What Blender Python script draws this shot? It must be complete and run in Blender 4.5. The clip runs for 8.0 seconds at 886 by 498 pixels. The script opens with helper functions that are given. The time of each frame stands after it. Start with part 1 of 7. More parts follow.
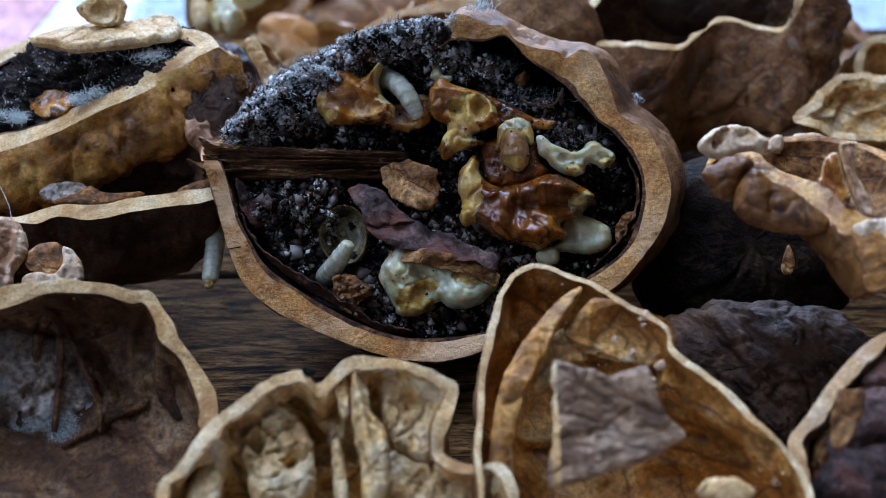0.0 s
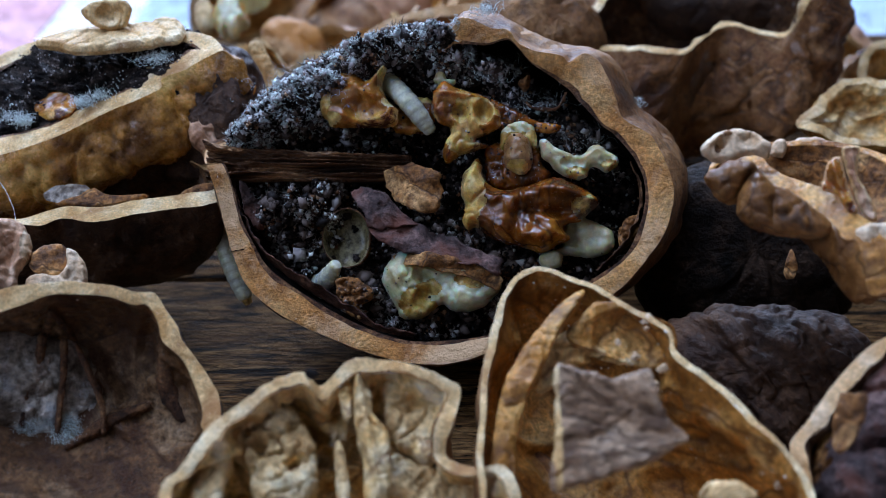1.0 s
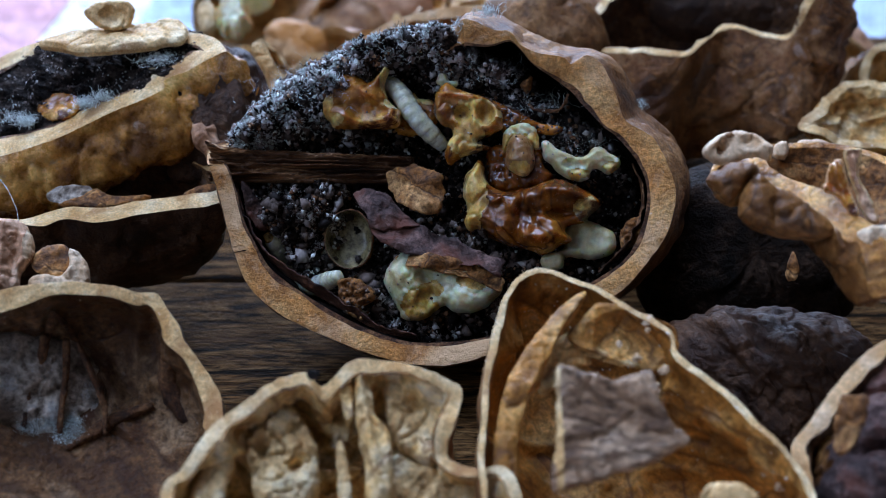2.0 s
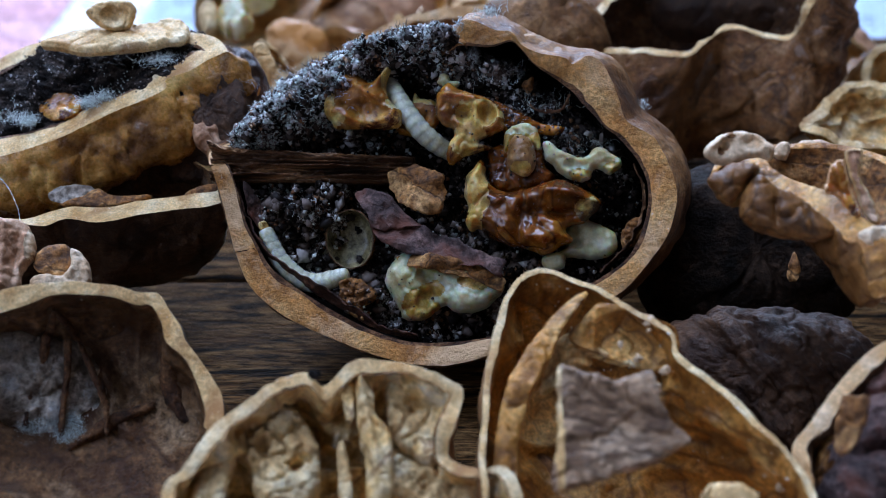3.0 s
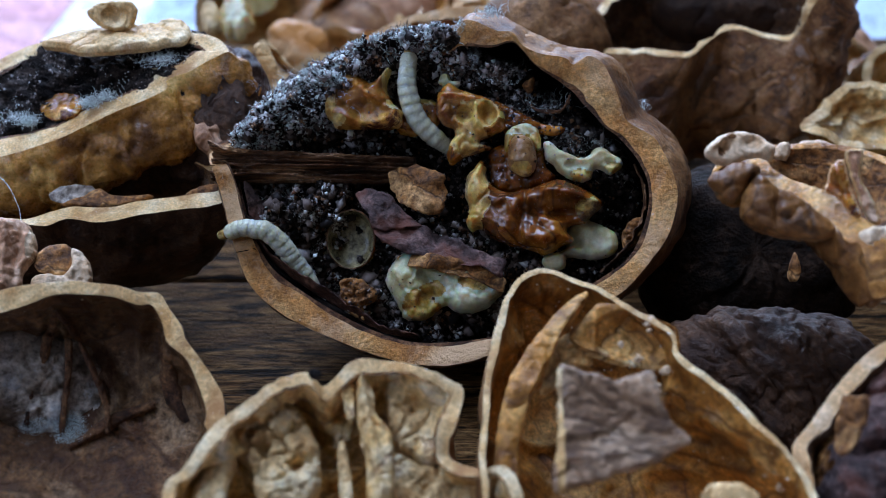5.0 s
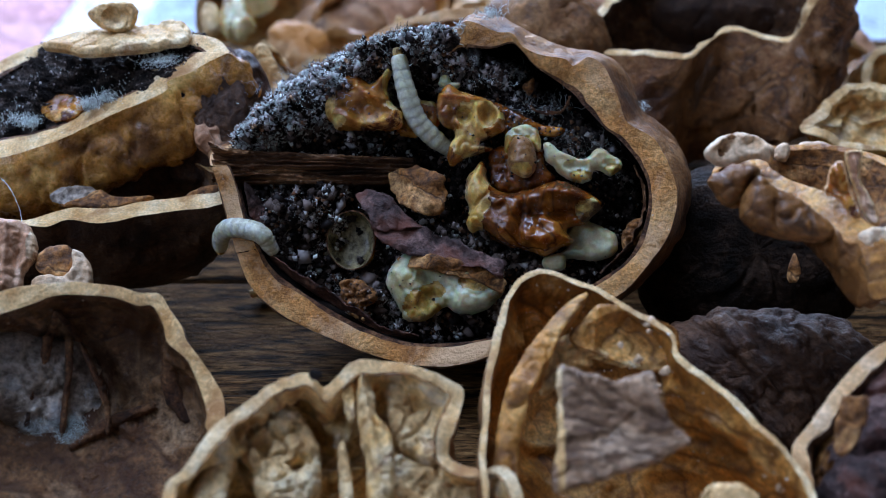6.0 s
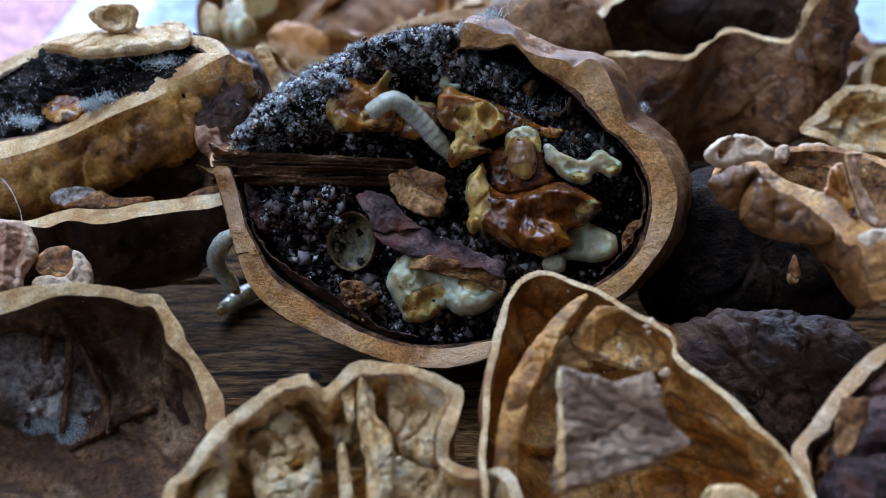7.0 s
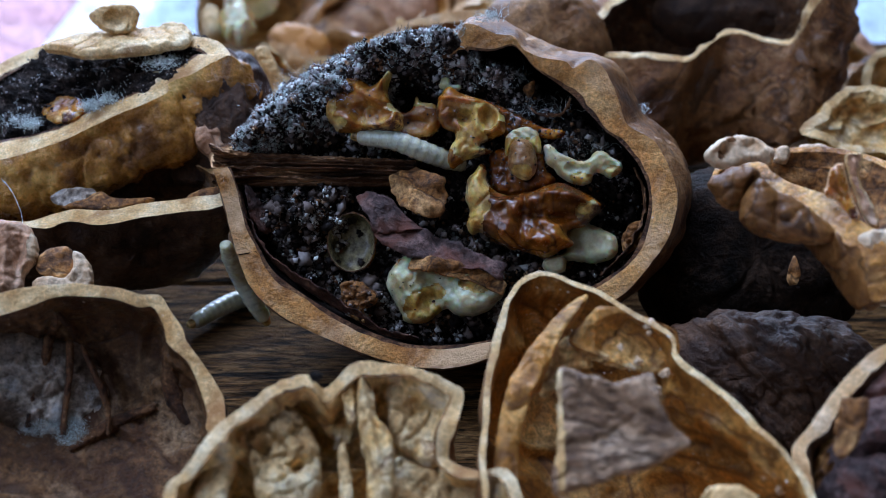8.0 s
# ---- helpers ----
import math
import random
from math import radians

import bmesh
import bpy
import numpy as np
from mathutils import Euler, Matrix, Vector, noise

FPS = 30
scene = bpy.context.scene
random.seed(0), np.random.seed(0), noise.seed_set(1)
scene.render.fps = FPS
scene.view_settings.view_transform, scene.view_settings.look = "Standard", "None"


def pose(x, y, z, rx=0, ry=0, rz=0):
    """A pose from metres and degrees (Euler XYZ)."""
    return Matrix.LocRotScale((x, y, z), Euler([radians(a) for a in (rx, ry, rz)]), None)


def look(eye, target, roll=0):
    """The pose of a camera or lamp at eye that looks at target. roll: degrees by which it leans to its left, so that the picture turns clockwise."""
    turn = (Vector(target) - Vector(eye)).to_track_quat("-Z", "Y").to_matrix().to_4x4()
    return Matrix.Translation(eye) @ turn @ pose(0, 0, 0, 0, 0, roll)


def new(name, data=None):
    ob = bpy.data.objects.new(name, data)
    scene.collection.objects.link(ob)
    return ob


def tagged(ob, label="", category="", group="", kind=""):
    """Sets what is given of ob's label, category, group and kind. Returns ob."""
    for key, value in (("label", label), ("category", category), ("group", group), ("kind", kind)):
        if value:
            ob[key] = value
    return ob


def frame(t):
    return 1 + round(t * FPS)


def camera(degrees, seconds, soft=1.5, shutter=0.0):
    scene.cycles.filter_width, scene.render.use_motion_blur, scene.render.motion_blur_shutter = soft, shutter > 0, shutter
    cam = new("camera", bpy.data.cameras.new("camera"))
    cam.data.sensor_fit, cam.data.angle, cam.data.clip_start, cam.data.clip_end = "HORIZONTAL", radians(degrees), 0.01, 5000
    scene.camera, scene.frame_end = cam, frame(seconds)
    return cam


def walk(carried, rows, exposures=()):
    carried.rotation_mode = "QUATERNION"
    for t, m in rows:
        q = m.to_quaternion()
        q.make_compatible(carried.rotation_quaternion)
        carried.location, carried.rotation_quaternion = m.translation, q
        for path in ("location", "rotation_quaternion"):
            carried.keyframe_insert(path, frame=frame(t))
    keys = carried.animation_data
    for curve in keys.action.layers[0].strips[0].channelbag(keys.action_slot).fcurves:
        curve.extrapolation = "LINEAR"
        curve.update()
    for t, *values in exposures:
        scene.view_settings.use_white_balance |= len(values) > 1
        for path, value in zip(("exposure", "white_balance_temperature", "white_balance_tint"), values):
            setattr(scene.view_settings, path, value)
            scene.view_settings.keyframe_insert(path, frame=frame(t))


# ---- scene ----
import collections

cam = camera(40, 8.0, soft=0.6)


def mm(*p):
    return Vector(p) * 0.001


walk(cam, [
    (0.0, look(mm(-0.10, -95.10, 66.56), mm(0.62, -0.07, 11.16), -0.195)),
    (0.5, look(mm(-0.12, -95.24, 66.52), mm(0.47, -0.07, 11.36), -0.120)),
    (1.0, look(mm(-0.11, -95.33, 66.47), mm(0.35, -0.06, 11.49), -0.080)),
    (1.5, look(mm(-0.09, -95.41, 66.48), mm(0.25, -0.08, 11.60), -0.040)),
    (3.0, look(mm(-0.05, -95.50, 66.50), mm(0.06, -0.12, 11.68), 0.0)),
    (4.0, look(mm(-0.01, -95.50, 66.50), mm(0.0, -0.13, 11.68), 0.0)),
    (4.7, look(mm(-0.01, -95.54, 66.50), mm(0.0, -0.15, 11.70), 0.0)),
    (6.0, look(mm(-0.03, -95.73, 66.53), mm(-0.01, -0.27, 11.88), 0.01)),
    (7.0, look(mm(-0.01, -95.78, 66.55), mm(-0.02, -0.25, 12.00), 0.06)),
    (8.0, look(mm(-0.01, -95.86, 66.55), mm(-0.04, -0.28, 12.10), 0.06)),
])
cam.data.dof.use_dof = True
cam.data.dof.focus_distance = 0.1055
cam.data.dof.aperture_fstop = 36.0

# ---- light ----
world = bpy.data.worlds.new("world")
scene.world = world
world.use_nodes = True
wn = world.node_tree
sky = wn.nodes.new("ShaderNodeTexSky")
sky.sky_type, sky.sun_disc, sky.sun_elevation, sky.sun_rotation = "NISHITA", False, radians(35), radians(-30)
wn.links.new(sky.outputs[0], wn.nodes["Background"].inputs[0])
wn.nodes["Background"].inputs[1].default_value = 0.1


def window_light(name, m, w, h, watts, colour):
    d = bpy.data.lights.new(name, "AREA")
    d.shape, d.size, d.size_y, d.energy, d.color = "RECTANGLE", w, h, watts, colour
    ob = new(name, d)
    ob.matrix_world = m
    return ob


window_light("skylight", look((-0.30, 0.40, 1.70), (-0.30, 0.40, 0.0)), 1.0, 1.0, 39, (0.505, 0.645, 1.0))
window_light("window_light", look((-0.325, 1.52, 0.95), (-0.325, 0, 0.95)), 1.25, 1.2, 78, (0.48, 0.645, 1.0))
window_light("side_window_light", look((-1.02, -0.65, 1.17), (0, -0.65, 1.17)), 1.2, 0.85, 15, (0.525, 0.665, 1.0))

# ---- materials ----


def surface(name, stops, scale, rough=0.6, bump=0.3, fine=2500.0, stain=None, stain_scale=120.0, stain_range=(0.52, 0.68),
            veins=None, vein_scale=260.0, spec=0.3, sss=0.0, sss_radius=(0.002, 0.001, 0.0005), stretch=(1, 1, 1), coat=0.0, dist=0.0006, rough_var=0.15, mottle=0.6, scuff=None, scuff_scale=420.0, scuff_range=(0.60, 0.72), grain_mix=0.9, turn=0.0):
    m = bpy.data.materials.new(name)
    m.use_nodes = True
    t = m.node_tree
    N, L = t.nodes, t.links
    b = N["Principled BSDF"]
    co = N.new("ShaderNodeTexCoord")
    mp = N.new("ShaderNodeMapping")
    mp.inputs["Scale"].default_value = stretch
    mp.inputs["Rotation"].default_value = (0, 0, radians(turn))
    L.new(co.outputs["Object"], mp.inputs["Vector"])

    def noise_at(s, detail=8.0, r=0.6, dis=0.0):
        n = N.new("ShaderNodeTexNoise")
        n.inputs["Scale"].default_value, n.inputs["Detail"].default_value = s, detail
        n.inputs["Roughness"].default_value, n.inputs["Distortion"].default_value = r, dis
        L.new(mp.outputs[0], n.inputs["Vector"])
        return n.outputs["Fac"]

    def ramp(fac, pts):
        r = N.new("ShaderNodeValToRGB")
        e = r.color_ramp.elements
        while len(e) < len(pts):
            e.new(0.5)
        for k, (p, c) in zip(e, pts):
            k.position, k.color = p, (*c, 1) if len(c) == 3 else c
        L.new(fac, r.inputs[0])
        return r.outputs[0]

    def mix(fac, a, c, mode="MIX"):
        x = N.new("ShaderNodeMix")
        x.data_type, x.blend_type = "RGBA", mode
        L.new(fac, x.inputs[0])
        L.new(a, x.inputs[6])
        if isinstance(c, tuple):
            x.inputs[7].default_value = (*c, 1)
        else:
            L.new(c, x.inputs[7])
        return x.outputs[2]

    base = noise_at(scale, 9.0, 0.62, 0.2)
    fn = noise_at(fine, 5.0, 0.65)
    mid = noise_at(scale * 2.7, 6.0, 0.6, 0.2)
    k = len(stops) - 1
    col = ramp(base, [(0.36 + 0.28 * i / max(k, 1), c) for i, c in enumerate(stops)])
    grain = ramp(fn, [(0.36, (0.32, 0.29, 0.27)), (0.5, (0.92, 0.92, 0.92)), (0.64, (1.55, 1.55, 1.55))])
    one = N.new("ShaderNodeValue")
    one.outputs[0].default_value = grain_mix
    col = mix(one.outputs[0], col, grain, "MULTIPLY")
    amount = N.new("ShaderNodeValue")
    amount.outputs[0].default_value = mottle
    col = mix(amount.outputs[0], col, ramp(mid, [(0.34, (0.50, 0.46, 0.43)), (0.5, (0.95, 0.95, 0.95)), (0.66, (1.35, 1.33, 1.30))]), "MULTIPLY")
    if stain:
        col = mix(ramp(noise_at(stain_scale, 6.0, 0.7, 0.4), [(stain_range[0], (0, 0, 0)), (stain_range[1], (1, 1, 1))]), col, stain)
    if scuff:
        col = mix(ramp(noise_at(scuff_scale, 7.0, 0.72, 0.4), [(scuff_range[0], (0, 0, 0)), (scuff_range[1], (0.85, 0.85, 0.85))]), col, scuff)
    height = N.new("ShaderNodeMath")
    height.operation = "MULTIPLY_ADD"
    height.inputs[1].default_value = 0.75
    L.new(fn, height.inputs[0])
    both = N.new("ShaderNodeMath")
    both.operation = "MULTIPLY_ADD"
    both.inputs[1].default_value = 0.5 * mottle
    L.new(mid, both.inputs[0])
    L.new(base, both.inputs[2])
    L.new(both.outputs[0], height.inputs[2])
    top = height.outputs[0]
    if veins:
        v = noise_at(vein_scale, 3.0, 0.5, 0.5)
        line = ramp(v, [(0.475, (0, 0, 0)), (0.497, (0.8, 0.8, 0.8)), (0.52, (0, 0, 0))])
        col = mix(line, col, veins)
        sub = N.new("ShaderNodeMath")
        sub.operation = "MULTIPLY_ADD"
        sub.inputs[1].default_value = -0.25
        L.new(line, sub.inputs[0])
        L.new(top, sub.inputs[2])
        top = sub.outputs[0]
    L.new(col, b.inputs["Base Color"])
    bp = N.new("ShaderNodeBump")
    bp.inputs["Strength"].default_value, bp.inputs["Distance"].default_value = bump, dist
    L.new(top, bp.inputs["Height"])
    L.new(bp.outputs[0], b.inputs["Normal"])
    mr = N.new("ShaderNodeMapRange")
    mr.inputs["To Min"].default_value, mr.inputs["To Max"].default_value = rough - rough_var, rough + rough_var
    L.new(fn, mr.inputs["Value"])
    L.new(mr.outputs[0], b.inputs["Roughness"])
    b.inputs["Specular IOR Level"].default_value = spec
    b.inputs["Coat Weight"].default_value = coat
    b.inputs["Coat Roughness"].default_value = 0.15
    if sss:
        b.inputs["Subsurface Weight"].default_value = sss
        b.inputs["Subsurface Radius"].default_value = sss_radius
        b.inputs["Subsurface Scale"].default_value = 1.0
    return m


OUTER = surface("shell_outside_brown", [(0.070, 0.028, 0.010), (0.27, 0.122, 0.043), (0.46, 0.25, 0.105)], 170, 0.46, 0.7, 2200,
                stain=(0.075, 0.048, 0.040), stain_scale=150, stain_range=(0.55, 0.70), scuff=(0.50, 0.36, 0.27), mottle=0.5, grain_mix=0.6)
OUTER_DARK = surface("shell_outside_dark", [(0.028, 0.011, 0.005), (0.075, 0.034, 0.016), (0.16, 0.085, 0.046)], 210, 0.45, 0.8, 2400,
                     stain=(0.040, 0.022, 0.016), scuff=(0.20, 0.14, 0.105), scuff_scale=480, spec=0.3, mottle=0.5, grain_mix=0.6)
# Dark mottled shell; the shade of the deep gap is put into its near-black colour.
OUTER_SHADED = surface("shell_outside_gap_shade", [(0.006, 0.0035, 0.002), (0.018, 0.010, 0.006), (0.050, 0.029, 0.018)], 260, 0.5, 0.9, 2400, stain=(0.004, 0.003, 0.002), spec=0.05)
OUTER_TAN = surface("shell_outside_tan", [(0.18, 0.065, 0.010), (0.60, 0.27, 0.045), (0.82, 0.50, 0.14)], 170, 0.28, 0.6, 2200, grain_mix=0.4, mottle=0.6, coat=0.4, spec=0.45, stain_range=(0.60, 0.74),
                    stain=(0.12, 0.055, 0.026), scuff=(0.50, 0.40, 0.30), scuff_range=(0.60, 0.76))
LINING = surface("shell_inside_brown", [(0.24, 0.085, 0.014), (0.57, 0.26, 0.055), (0.76, 0.46, 0.155)], 150, 0.36, 0.6, 2200,
                 stain=(0.13, 0.046, 0.012), stain_scale=120, stain_range=(0.54, 0.74), grain_mix=0.6, veins=(0.12, 0.045, 0.015), vein_scale=90, scuff=(0.66, 0.50, 0.33), scuff_scale=300)
LINING_DARK = surface("shell_inside_dark", [(0.032, 0.013, 0.006), (0.13, 0.058, 0.022), (0.28, 0.155, 0.075)], 150, 0.40, 0.65, 1800,
                      stain=(0.30, 0.31, 0.31), stain_scale=110, stain_range=(0.52, 0.80), veins=(0.04, 0.016, 0.007), vein_scale=80, scuff=(0.42, 0.40, 0.38), scuff_scale=500)
LINING_GREY = surface("shell_inside_grey_brown", [(0.075, 0.028, 0.008), (0.21, 0.105, 0.042), (0.40, 0.26, 0.145)], 130, 0.36, 0.8, 1800,
                      stain=(0.075, 0.030, 0.011), stain_scale=85, stain_range=(0.50, 0.62), veins=(0.05, 0.018, 0.007), vein_scale=75, scuff=(0.30, 0.25, 0.20), scuff_scale=520, scuff_range=(0.60, 0.74))
OUTER_SMOOTH = surface("shell_outside_smooth_brown", [(0.10, 0.036, 0.008), (0.24, 0.10, 0.026), (0.36, 0.175, 0.055)], 170, 0.36, 0.4, 2600, grain_mix=0.4,
                       stain=(0.045, 0.022, 0.012), stain_scale=200, stain_range=(0.56, 0.70), veins=(0.035, 0.016, 0.008), vein_scale=150, mottle=0.5)
OUTER_STREAK = surface("shell_outside_streaked", [(0.10, 0.036, 0.010), (0.27, 0.115, 0.036), (0.42, 0.22, 0.095)], 220, 0.34, 0.7, 2600,
                       stain=(0.085, 0.042, 0.022), stain_scale=260, stain_range=(0.58, 0.72), veins=(0.06, 0.03, 0.018), vein_scale=170, scuff=(0.46, 0.40, 0.37), scuff_scale=300, scuff_range=(0.58, 0.74), mottle=0.5, grain_mix=0.5)
CUP = surface("olive_hollow_skin", [(0.10, 0.075, 0.030), (0.21, 0.175, 0.085), (0.32, 0.28, 0.16)], 300, 0.3, 0.3, 2200, coat=0.3)
LINING_PALE = surface("shell_inside_cream", [(0.46, 0.20, 0.045), (0.80, 0.52, 0.20), (0.92, 0.78, 0.50)], 300, 0.46, 0.9, 1700, mottle=0.45, grain_mix=0.5,
                      stain=(0.42, 0.25, 0.08), stain_scale=170, stain_range=(0.48, 0.74), veins=(0.24, 0.10, 0.035), vein_scale=120, scuff=(0.86, 0.80, 0.70), scuff_scale=300)
BLACK_LINING = surface("mouldy_black_lining", [(0.003, 0.0025, 0.002), (0.008, 0.006, 0.005), (0.02, 0.013, 0.009)], 400, 0.8, 0.8, 2500, spec=0.08)
EDGE = surface("broken_shell_edge", [(0.58, 0.31, 0.12), (0.73, 0.47, 0.23), (0.82, 0.62, 0.40)], 260, 0.5, 0.5, 3600,
               stain=(0.52, 0.22, 0.045), stain_scale=38, stain_range=(0.42, 0.56), dist=0.0004, mottle=0.35, grain_mix=0.35, scuff=(0.82, 0.72, 0.60), scuff_scale=1500, scuff_range=(0.64, 0.70))
EDGE_PALE = surface("pale_shell_edge", [(0.52, 0.28, 0.09), (0.76, 0.51, 0.23), (0.87, 0.70, 0.42)], 260, 0.6, 0.6, 4200, dist=0.0003, mottle=0.3, grain_mix=0.4,
                    stain=(0.40, 0.20, 0.07), stain_scale=170, stain_range=(0.52, 0.66), scuff=(0.86, 0.78, 0.66), scuff_scale=2600, scuff_range=(0.62, 0.68))
EDGE_OCHRE = surface("ochre_walnut_edge", [(0.36, 0.135, 0.028), (0.55, 0.255, 0.068), (0.68, 0.39, 0.145)], 170, 0.5, 0.7, 3200, dist=0.0005, mottle=0.6, grain_mix=0.5,
                     stain=(0.78, 0.50, 0.27), stain_scale=60, stain_range=(0.47, 0.60), scuff=(0.82, 0.70, 0.54), scuff_scale=1500, scuff_range=(0.64, 0.70))
FRASS = surface("black_frass", [(0.004, 0.003, 0.003), (0.022, 0.016, 0.013), (0.10, 0.075, 0.062)], 700, 0.8, 1.0, 4000, spec=0.15)
MOULD_GREY = surface("grey_brown_mould_threads", [(0.36, 0.31, 0.28), (0.60, 0.58, 0.57), (0.82, 0.85, 0.86)], 260, 0.6, 0.2, 5000, spec=0.3)
DARK_THREAD = surface("dark_frass_threads", [(0.010, 0.007, 0.006), (0.050, 0.034, 0.027), (0.16, 0.11, 0.085)], 500, 0.5, 0.2, 5000, spec=0.3)
HUSK_RED = surface("dark_red_inner_skin", [(0.022, 0.009, 0.006), (0.085, 0.034, 0.020), (0.20, 0.095, 0.055)], 420, 0.5, 0.8, 2600)
MOULD = surface("grey_mould_threads", [(0.52, 0.60, 0.58), (0.70, 0.80, 0.77), (0.84, 0.92, 0.89)], 700, 0.6, 0.2, 5000, spec=0.4)


def crumb_material(name, colours):
    """Each crumb takes its own colour."""
    m = bpy.data.materials.new(name)
    m.use_nodes = True
    N, L = m.node_tree.nodes, m.node_tree.links
    g, r = N.new("ShaderNodeNewGeometry"), N.new("ShaderNodeValToRGB")
    e = r.color_ramp.elements
    while len(e) < len(colours):
        e.new(0.5)
    for k, (p, c) in zip(e, colours):
        k.position, k.color = p, (*c, 1)
    L.new(g.outputs["Random Per Island"], r.inputs[0])
    L.new(r.outputs[0], N["Principled BSDF"].inputs["Base Color"])
    N["Principled BSDF"].inputs["Roughness"].default_value = 0.6
    N["Principled BSDF"].inputs["Specular IOR Level"].default_value = 0.2
    return m


CRUMBS = crumb_material("mixed_dark_crumbs", [(0.0, (0.004, 0.003, 0.003)), (0.35, (0.020, 0.014, 0.012)), (0.60, (0.085, 0.060, 0.048)), (0.85, (0.26, 0.205, 0.18)), (1.0, (0.50, 0.48, 0.47))])
BROWN_CRUMBS = crumb_material("brown_husk_crumbs", [(0.0, (0.04, 0.018, 0.010)), (0.5, (0.17, 0.075, 0.035)), (0.85, (0.36, 0.19, 0.095)), (1.0, (0.55, 0.37, 0.23))])
MOULD_GRAINS = crumb_material("grey_mould_grains", [(0.0, (0.12, 0.09, 0.078)), (0.30, (0.34, 0.30, 0.28)), (0.65, (0.64, 0.63, 0.62)), (1.0, (0.84, 0.92, 0.90))])
PALE_CRUMBS = crumb_material("pale_crumbs", [(0.0, (0.45, 0.38, 0.28)), (0.6, (0.72, 0.66, 0.56)), (1.0, (0.85, 0.84, 0.80))])
SKIN = surface("amber_kernel_skin", [(0.050, 0.011, 0.002), (0.27, 0.082, 0.007), (0.62, 0.28, 0.035)], 160, 0.24, 0.22, 1500,
               veins=(0.05, 0.013, 0.004), vein_scale=150, spec=0.5, sss=0.5, coat=0.3, grain_mix=0.4, mottle=0.7)
FLESH = surface("cream_kernel_flesh", [(0.46, 0.38, 0.17), (0.62, 0.62, 0.40), (0.72, 0.77, 0.59)], 240, 0.34, 0.35, 1800,
                stain=(0.42, 0.28, 0.08), stain_scale=300, stain_range=(0.60, 0.72), spec=0.5, sss=0.7, coat=0.3, mottle=0.3, grain_mix=0.2)
AMBER_FLESH = surface("yellow_kernel_flesh", [(0.28, 0.12, 0.016), (0.64, 0.41, 0.10), (0.82, 0.67, 0.32)], 330, 0.35, 0.4, 1800,
                      stain=(0.09, 0.035, 0.012), stain_scale=280, stain_range=(0.55, 0.64), spec=0.5, sss=0.65, coat=0.2, mottle=0.35, grain_mix=0.3)
HUSK = surface("brown_papery_skin", [(0.08, 0.030, 0.008), (0.31, 0.130, 0.034), (0.52, 0.29, 0.11)], 300, 0.6, 0.5, 2400, veins=(0.05, 0.025, 0.015), vein_scale=200)
HUSK_GREY = surface("purple_grey_papery_skin", [(0.035, 0.021, 0.019), (0.095, 0.056, 0.050), (0.21, 0.125, 0.105)], 300, 0.6, 0.7, 2600, stain=(0.17, 0.060, 0.038), stain_scale=120, stain_range=(0.48, 0.6))
RIND = surface("dark_inner_rind", [(0.035, 0.014, 0.006), (0.12, 0.05, 0.02), (0.28, 0.14, 0.06)], 400, 0.6, 0.8, 3000)
SEPTUM = surface("dark_woody_septum", [(0.028, 0.011, 0.005), (0.20, 0.085, 0.033), (0.58, 0.32, 0.15)], 800, 0.45, 0.9, 3000, stretch=(0.10, 1, 1), scuff=(0.34, 0.28, 0.26), scuff_scale=900)
WORM = surface("pale_larva_body", [(0.56, 0.54, 0.36), (0.69, 0.70, 0.51), (0.77, 0.80, 0.63)], 700, 0.24, 0.25, 2500, spec=0.5, sss=0.7, sss_radius=(0.0012, 0.0010, 0.0006), coat=0.4, mottle=0.10, grain_mix=0.15)
NUB = surface("brown_translucent_nub", [(0.13, 0.055, 0.018), (0.32, 0.165, 0.06), (0.48, 0.30, 0.14)], 260, 0.3, 0.3, 1800, spec=0.5, sss=0.3, coat=0.3, mottle=0.3, grain_mix=0.3)
PALE_SKIN = surface("pale_pinkish_shell_skin", [(0.60, 0.37, 0.19), (0.80, 0.60, 0.39), (0.88, 0.75, 0.57)], 260, 0.45, 0.5, 2600, stain=(0.42, 0.20, 0.09), stain_scale=240, stain_range=(0.60, 0.66), mottle=0.3, grain_mix=0.4)
AMBER = surface("yellow_amber_kernel_skin", [(0.13, 0.035, 0.004), (0.44, 0.180, 0.022), (0.72, 0.45, 0.11)], 190, 0.24, 0.35, 1500, stain=(0.09, 0.025, 0.008), stain_scale=260, stain_range=(0.52, 0.60), spec=0.5, sss=0.65, coat=0.3, mottle=0.5, grain_mix=0.35)
HEAD = surface("amber_larva_head", [(0.30, 0.16, 0.04), (0.48, 0.31, 0.10), (0.58, 0.44, 0.18)], 600, 0.25, 0.2, 2500, sss=0.2, coat=0.4)
WOOD = surface("weathered_oak_board", [(0.070, 0.030, 0.009), (0.16, 0.080, 0.027), (0.25, 0.14, 0.055)], 1300, 0.75, 1.0, 5000, spec=0.06, turn=-8,
               stain=(0.010, 0.006, 0.003), stain_scale=1100, stain_range=(0.50, 0.60), veins=(0.010, 0.006, 0.003), vein_scale=1200, stretch=(0.13, 1, 1))
FLAKE_SKIN = surface("grey_brown_shell_flake", [(0.15, 0.076, 0.036), (0.34, 0.20, 0.11), (0.56, 0.39, 0.25)], 300, 0.42, 0.9, 2600,
                     stain=(0.11, 0.065, 0.045), stain_scale=260, stain_range=(0.56, 0.68), stretch=(0.45, 1, 1), turn=25, mottle=0.7, grain_mix=0.7, veins=(0.07, 0.035, 0.02), vein_scale=150, scuff=(0.70, 0.62, 0.55), scuff_scale=380)
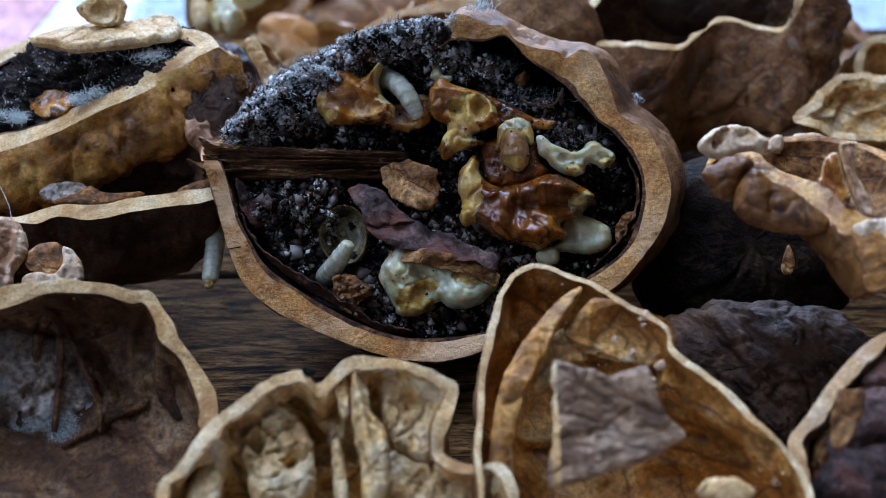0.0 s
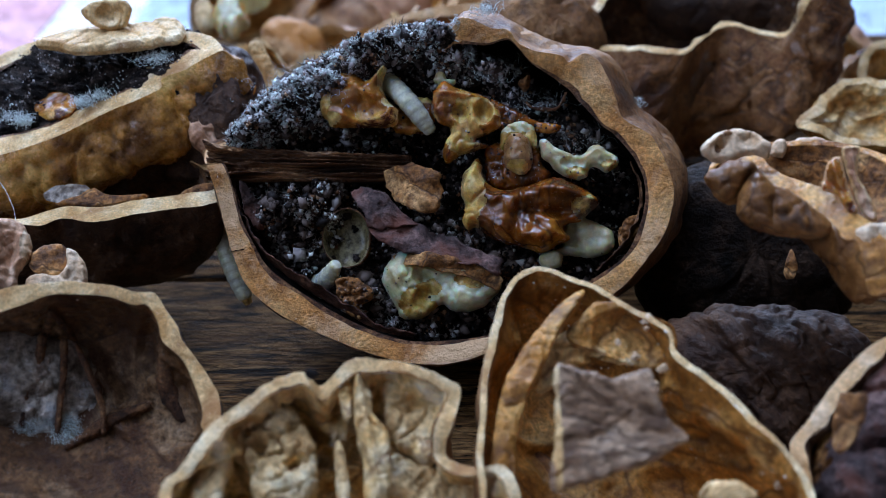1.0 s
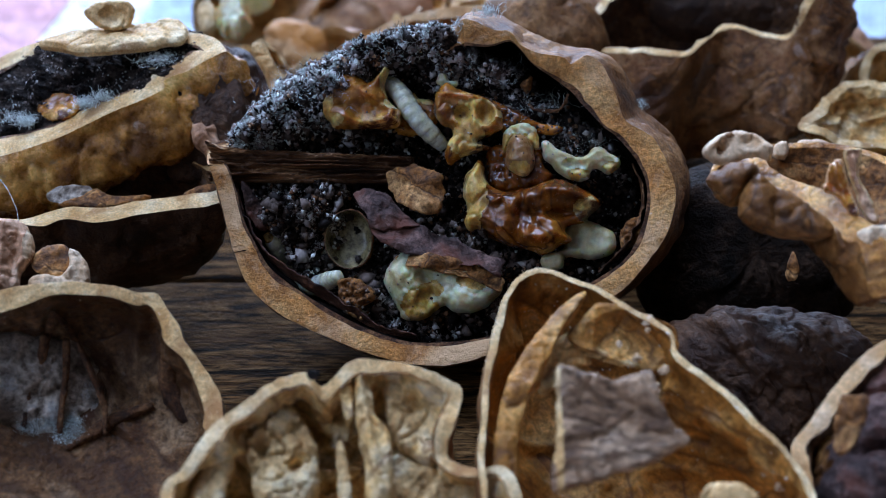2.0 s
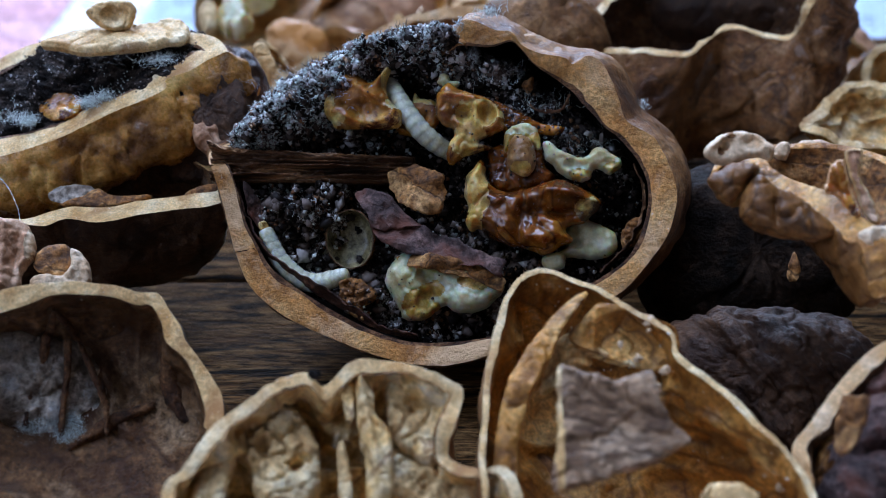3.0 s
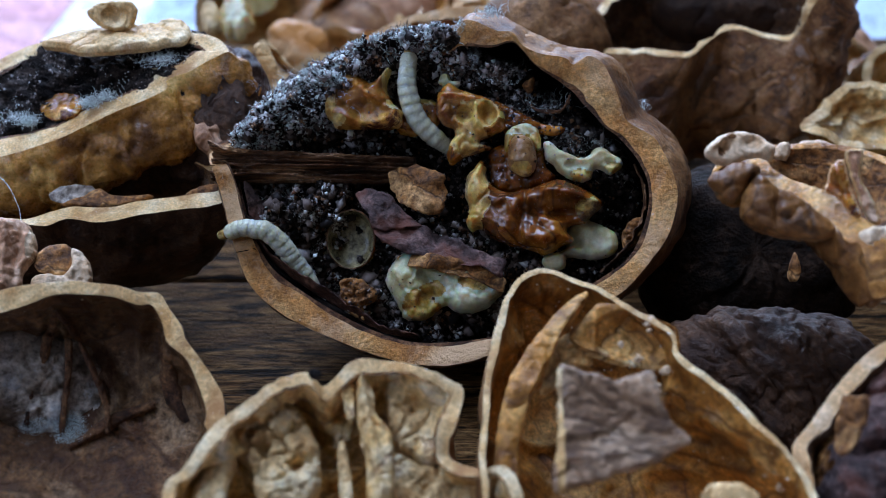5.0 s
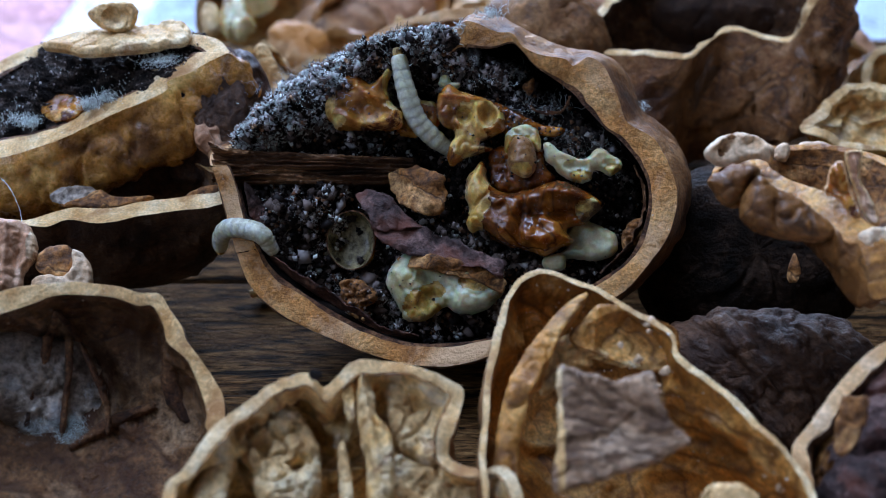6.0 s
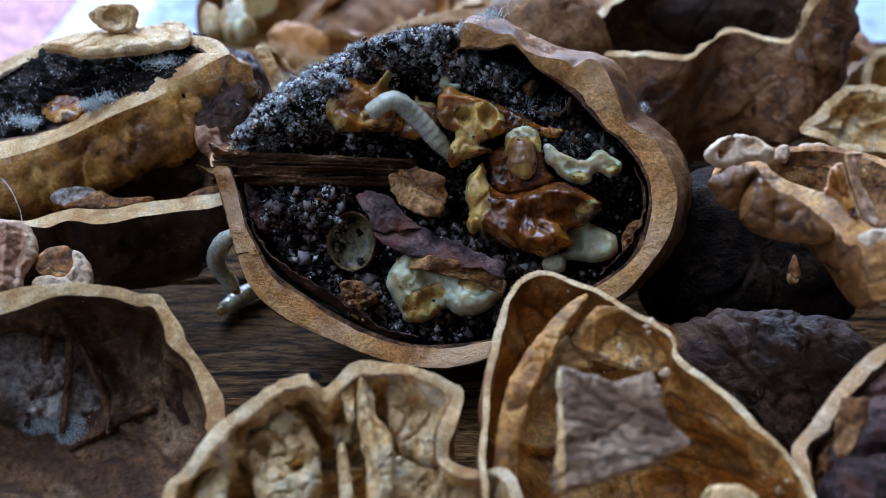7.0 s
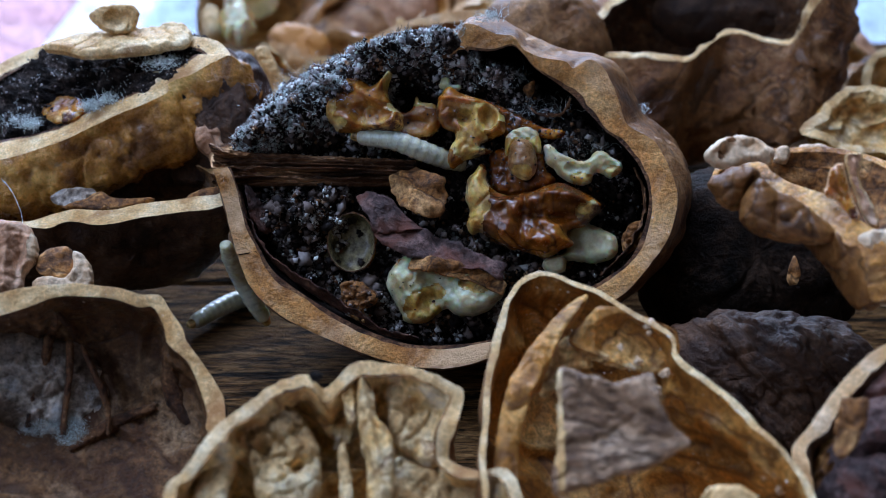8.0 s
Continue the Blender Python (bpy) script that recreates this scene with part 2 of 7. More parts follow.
CREAM = surface("crumbly_cream_kernel", [(0.46, 0.24, 0.075), (0.76, 0.53, 0.25), (0.88, 0.75, 0.48)], 260, 0.55, 0.8, 2400, stain=(0.36, 0.19, 0.07), stain_scale=210, stain_range=(0.56, 0.68), mottle=0.4, grain_mix=0.4, scuff=(0.86, 0.80, 0.66), scuff_scale=240)
PARCHMENT = surface("grey_parchment_skin", [(0.20, 0.145, 0.10), (0.42, 0.355, 0.285), (0.64, 0.59, 0.52)], 260, 0.32, 0.9, 1500, stain=(0.10, 0.055, 0.028), stain_scale=150, stain_range=(0.54, 0.68), scuff=(0.58, 0.62, 0.64), scuff_scale=330, scuff_range=(0.54, 0.68))
PINK_SKIN = surface("pinkish_brown_shell_skin", [(0.30, 0.13, 0.06), (0.54, 0.30, 0.17), (0.72, 0.50, 0.34)], 190, 0.38, 0.6, 2000, stain=(0.18, 0.075, 0.04), stain_scale=160, stain_range=(0.56, 0.70), mottle=0.4, grain_mix=0.4)
PLASTER = surface("brown_wall_plaster", [(0.045, 0.036, 0.028), (0.060, 0.050, 0.040), (0.078, 0.065, 0.053)], 6, 0.8, 0.2, 300, dist=0.002)
FLOORING = surface("brown_floor_boards", [(0.12, 0.07, 0.04), (0.20, 0.12, 0.07), (0.28, 0.18, 0.11)], 8, 0.5, 0.2, 200, stretch=(0.1, 1, 1), dist=0.002)
CLOTH_WHITE = surface("white_table_cloth", [(0.80, 0.81, 0.83), (0.86, 0.87, 0.89), (0.90, 0.91, 0.92)], 60, 0.85, 0.4, 1800)
CLOTH_RED = surface("pink_cloth_check", [(0.70, 0.36, 0.38), (0.76, 0.42, 0.44), (0.80, 0.48, 0.50)], 60, 0.85, 0.4, 1800)
CLOTH_BLUE = surface("blue_cloth_check", [(0.42, 0.54, 0.70), (0.48, 0.60, 0.76), (0.54, 0.66, 0.80)], 60, 0.85, 0.4, 1800)
OAK = surface("oak_furniture", [(0.16, 0.09, 0.045), (0.26, 0.16, 0.08), (0.34, 0.22, 0.12)], 20, 0.5, 0.3, 400, stretch=(0.1, 1, 1), dist=0.001)

# ---- building blocks ----


def mesh_of(name, verts, faces, smooth=True):
    me = bpy.data.meshes.new(name)
    me.from_pydata([tuple(float(c) for c in v) for v in verts], [], faces)
    me.validate()
    me.polygons.foreach_set("use_smooth", [smooth] * len(me.polygons))
    return me


def part(name, me, material, parent, label=""):
    """One mesh under a thing or a part."""
    if isinstance(me, bmesh.types.BMesh):
        bm, me = me, bpy.data.meshes.new(name)
        bm.to_mesh(me)
        bm.free()
    if not me.materials:
        me.materials.append(material)
    ob = new(name, me)
    ob.parent = parent
    return tagged(ob, label)


def thing(name, m, label, category, group="", kind=""):
    ob = new(name)
    ob.empty_display_size = 0.005
    ob.matrix_world = m
    return tagged(ob, label, category, group, kind)


def solid(name, me, material, m, label, category="", group="", kind=""):
    """A thing that is one mesh."""
    ob = part(name, me, material, None)
    ob.matrix_world = m
    return tagged(ob, label, category, group, kind)


def box_bm(lo, hi, bevel=0.0):
    bm = bmesh.new()
    bmesh.ops.create_cube(bm, size=1)
    lo, hi = Vector(lo), Vector(hi)
    for v in bm.verts:
        v.co = Vector([lo[i] + (v.co[i] + 0.5) * (hi[i] - lo[i]) for i in range(3)])
    if bevel:
        bmesh.ops.bevel(bm, geom=bm.edges[:], offset=bevel, segments=2, affect="EDGES")
    return bm


def facing(at, n):
    """A pose, at in millimetres, whose z axis points along n and whose x axis stays level with the world's."""
    z = Vector(n).normalized()
    x = (Vector((1, 0, 0)) - z * z.x).normalized()
    r = Matrix((x, z.cross(x), z)).transposed().to_4x4()
    return Matrix.Translation(mm(*at)) @ r


def rough_at(p, f, octaves=4, seed=0.0):
    return noise.fractal(Vector((p[0] * f + seed * 7.3, p[1] * f - seed * 3.1, p[2] * f + seed * 1.7)), 1.0, 2.0, octaves)


def closed_curve(ctrl, n):
    """n points evenly along a closed smooth curve through ctrl."""
    c = np.array(ctrl, float)
    k = len(c)
    out = []
    for i in range(k):
        a, b, d, e = c[i - 1], c[i], c[(i + 1) % k], c[(i + 2) % k]
        for s in np.linspace(0, 1, 16, endpoint=False):
            out.append(0.5 * (2 * b + (d - a) * s + (2 * a - 5 * b + 4 * d - e) * s * s + (3 * b - a - 3 * d + e) * s ** 3))
    out = np.array(out)
    step = np.linalg.norm(np.diff(np.vstack([out, out[:1]]), axis=0), axis=1)
    s = np.concatenate([[0], np.cumsum(step)])
    q = np.vstack([out, out[:1]])
    at = np.linspace(0, s[-1], n, endpoint=False)
    return np.stack([np.interp(at, s, q[:, i]) for i in range(q.shape[1])], 1)


def oval(a, b, wobble=0.0, k=12, seed=0):
    r = random.Random(seed)
    return [(a * math.cos(2 * math.pi * i / k) * (1 + r.uniform(-wobble, wobble)), b * math.sin(2 * math.pi * i / k) * (1 + r.uniform(-wobble, wobble)), r.uniform(-wobble, wobble) * 4) for i in range(k)]


def bowl_faces(rows, n, flip):
    f = []
    for r in range(rows - 1):
        for j in range(n):
            q = (r * n + j, r * n + (j + 1) % n, (r + 1) * n + (j + 1) % n, (r + 1) * n + j)
            f.append(q[::-1] if flip else q)
    tip = rows * n
    for j in range(n):
        q = ((rows - 1) * n + j, (rows - 1) * n + (j + 1) % n, tip)
        f.append(q[::-1] if flip else q)
    return f


LININGS = {}


def bowl(name, at, n, rim, depth, outer, inner, edge, label, category="walnut shell", thick=1.6, belly=0.10, sink=(0, 0), seed=1,
         wrinkle=0.35, jag=0.2, rib=0.25, count=130, rows=26, group="walnut shells", sharp=0.75, lean=(0, 0), ridges=(), rind=None, grooves=(), furrow=None):
    """A piece of walnut shell, in millimetres: rim is its broken outline (or pairs of outer and inner points), depth how far the bowl sinks behind it."""
    top = thing(name, facing(at, n), label, category, group)
    P = closed_curve(rim, count)
    Q = None
    if P.shape[1] == 6:
        P, Q = P[:, :3], P[:, 3:]
    for j in range(count):
        p = P[j]
        r = math.hypot(p[0], p[1])
        g = rough_at(p, 0.22, 3, seed + 5)
        g2 = rough_at(p, 1.3, 3, seed + 9)
        P[j, :2] *= 1 + (jag * 0.9 * g + jag * 0.12 * g2) / max(r, 2)
        P[j, 2] += jag * (1.3 * rough_at(p, 0.22, 3, seed + 2) + 0.5 * round(2 * rough_at(p, 0.3, 2, seed + 4)) / 2 + 0.12 * g2)
    soft = sum(np.roll(P, k, axis=0) for k in range(-7, 8)) / 15
    sk, ln = np.array(sink, float), np.array(lean, float)
    tan = np.roll(soft, -3, axis=0)[:, :2] - np.roll(soft, 3, axis=0)[:, :2]
    tan /= np.linalg.norm(tan, axis=1)[:, None] + 1e-9
    turned = 1 if np.sum(P[:, 0] * np.roll(P[:, 1], -1) - P[:, 1] * np.roll(P[:, 0], -1)) > 0 else -1
    inward = np.stack([-tan[:, 1], tan[:, 0]], 1) * turned
    inward = inward * 0.8 - 0.2 * soft[:, :2] / (np.linalg.norm(soft[:, :2], axis=1)[:, None] + 1e-6)
    breadth = [1 + 0.45 * rough_at(soft[j], 0.28, 3, seed + 40) + 0.10 * rough_at(soft[j], 0.8, 2, seed + 41) for j in range(count)]

    def layer(inset, inside):
        out = []
        for i in range(rows):
            s = i / rows
            u = s * math.pi / 2
            k = math.cos(u) ** sharp * (1 + belly * math.sin(2 * u))
            for j in range(count):
                p = P[j] * (1 - min(1, s * 7)) + soft[j] * min(1, s * 7)
                r = math.hypot(p[0], p[1])
                if inside and Q is not None:
                    p = Q[j]
                    wide = np.zeros(2)
                else:
                    wide = inward[j] * min(inset * breadth[j], r * 0.5)
                xy = (p[:2] + wide) * k + sk * (1 - math.cos(u)) + ln * math.sin(2 * u)
                z = p[2] * math.cos(u) ** 2 - (depth - inset) * math.sin(u)
                v = np.array([xy[0], xy[1], z])
                fade = min(1, s * 9)
                w = np.array([xy[0] - sk[0] * 0.5, xy[1] - sk[1] * 0.5, z + depth * 0.25])
                w /= np.linalg.norm(w) + 1e-6
                cut = 0.0
                for deg, amp, wide, sweep in grooves:
                    off = (math.degrees(math.atan2(p[1], p[0])) - deg - sweep * s + 10 * rough_at(p, 0.2, 2, seed + 26) + 180) % 360 - 180
                    cut += amp * math.exp(-(off / wide) ** 2) * min(1, s * 5) * (1 - s)
                if inside:
                    a = rib * rough_at(v, 0.16, 3, seed + 20) * 1.6 + 0.6 * rib * rough_at(v, 0.7, 4, seed + 21)
                    for deg, amp, wide in ridges:
                        off = (math.degrees(math.atan2(p[1], p[0])) - deg + 25 * rough_at(v, 0.15, 2, seed + 25) * s + 180) % 360 - 180
                        a -= amp * math.exp(-(off / wide) ** 2) * math.sin(math.pi * min(1, 0.12 + s)) ** 0.7 * (1 - s)
                    a -= rib * 1.3 * max(0, 0.16 - abs(rough_at(v, 0.12, 2, seed + 22))) / 0.16
                else:
                    a = wrinkle * rough_at(v, 0.20, 4, seed) + 0.3 * wrinkle * rough_at(v, 0.9, 3, seed + 3)
                    a -= wrinkle * (0.9 * max(0, 0.14 - abs(rough_at(v, 0.16, 2, seed + 1))) / 0.14 + 0.5 * max(0, 0.06 - abs(rough_at(v, 0.28, 3, seed + 6))) / 0.06)
                    if furrow:
                        deg, tall, across = furrow
                        ca, sa = math.cos(radians(deg)), math.sin(radians(deg))
                        q = ((v[0] * ca + v[1] * sa) * 0.16, -v[0] * sa + v[1] * ca, v[2] * 0.5)
                        a += tall * (rough_at(q, across, 3, seed + 7) + 0.3 - 0.9 * max(0, 0.2 - abs(rough_at(q, across * 0.8, 3, seed + 8))) / 0.2 + 0.35 * rough_at(q, across * 3, 3, seed + 9))
                    a = max(a, -0.7 * thick)
                out.append(v + w * (a * fade - cut))
        out.append(np.mean(out[-count:], axis=0) + np.array([0, 0, -0.02]))
        return np.array(out)

    lo, li = layer(0.0, False), layer(thick, True)
    LININGS[seed] = (top.matrix_world.copy(), li)
    E = []
    steps = 9
    for i in range(steps + 1):
        s = i / steps
        for j in range(count):
            v = lo[j] * (1 - s) + li[j] * s
            if i == steps - 1:
                s = min(0.97, 0.86 + 0.10 * rough_at(lo[j], 0.35, 3, seed + 33))
                v = lo[j] * (1 - s) + li[j] * s
            lift = (0.04 + 0.05 * rough_at(v, 0.9, 3, seed + 30) + 0.05 * rough_at(v, 3, 3, seed + 31)) * math.sin(math.pi * s) ** 0.4
            E.append(v + np.array([0, 0, lift * min(thick, 1.6)]))
    ef = []
    for i in range(steps):
        for j in range(count):
            ef.append((i * count + j, i * count + (j + 1) % count, (i + 1) * count + (j + 1) % count, (i + 1) * count + j))
    area = 0.5 * np.sum(P[:, 0] * np.roll(P[:, 1], -1) - P[:, 1] * np.roll(P[:, 0], -1))
    ccw = area > 0
    part("outer_wall", mesh_of("outer_wall", lo * 0.001, bowl_faces(rows, count, ccw)), outer, top)
    part("inner_lining", mesh_of("inner_lining", li * 0.001, bowl_faces(rows, count, not ccw)), inner, top)
    if rind:
        part("inner_rind", mesh_of("inner_rind", np.array(E) * 0.001, [f if ccw else f[::-1] for f in ef[-count:]]), rind, top, "dark inner layer of the shell")
        ef = ef[:-count]
    part("broken_edge", mesh_of("broken_edge", np.array(E) * 0.001, [f if ccw else f[::-1] for f in ef]), edge, top)
    return top


def flake_at(name, at, n, outline, *rest, **more):
    return flake(name, facing(at, n), [p[:2] for p in outline], *rest, **more)


LUMPS = {}


def lump(name, at, n, outline, high, skin, flesh, label, bare=(), seed=1, fold=0.35, folds=0.30, low=2.6, count=110, rings=26, group="kernel pieces", category="walnut kernel"):
    """A piece of kernel: a folded cushion over its outline; bare = (from, to, inside) sectors in degrees show the broken flesh."""
    P = closed_curve(outline, count)
    c = P.mean(0)
    top = thing(name, facing(at, n), label, category, group)
    V, kind = [], []
    total = rings + 7
    for i in range(total):
        if i < rings:
            s = (i + 0.5) / rings
            h = high * (1 - s ** 2.6) ** 0.5
        else:
            k = (i - rings + 1) / 7
            s, h = 1 - 0.45 * k, -low * math.sin(k * math.pi / 2)
        for j in range(count):
            d = P[j] - c
            p = c + d * s
            ang = math.degrees(math.atan2(d[1], d[0])) % 360
            q = (p[0], p[1], h)
            open_face = any(((ang - a + 14 * rough_at(q, 0.9, 3, seed + 6)) % 360) < (z - a) % 360 and s > f + 0.16 * rough_at(q, 0.8, 3, seed + 5) for a, z, f in bare) and i < rings + 2
            g = fold * (1.1 * rough_at(q, folds, 3, seed) - 1.1 * max(0, 0.18 - abs(rough_at(q, folds * 0.8, 2, seed + 1))) / 0.18 + 0.35 * rough_at(q, folds * 3.2, 3, seed + 2) + 0.05 * rough_at(q, folds * 9, 3, seed + 7))
            if open_face:
                g = -0.28 * high + 0.6 * fold * rough_at(q, folds * 2.5, 4, seed + 3)
            edge = 0.16 * rough_at((P[j][0], P[j][1], 0), 1.1, 3, seed + 4) * s
            w = d / (np.linalg.norm(d) + 1e-6)
            V.append(p + np.array([w[0] * edge, w[1] * edge, 0]) + np.array([0, 0, h + g * (1 if i < rings else 0.5)]) * np.array([1, 1, 1]))
            kind.append(open_face)
    LUMPS[seed] = (top.matrix_world.copy(), V[:count * (rings - 1)])
    V.append(np.array([c[0], c[1], high + fold * rough_at((c[0], c[1], high), folds, 3, seed)]))
    kind.append(kind[0])
    faces = [(len(V) - 1, j, (j + 1) % count) for j in range(count)]
    for i in range(total - 1):
        for j in range(count):
            a, b = i * count + j, i * count + (j + 1) % count
            faces.append((a, a + count, b + count, b))
    area = np.sum(P[:, 0] * np.roll(P[:, 1], -1) - P[:, 1] * np.roll(P[:, 0], -1))
    if area < 0:
        faces = [f[::-1] for f in faces]

    def piece(want):
        used, fs = {}, []
        for f in faces:
            if (sum(kind[i] for i in f) * 2 >= len(f)) == want:
                fs.append(tuple(used.setdefault(i, len(used)) for i in f))
        return mesh_of("kernel_piece", [V[i] * 0.001 for i in used], fs) if fs else None

    for want, nm, ma in ((False, "skin", skin), (True, "broken_face", flesh)):
        me = piece(want)
        if me:
            part(nm, me, ma, top)
    return top


def outline_distance(xy, P):
    """Signed distance (inside positive) and nearest point of a closed outline, for many points."""
    A, B = P, np.roll(P, -1, axis=0)
    best, near = np.full(len(xy), 1e9), np.zeros_like(xy)
    inside = np.zeros(len(xy), bool)
    for a, b in zip(A, B):
        d = b - a
        t = np.clip(((xy - a) @ d) / (d @ d + 1e-12), 0, 1)
        q = a + t[:, None] * d
        r = np.linalg.norm(xy - q, axis=1)
        closer = r < best
        best[closer], near[closer] = r[closer], q[closer]
        if abs(d[1]) > 1e-12:
            cross = ((a[1] > xy[:, 1]) != (b[1] > xy[:, 1])) & (xy[:, 0] < d[0] * (xy[:, 1] - a[1]) / d[1] + a[0])
            inside ^= cross
    return np.where(inside, best, -best), near


def slab(name, at, n, outline, high, skin, flesh, label, edge=0.8, low=1.6, cell=0.13, dents=(), folds=(), bare=(), lip=0.0, step=0.12, seed=1, jag=0.12, wave=0.25,
         freq=0.35, fine=0.07, crease=0.24, group="kernel pieces", category="walnut kernel", lean=(0.0, 0.0), dip=0.0, parent=None, called=("skin", "broken_face")):
    """A broken piece over any outline, in millimetres. dents: (x, y, rx, ry, depth); folds: (x0, y0, x1, y1, width, height);
    bare: (x, y, rx, ry) shows the flesh; lip: width of the bare broken edge; dip: how far the edge of the top sinks; lean: slope of the top."""
    P = closed_curve([p[:2] for p in outline], 150)
    c = P.mean(0)
    for j in range(len(P)):
        d = P[j] - c
        P[j] += d / (np.linalg.norm(d) + 1e-6) * jag * (rough_at((P[j][0], P[j][1], 0), 1.1, 4, seed + 4) + 0.6 * rough_at((P[j][0], P[j][1], 2), 3.5, 3, seed + 5))
    lo, hi = P.min(0) - cell, P.max(0) + cell
    nx, ny = int((hi[0] - lo[0]) / cell) + 2, int((hi[1] - lo[1]) / cell) + 2
    gx, gy = np.meshgrid(lo[0] + cell * np.arange(nx), lo[1] + cell * np.arange(ny))
    xy = np.stack([gx.ravel(), gy.ravel()], 1)
    sd, near = outline_distance(xy, P)
    mid, _ = outline_distance(xy + cell * 0.5, P)
    cells = [(j * nx + i, j * nx + i + 1, (j + 1) * nx + i + 1, (j + 1) * nx + i) for j in range(ny - 1) for i in range(nx - 1) if mid[j * nx + i] > 0]
    seen = collections.Counter(v for q in cells for v in q)
    V, W, ids, kind = [], [], {}, []
    for v, k in seen.items():
        x, y = xy[v]
        d = max(sd[v], 0.0)
        if k < 4:
            (x, y), d = near[v], 0.0
        f = min(d / edge, 1.0)
        body = math.sqrt(max(0.0, 1 - (1 - f) ** 2))
        q = (x, y, 0.0)
        h = (high + dip) * body - dip + lean[0] * (x - c[0]) + lean[1] * (y - c[1])
        g = wave * rough_at(q, freq, 3, seed) - crease * max(0, 0.14 - abs(rough_at(q, freq * 0.9, 3, seed + 1))) / 0.14 + fine * rough_at(q, 2.2, 4, seed + 2)
        for px, py, rx, ry, depth in dents:
            u = ((x - px) / rx) ** 2 + ((y - py) / ry) ** 2
            g -= depth * max(0.0, 1 - u) ** 0.8 if depth > 0 else depth * math.exp(-u)
        for x0, y0, x1, y1, wide, tall in folds:
            t = max(0.0, min(1.0, ((x - x0) * (x1 - x0) + (y - y0) * (y1 - y0)) / ((x1 - x0) ** 2 + (y1 - y0) ** 2)))
            off = math.hypot(x - x0 - t * (x1 - x0), y - y0 - t * (y1 - y0)) + 0.25 * wide * rough_at(q, 1.1, 2, seed + 8)
            g += tall * math.exp(-abs(off / wide) ** 1.4)
        m = 0.3 * rough_at(q, 0.9, 4, seed + 6)
        open_face = d < lip * (1 + 1.6 * m) or any(((x - px) / rx) ** 2 + ((y - py) / ry) ** 2 < 1 + 2.2 * m for px, py, rx, ry in bare)
        if open_face:
            g += -step + 0.5 * fine * rough_at(q, 3.3, 3, seed + 9)
        ids[v] = len(V)
        V.append((x, y, h + g * min(1.0, 0.25 + f)))
        W.append((x, y, min(-low * body, h + g - 0.1) if d else h + g * 0.25))
        kind.append(open_face)
    LUMPS[seed] = (facing(at, n), [np.array(p) for p in V])
    top = parent or thing(name, facing(at, n), label, category, group)
    tops = [tuple(ids[v] for v in q) for q in cells]
    k = len(V)
    for want, nm, ma in ((False, called[0], skin), (True, called[1], flesh)):
        fs = [q for q in tops if (sum(kind[i] for i in q) >= 2) == want]
        if not want:
            fs = fs + [tuple(i + k for i in q[::-1]) for q in tops]
        used, out = {}, []
        for q in fs:
            out.append(tuple(used.setdefault(i, len(used)) for i in q))
        if out:
            both = V + W
            ob = part(nm, mesh_of(nm, [np.array(both[i]) * 0.001 for i in used], out), ma, top)
            if parent:
                ob.matrix_local = parent.matrix_world.inverted() @ facing(at, n)
    return top


def ribbon_mesh(path, up, wide, thick, seed, n=70, m=9, ruffle=0.25):
    """A torn strip that follows a path and stands along up, ragged at its free edge."""
    line = spread([Vector(p) for p in path], n)
    up = Vector(up).normalized()
    V = []
    for side in (1, -1):
        for i, p in enumerate(line):
            d = (line[min(i + 1, n - 1)] - line[max(i - 1, 0)]).normalized()
            across = d.cross(up).normalized()
            w = wide * (0.45 + 0.55 * math.sin(math.pi * (i + 2) / (n + 3)) ** 0.5) * (1 + 0.5 * rough_at(p, 0.7, 4, seed))
            for k in range(m + 1):
                e = k / m
                bend = ruffle * rough_at((p.x, p.y, p.z + e * 2), 0.6, 4, seed + 1) * (0.3 + e) + 0.10 * rough_at((p.x, p.y, e * 3), 2.4, 3, seed + 2)
                V.append(p + up * (w * e) + across * (bend + side * thick * 0.5 * (1 - 0.6 * e)))
    w, h = m + 1, n * (m + 1)
    Fc = []
    for i in range(n - 1):
        for k in range(m):
            a = i * w + k
            Fc += [(a, a + 1, a + w + 1, a + w), (h + a, h + a + w, h + a + w + 1, h + a + 1)]
        a = i * w + m
        Fc.append((a, h + a, h + a + w, a + w))
    return mesh_of("strip", [v * 0.001 for v in V], Fc)


def spread(pts, n):
    """n points along the smooth curve through pts."""
    out = []
    k = len(pts)
    for i in range(n):
        f = (k - 1) * i / (n - 1)
        j = min(int(f), k - 2)
        s = f - j
        a, b, d, e = pts[max(j - 1, 0)], pts[j], pts[j + 1], pts[min(j + 2, k - 1)]
        out.append(0.5 * (2 * b + (d - a) * s + (2 * a - 5 * b + 4 * d - e) * s * s + (3 * b - a - 3 * d + e) * s ** 3))
    return out


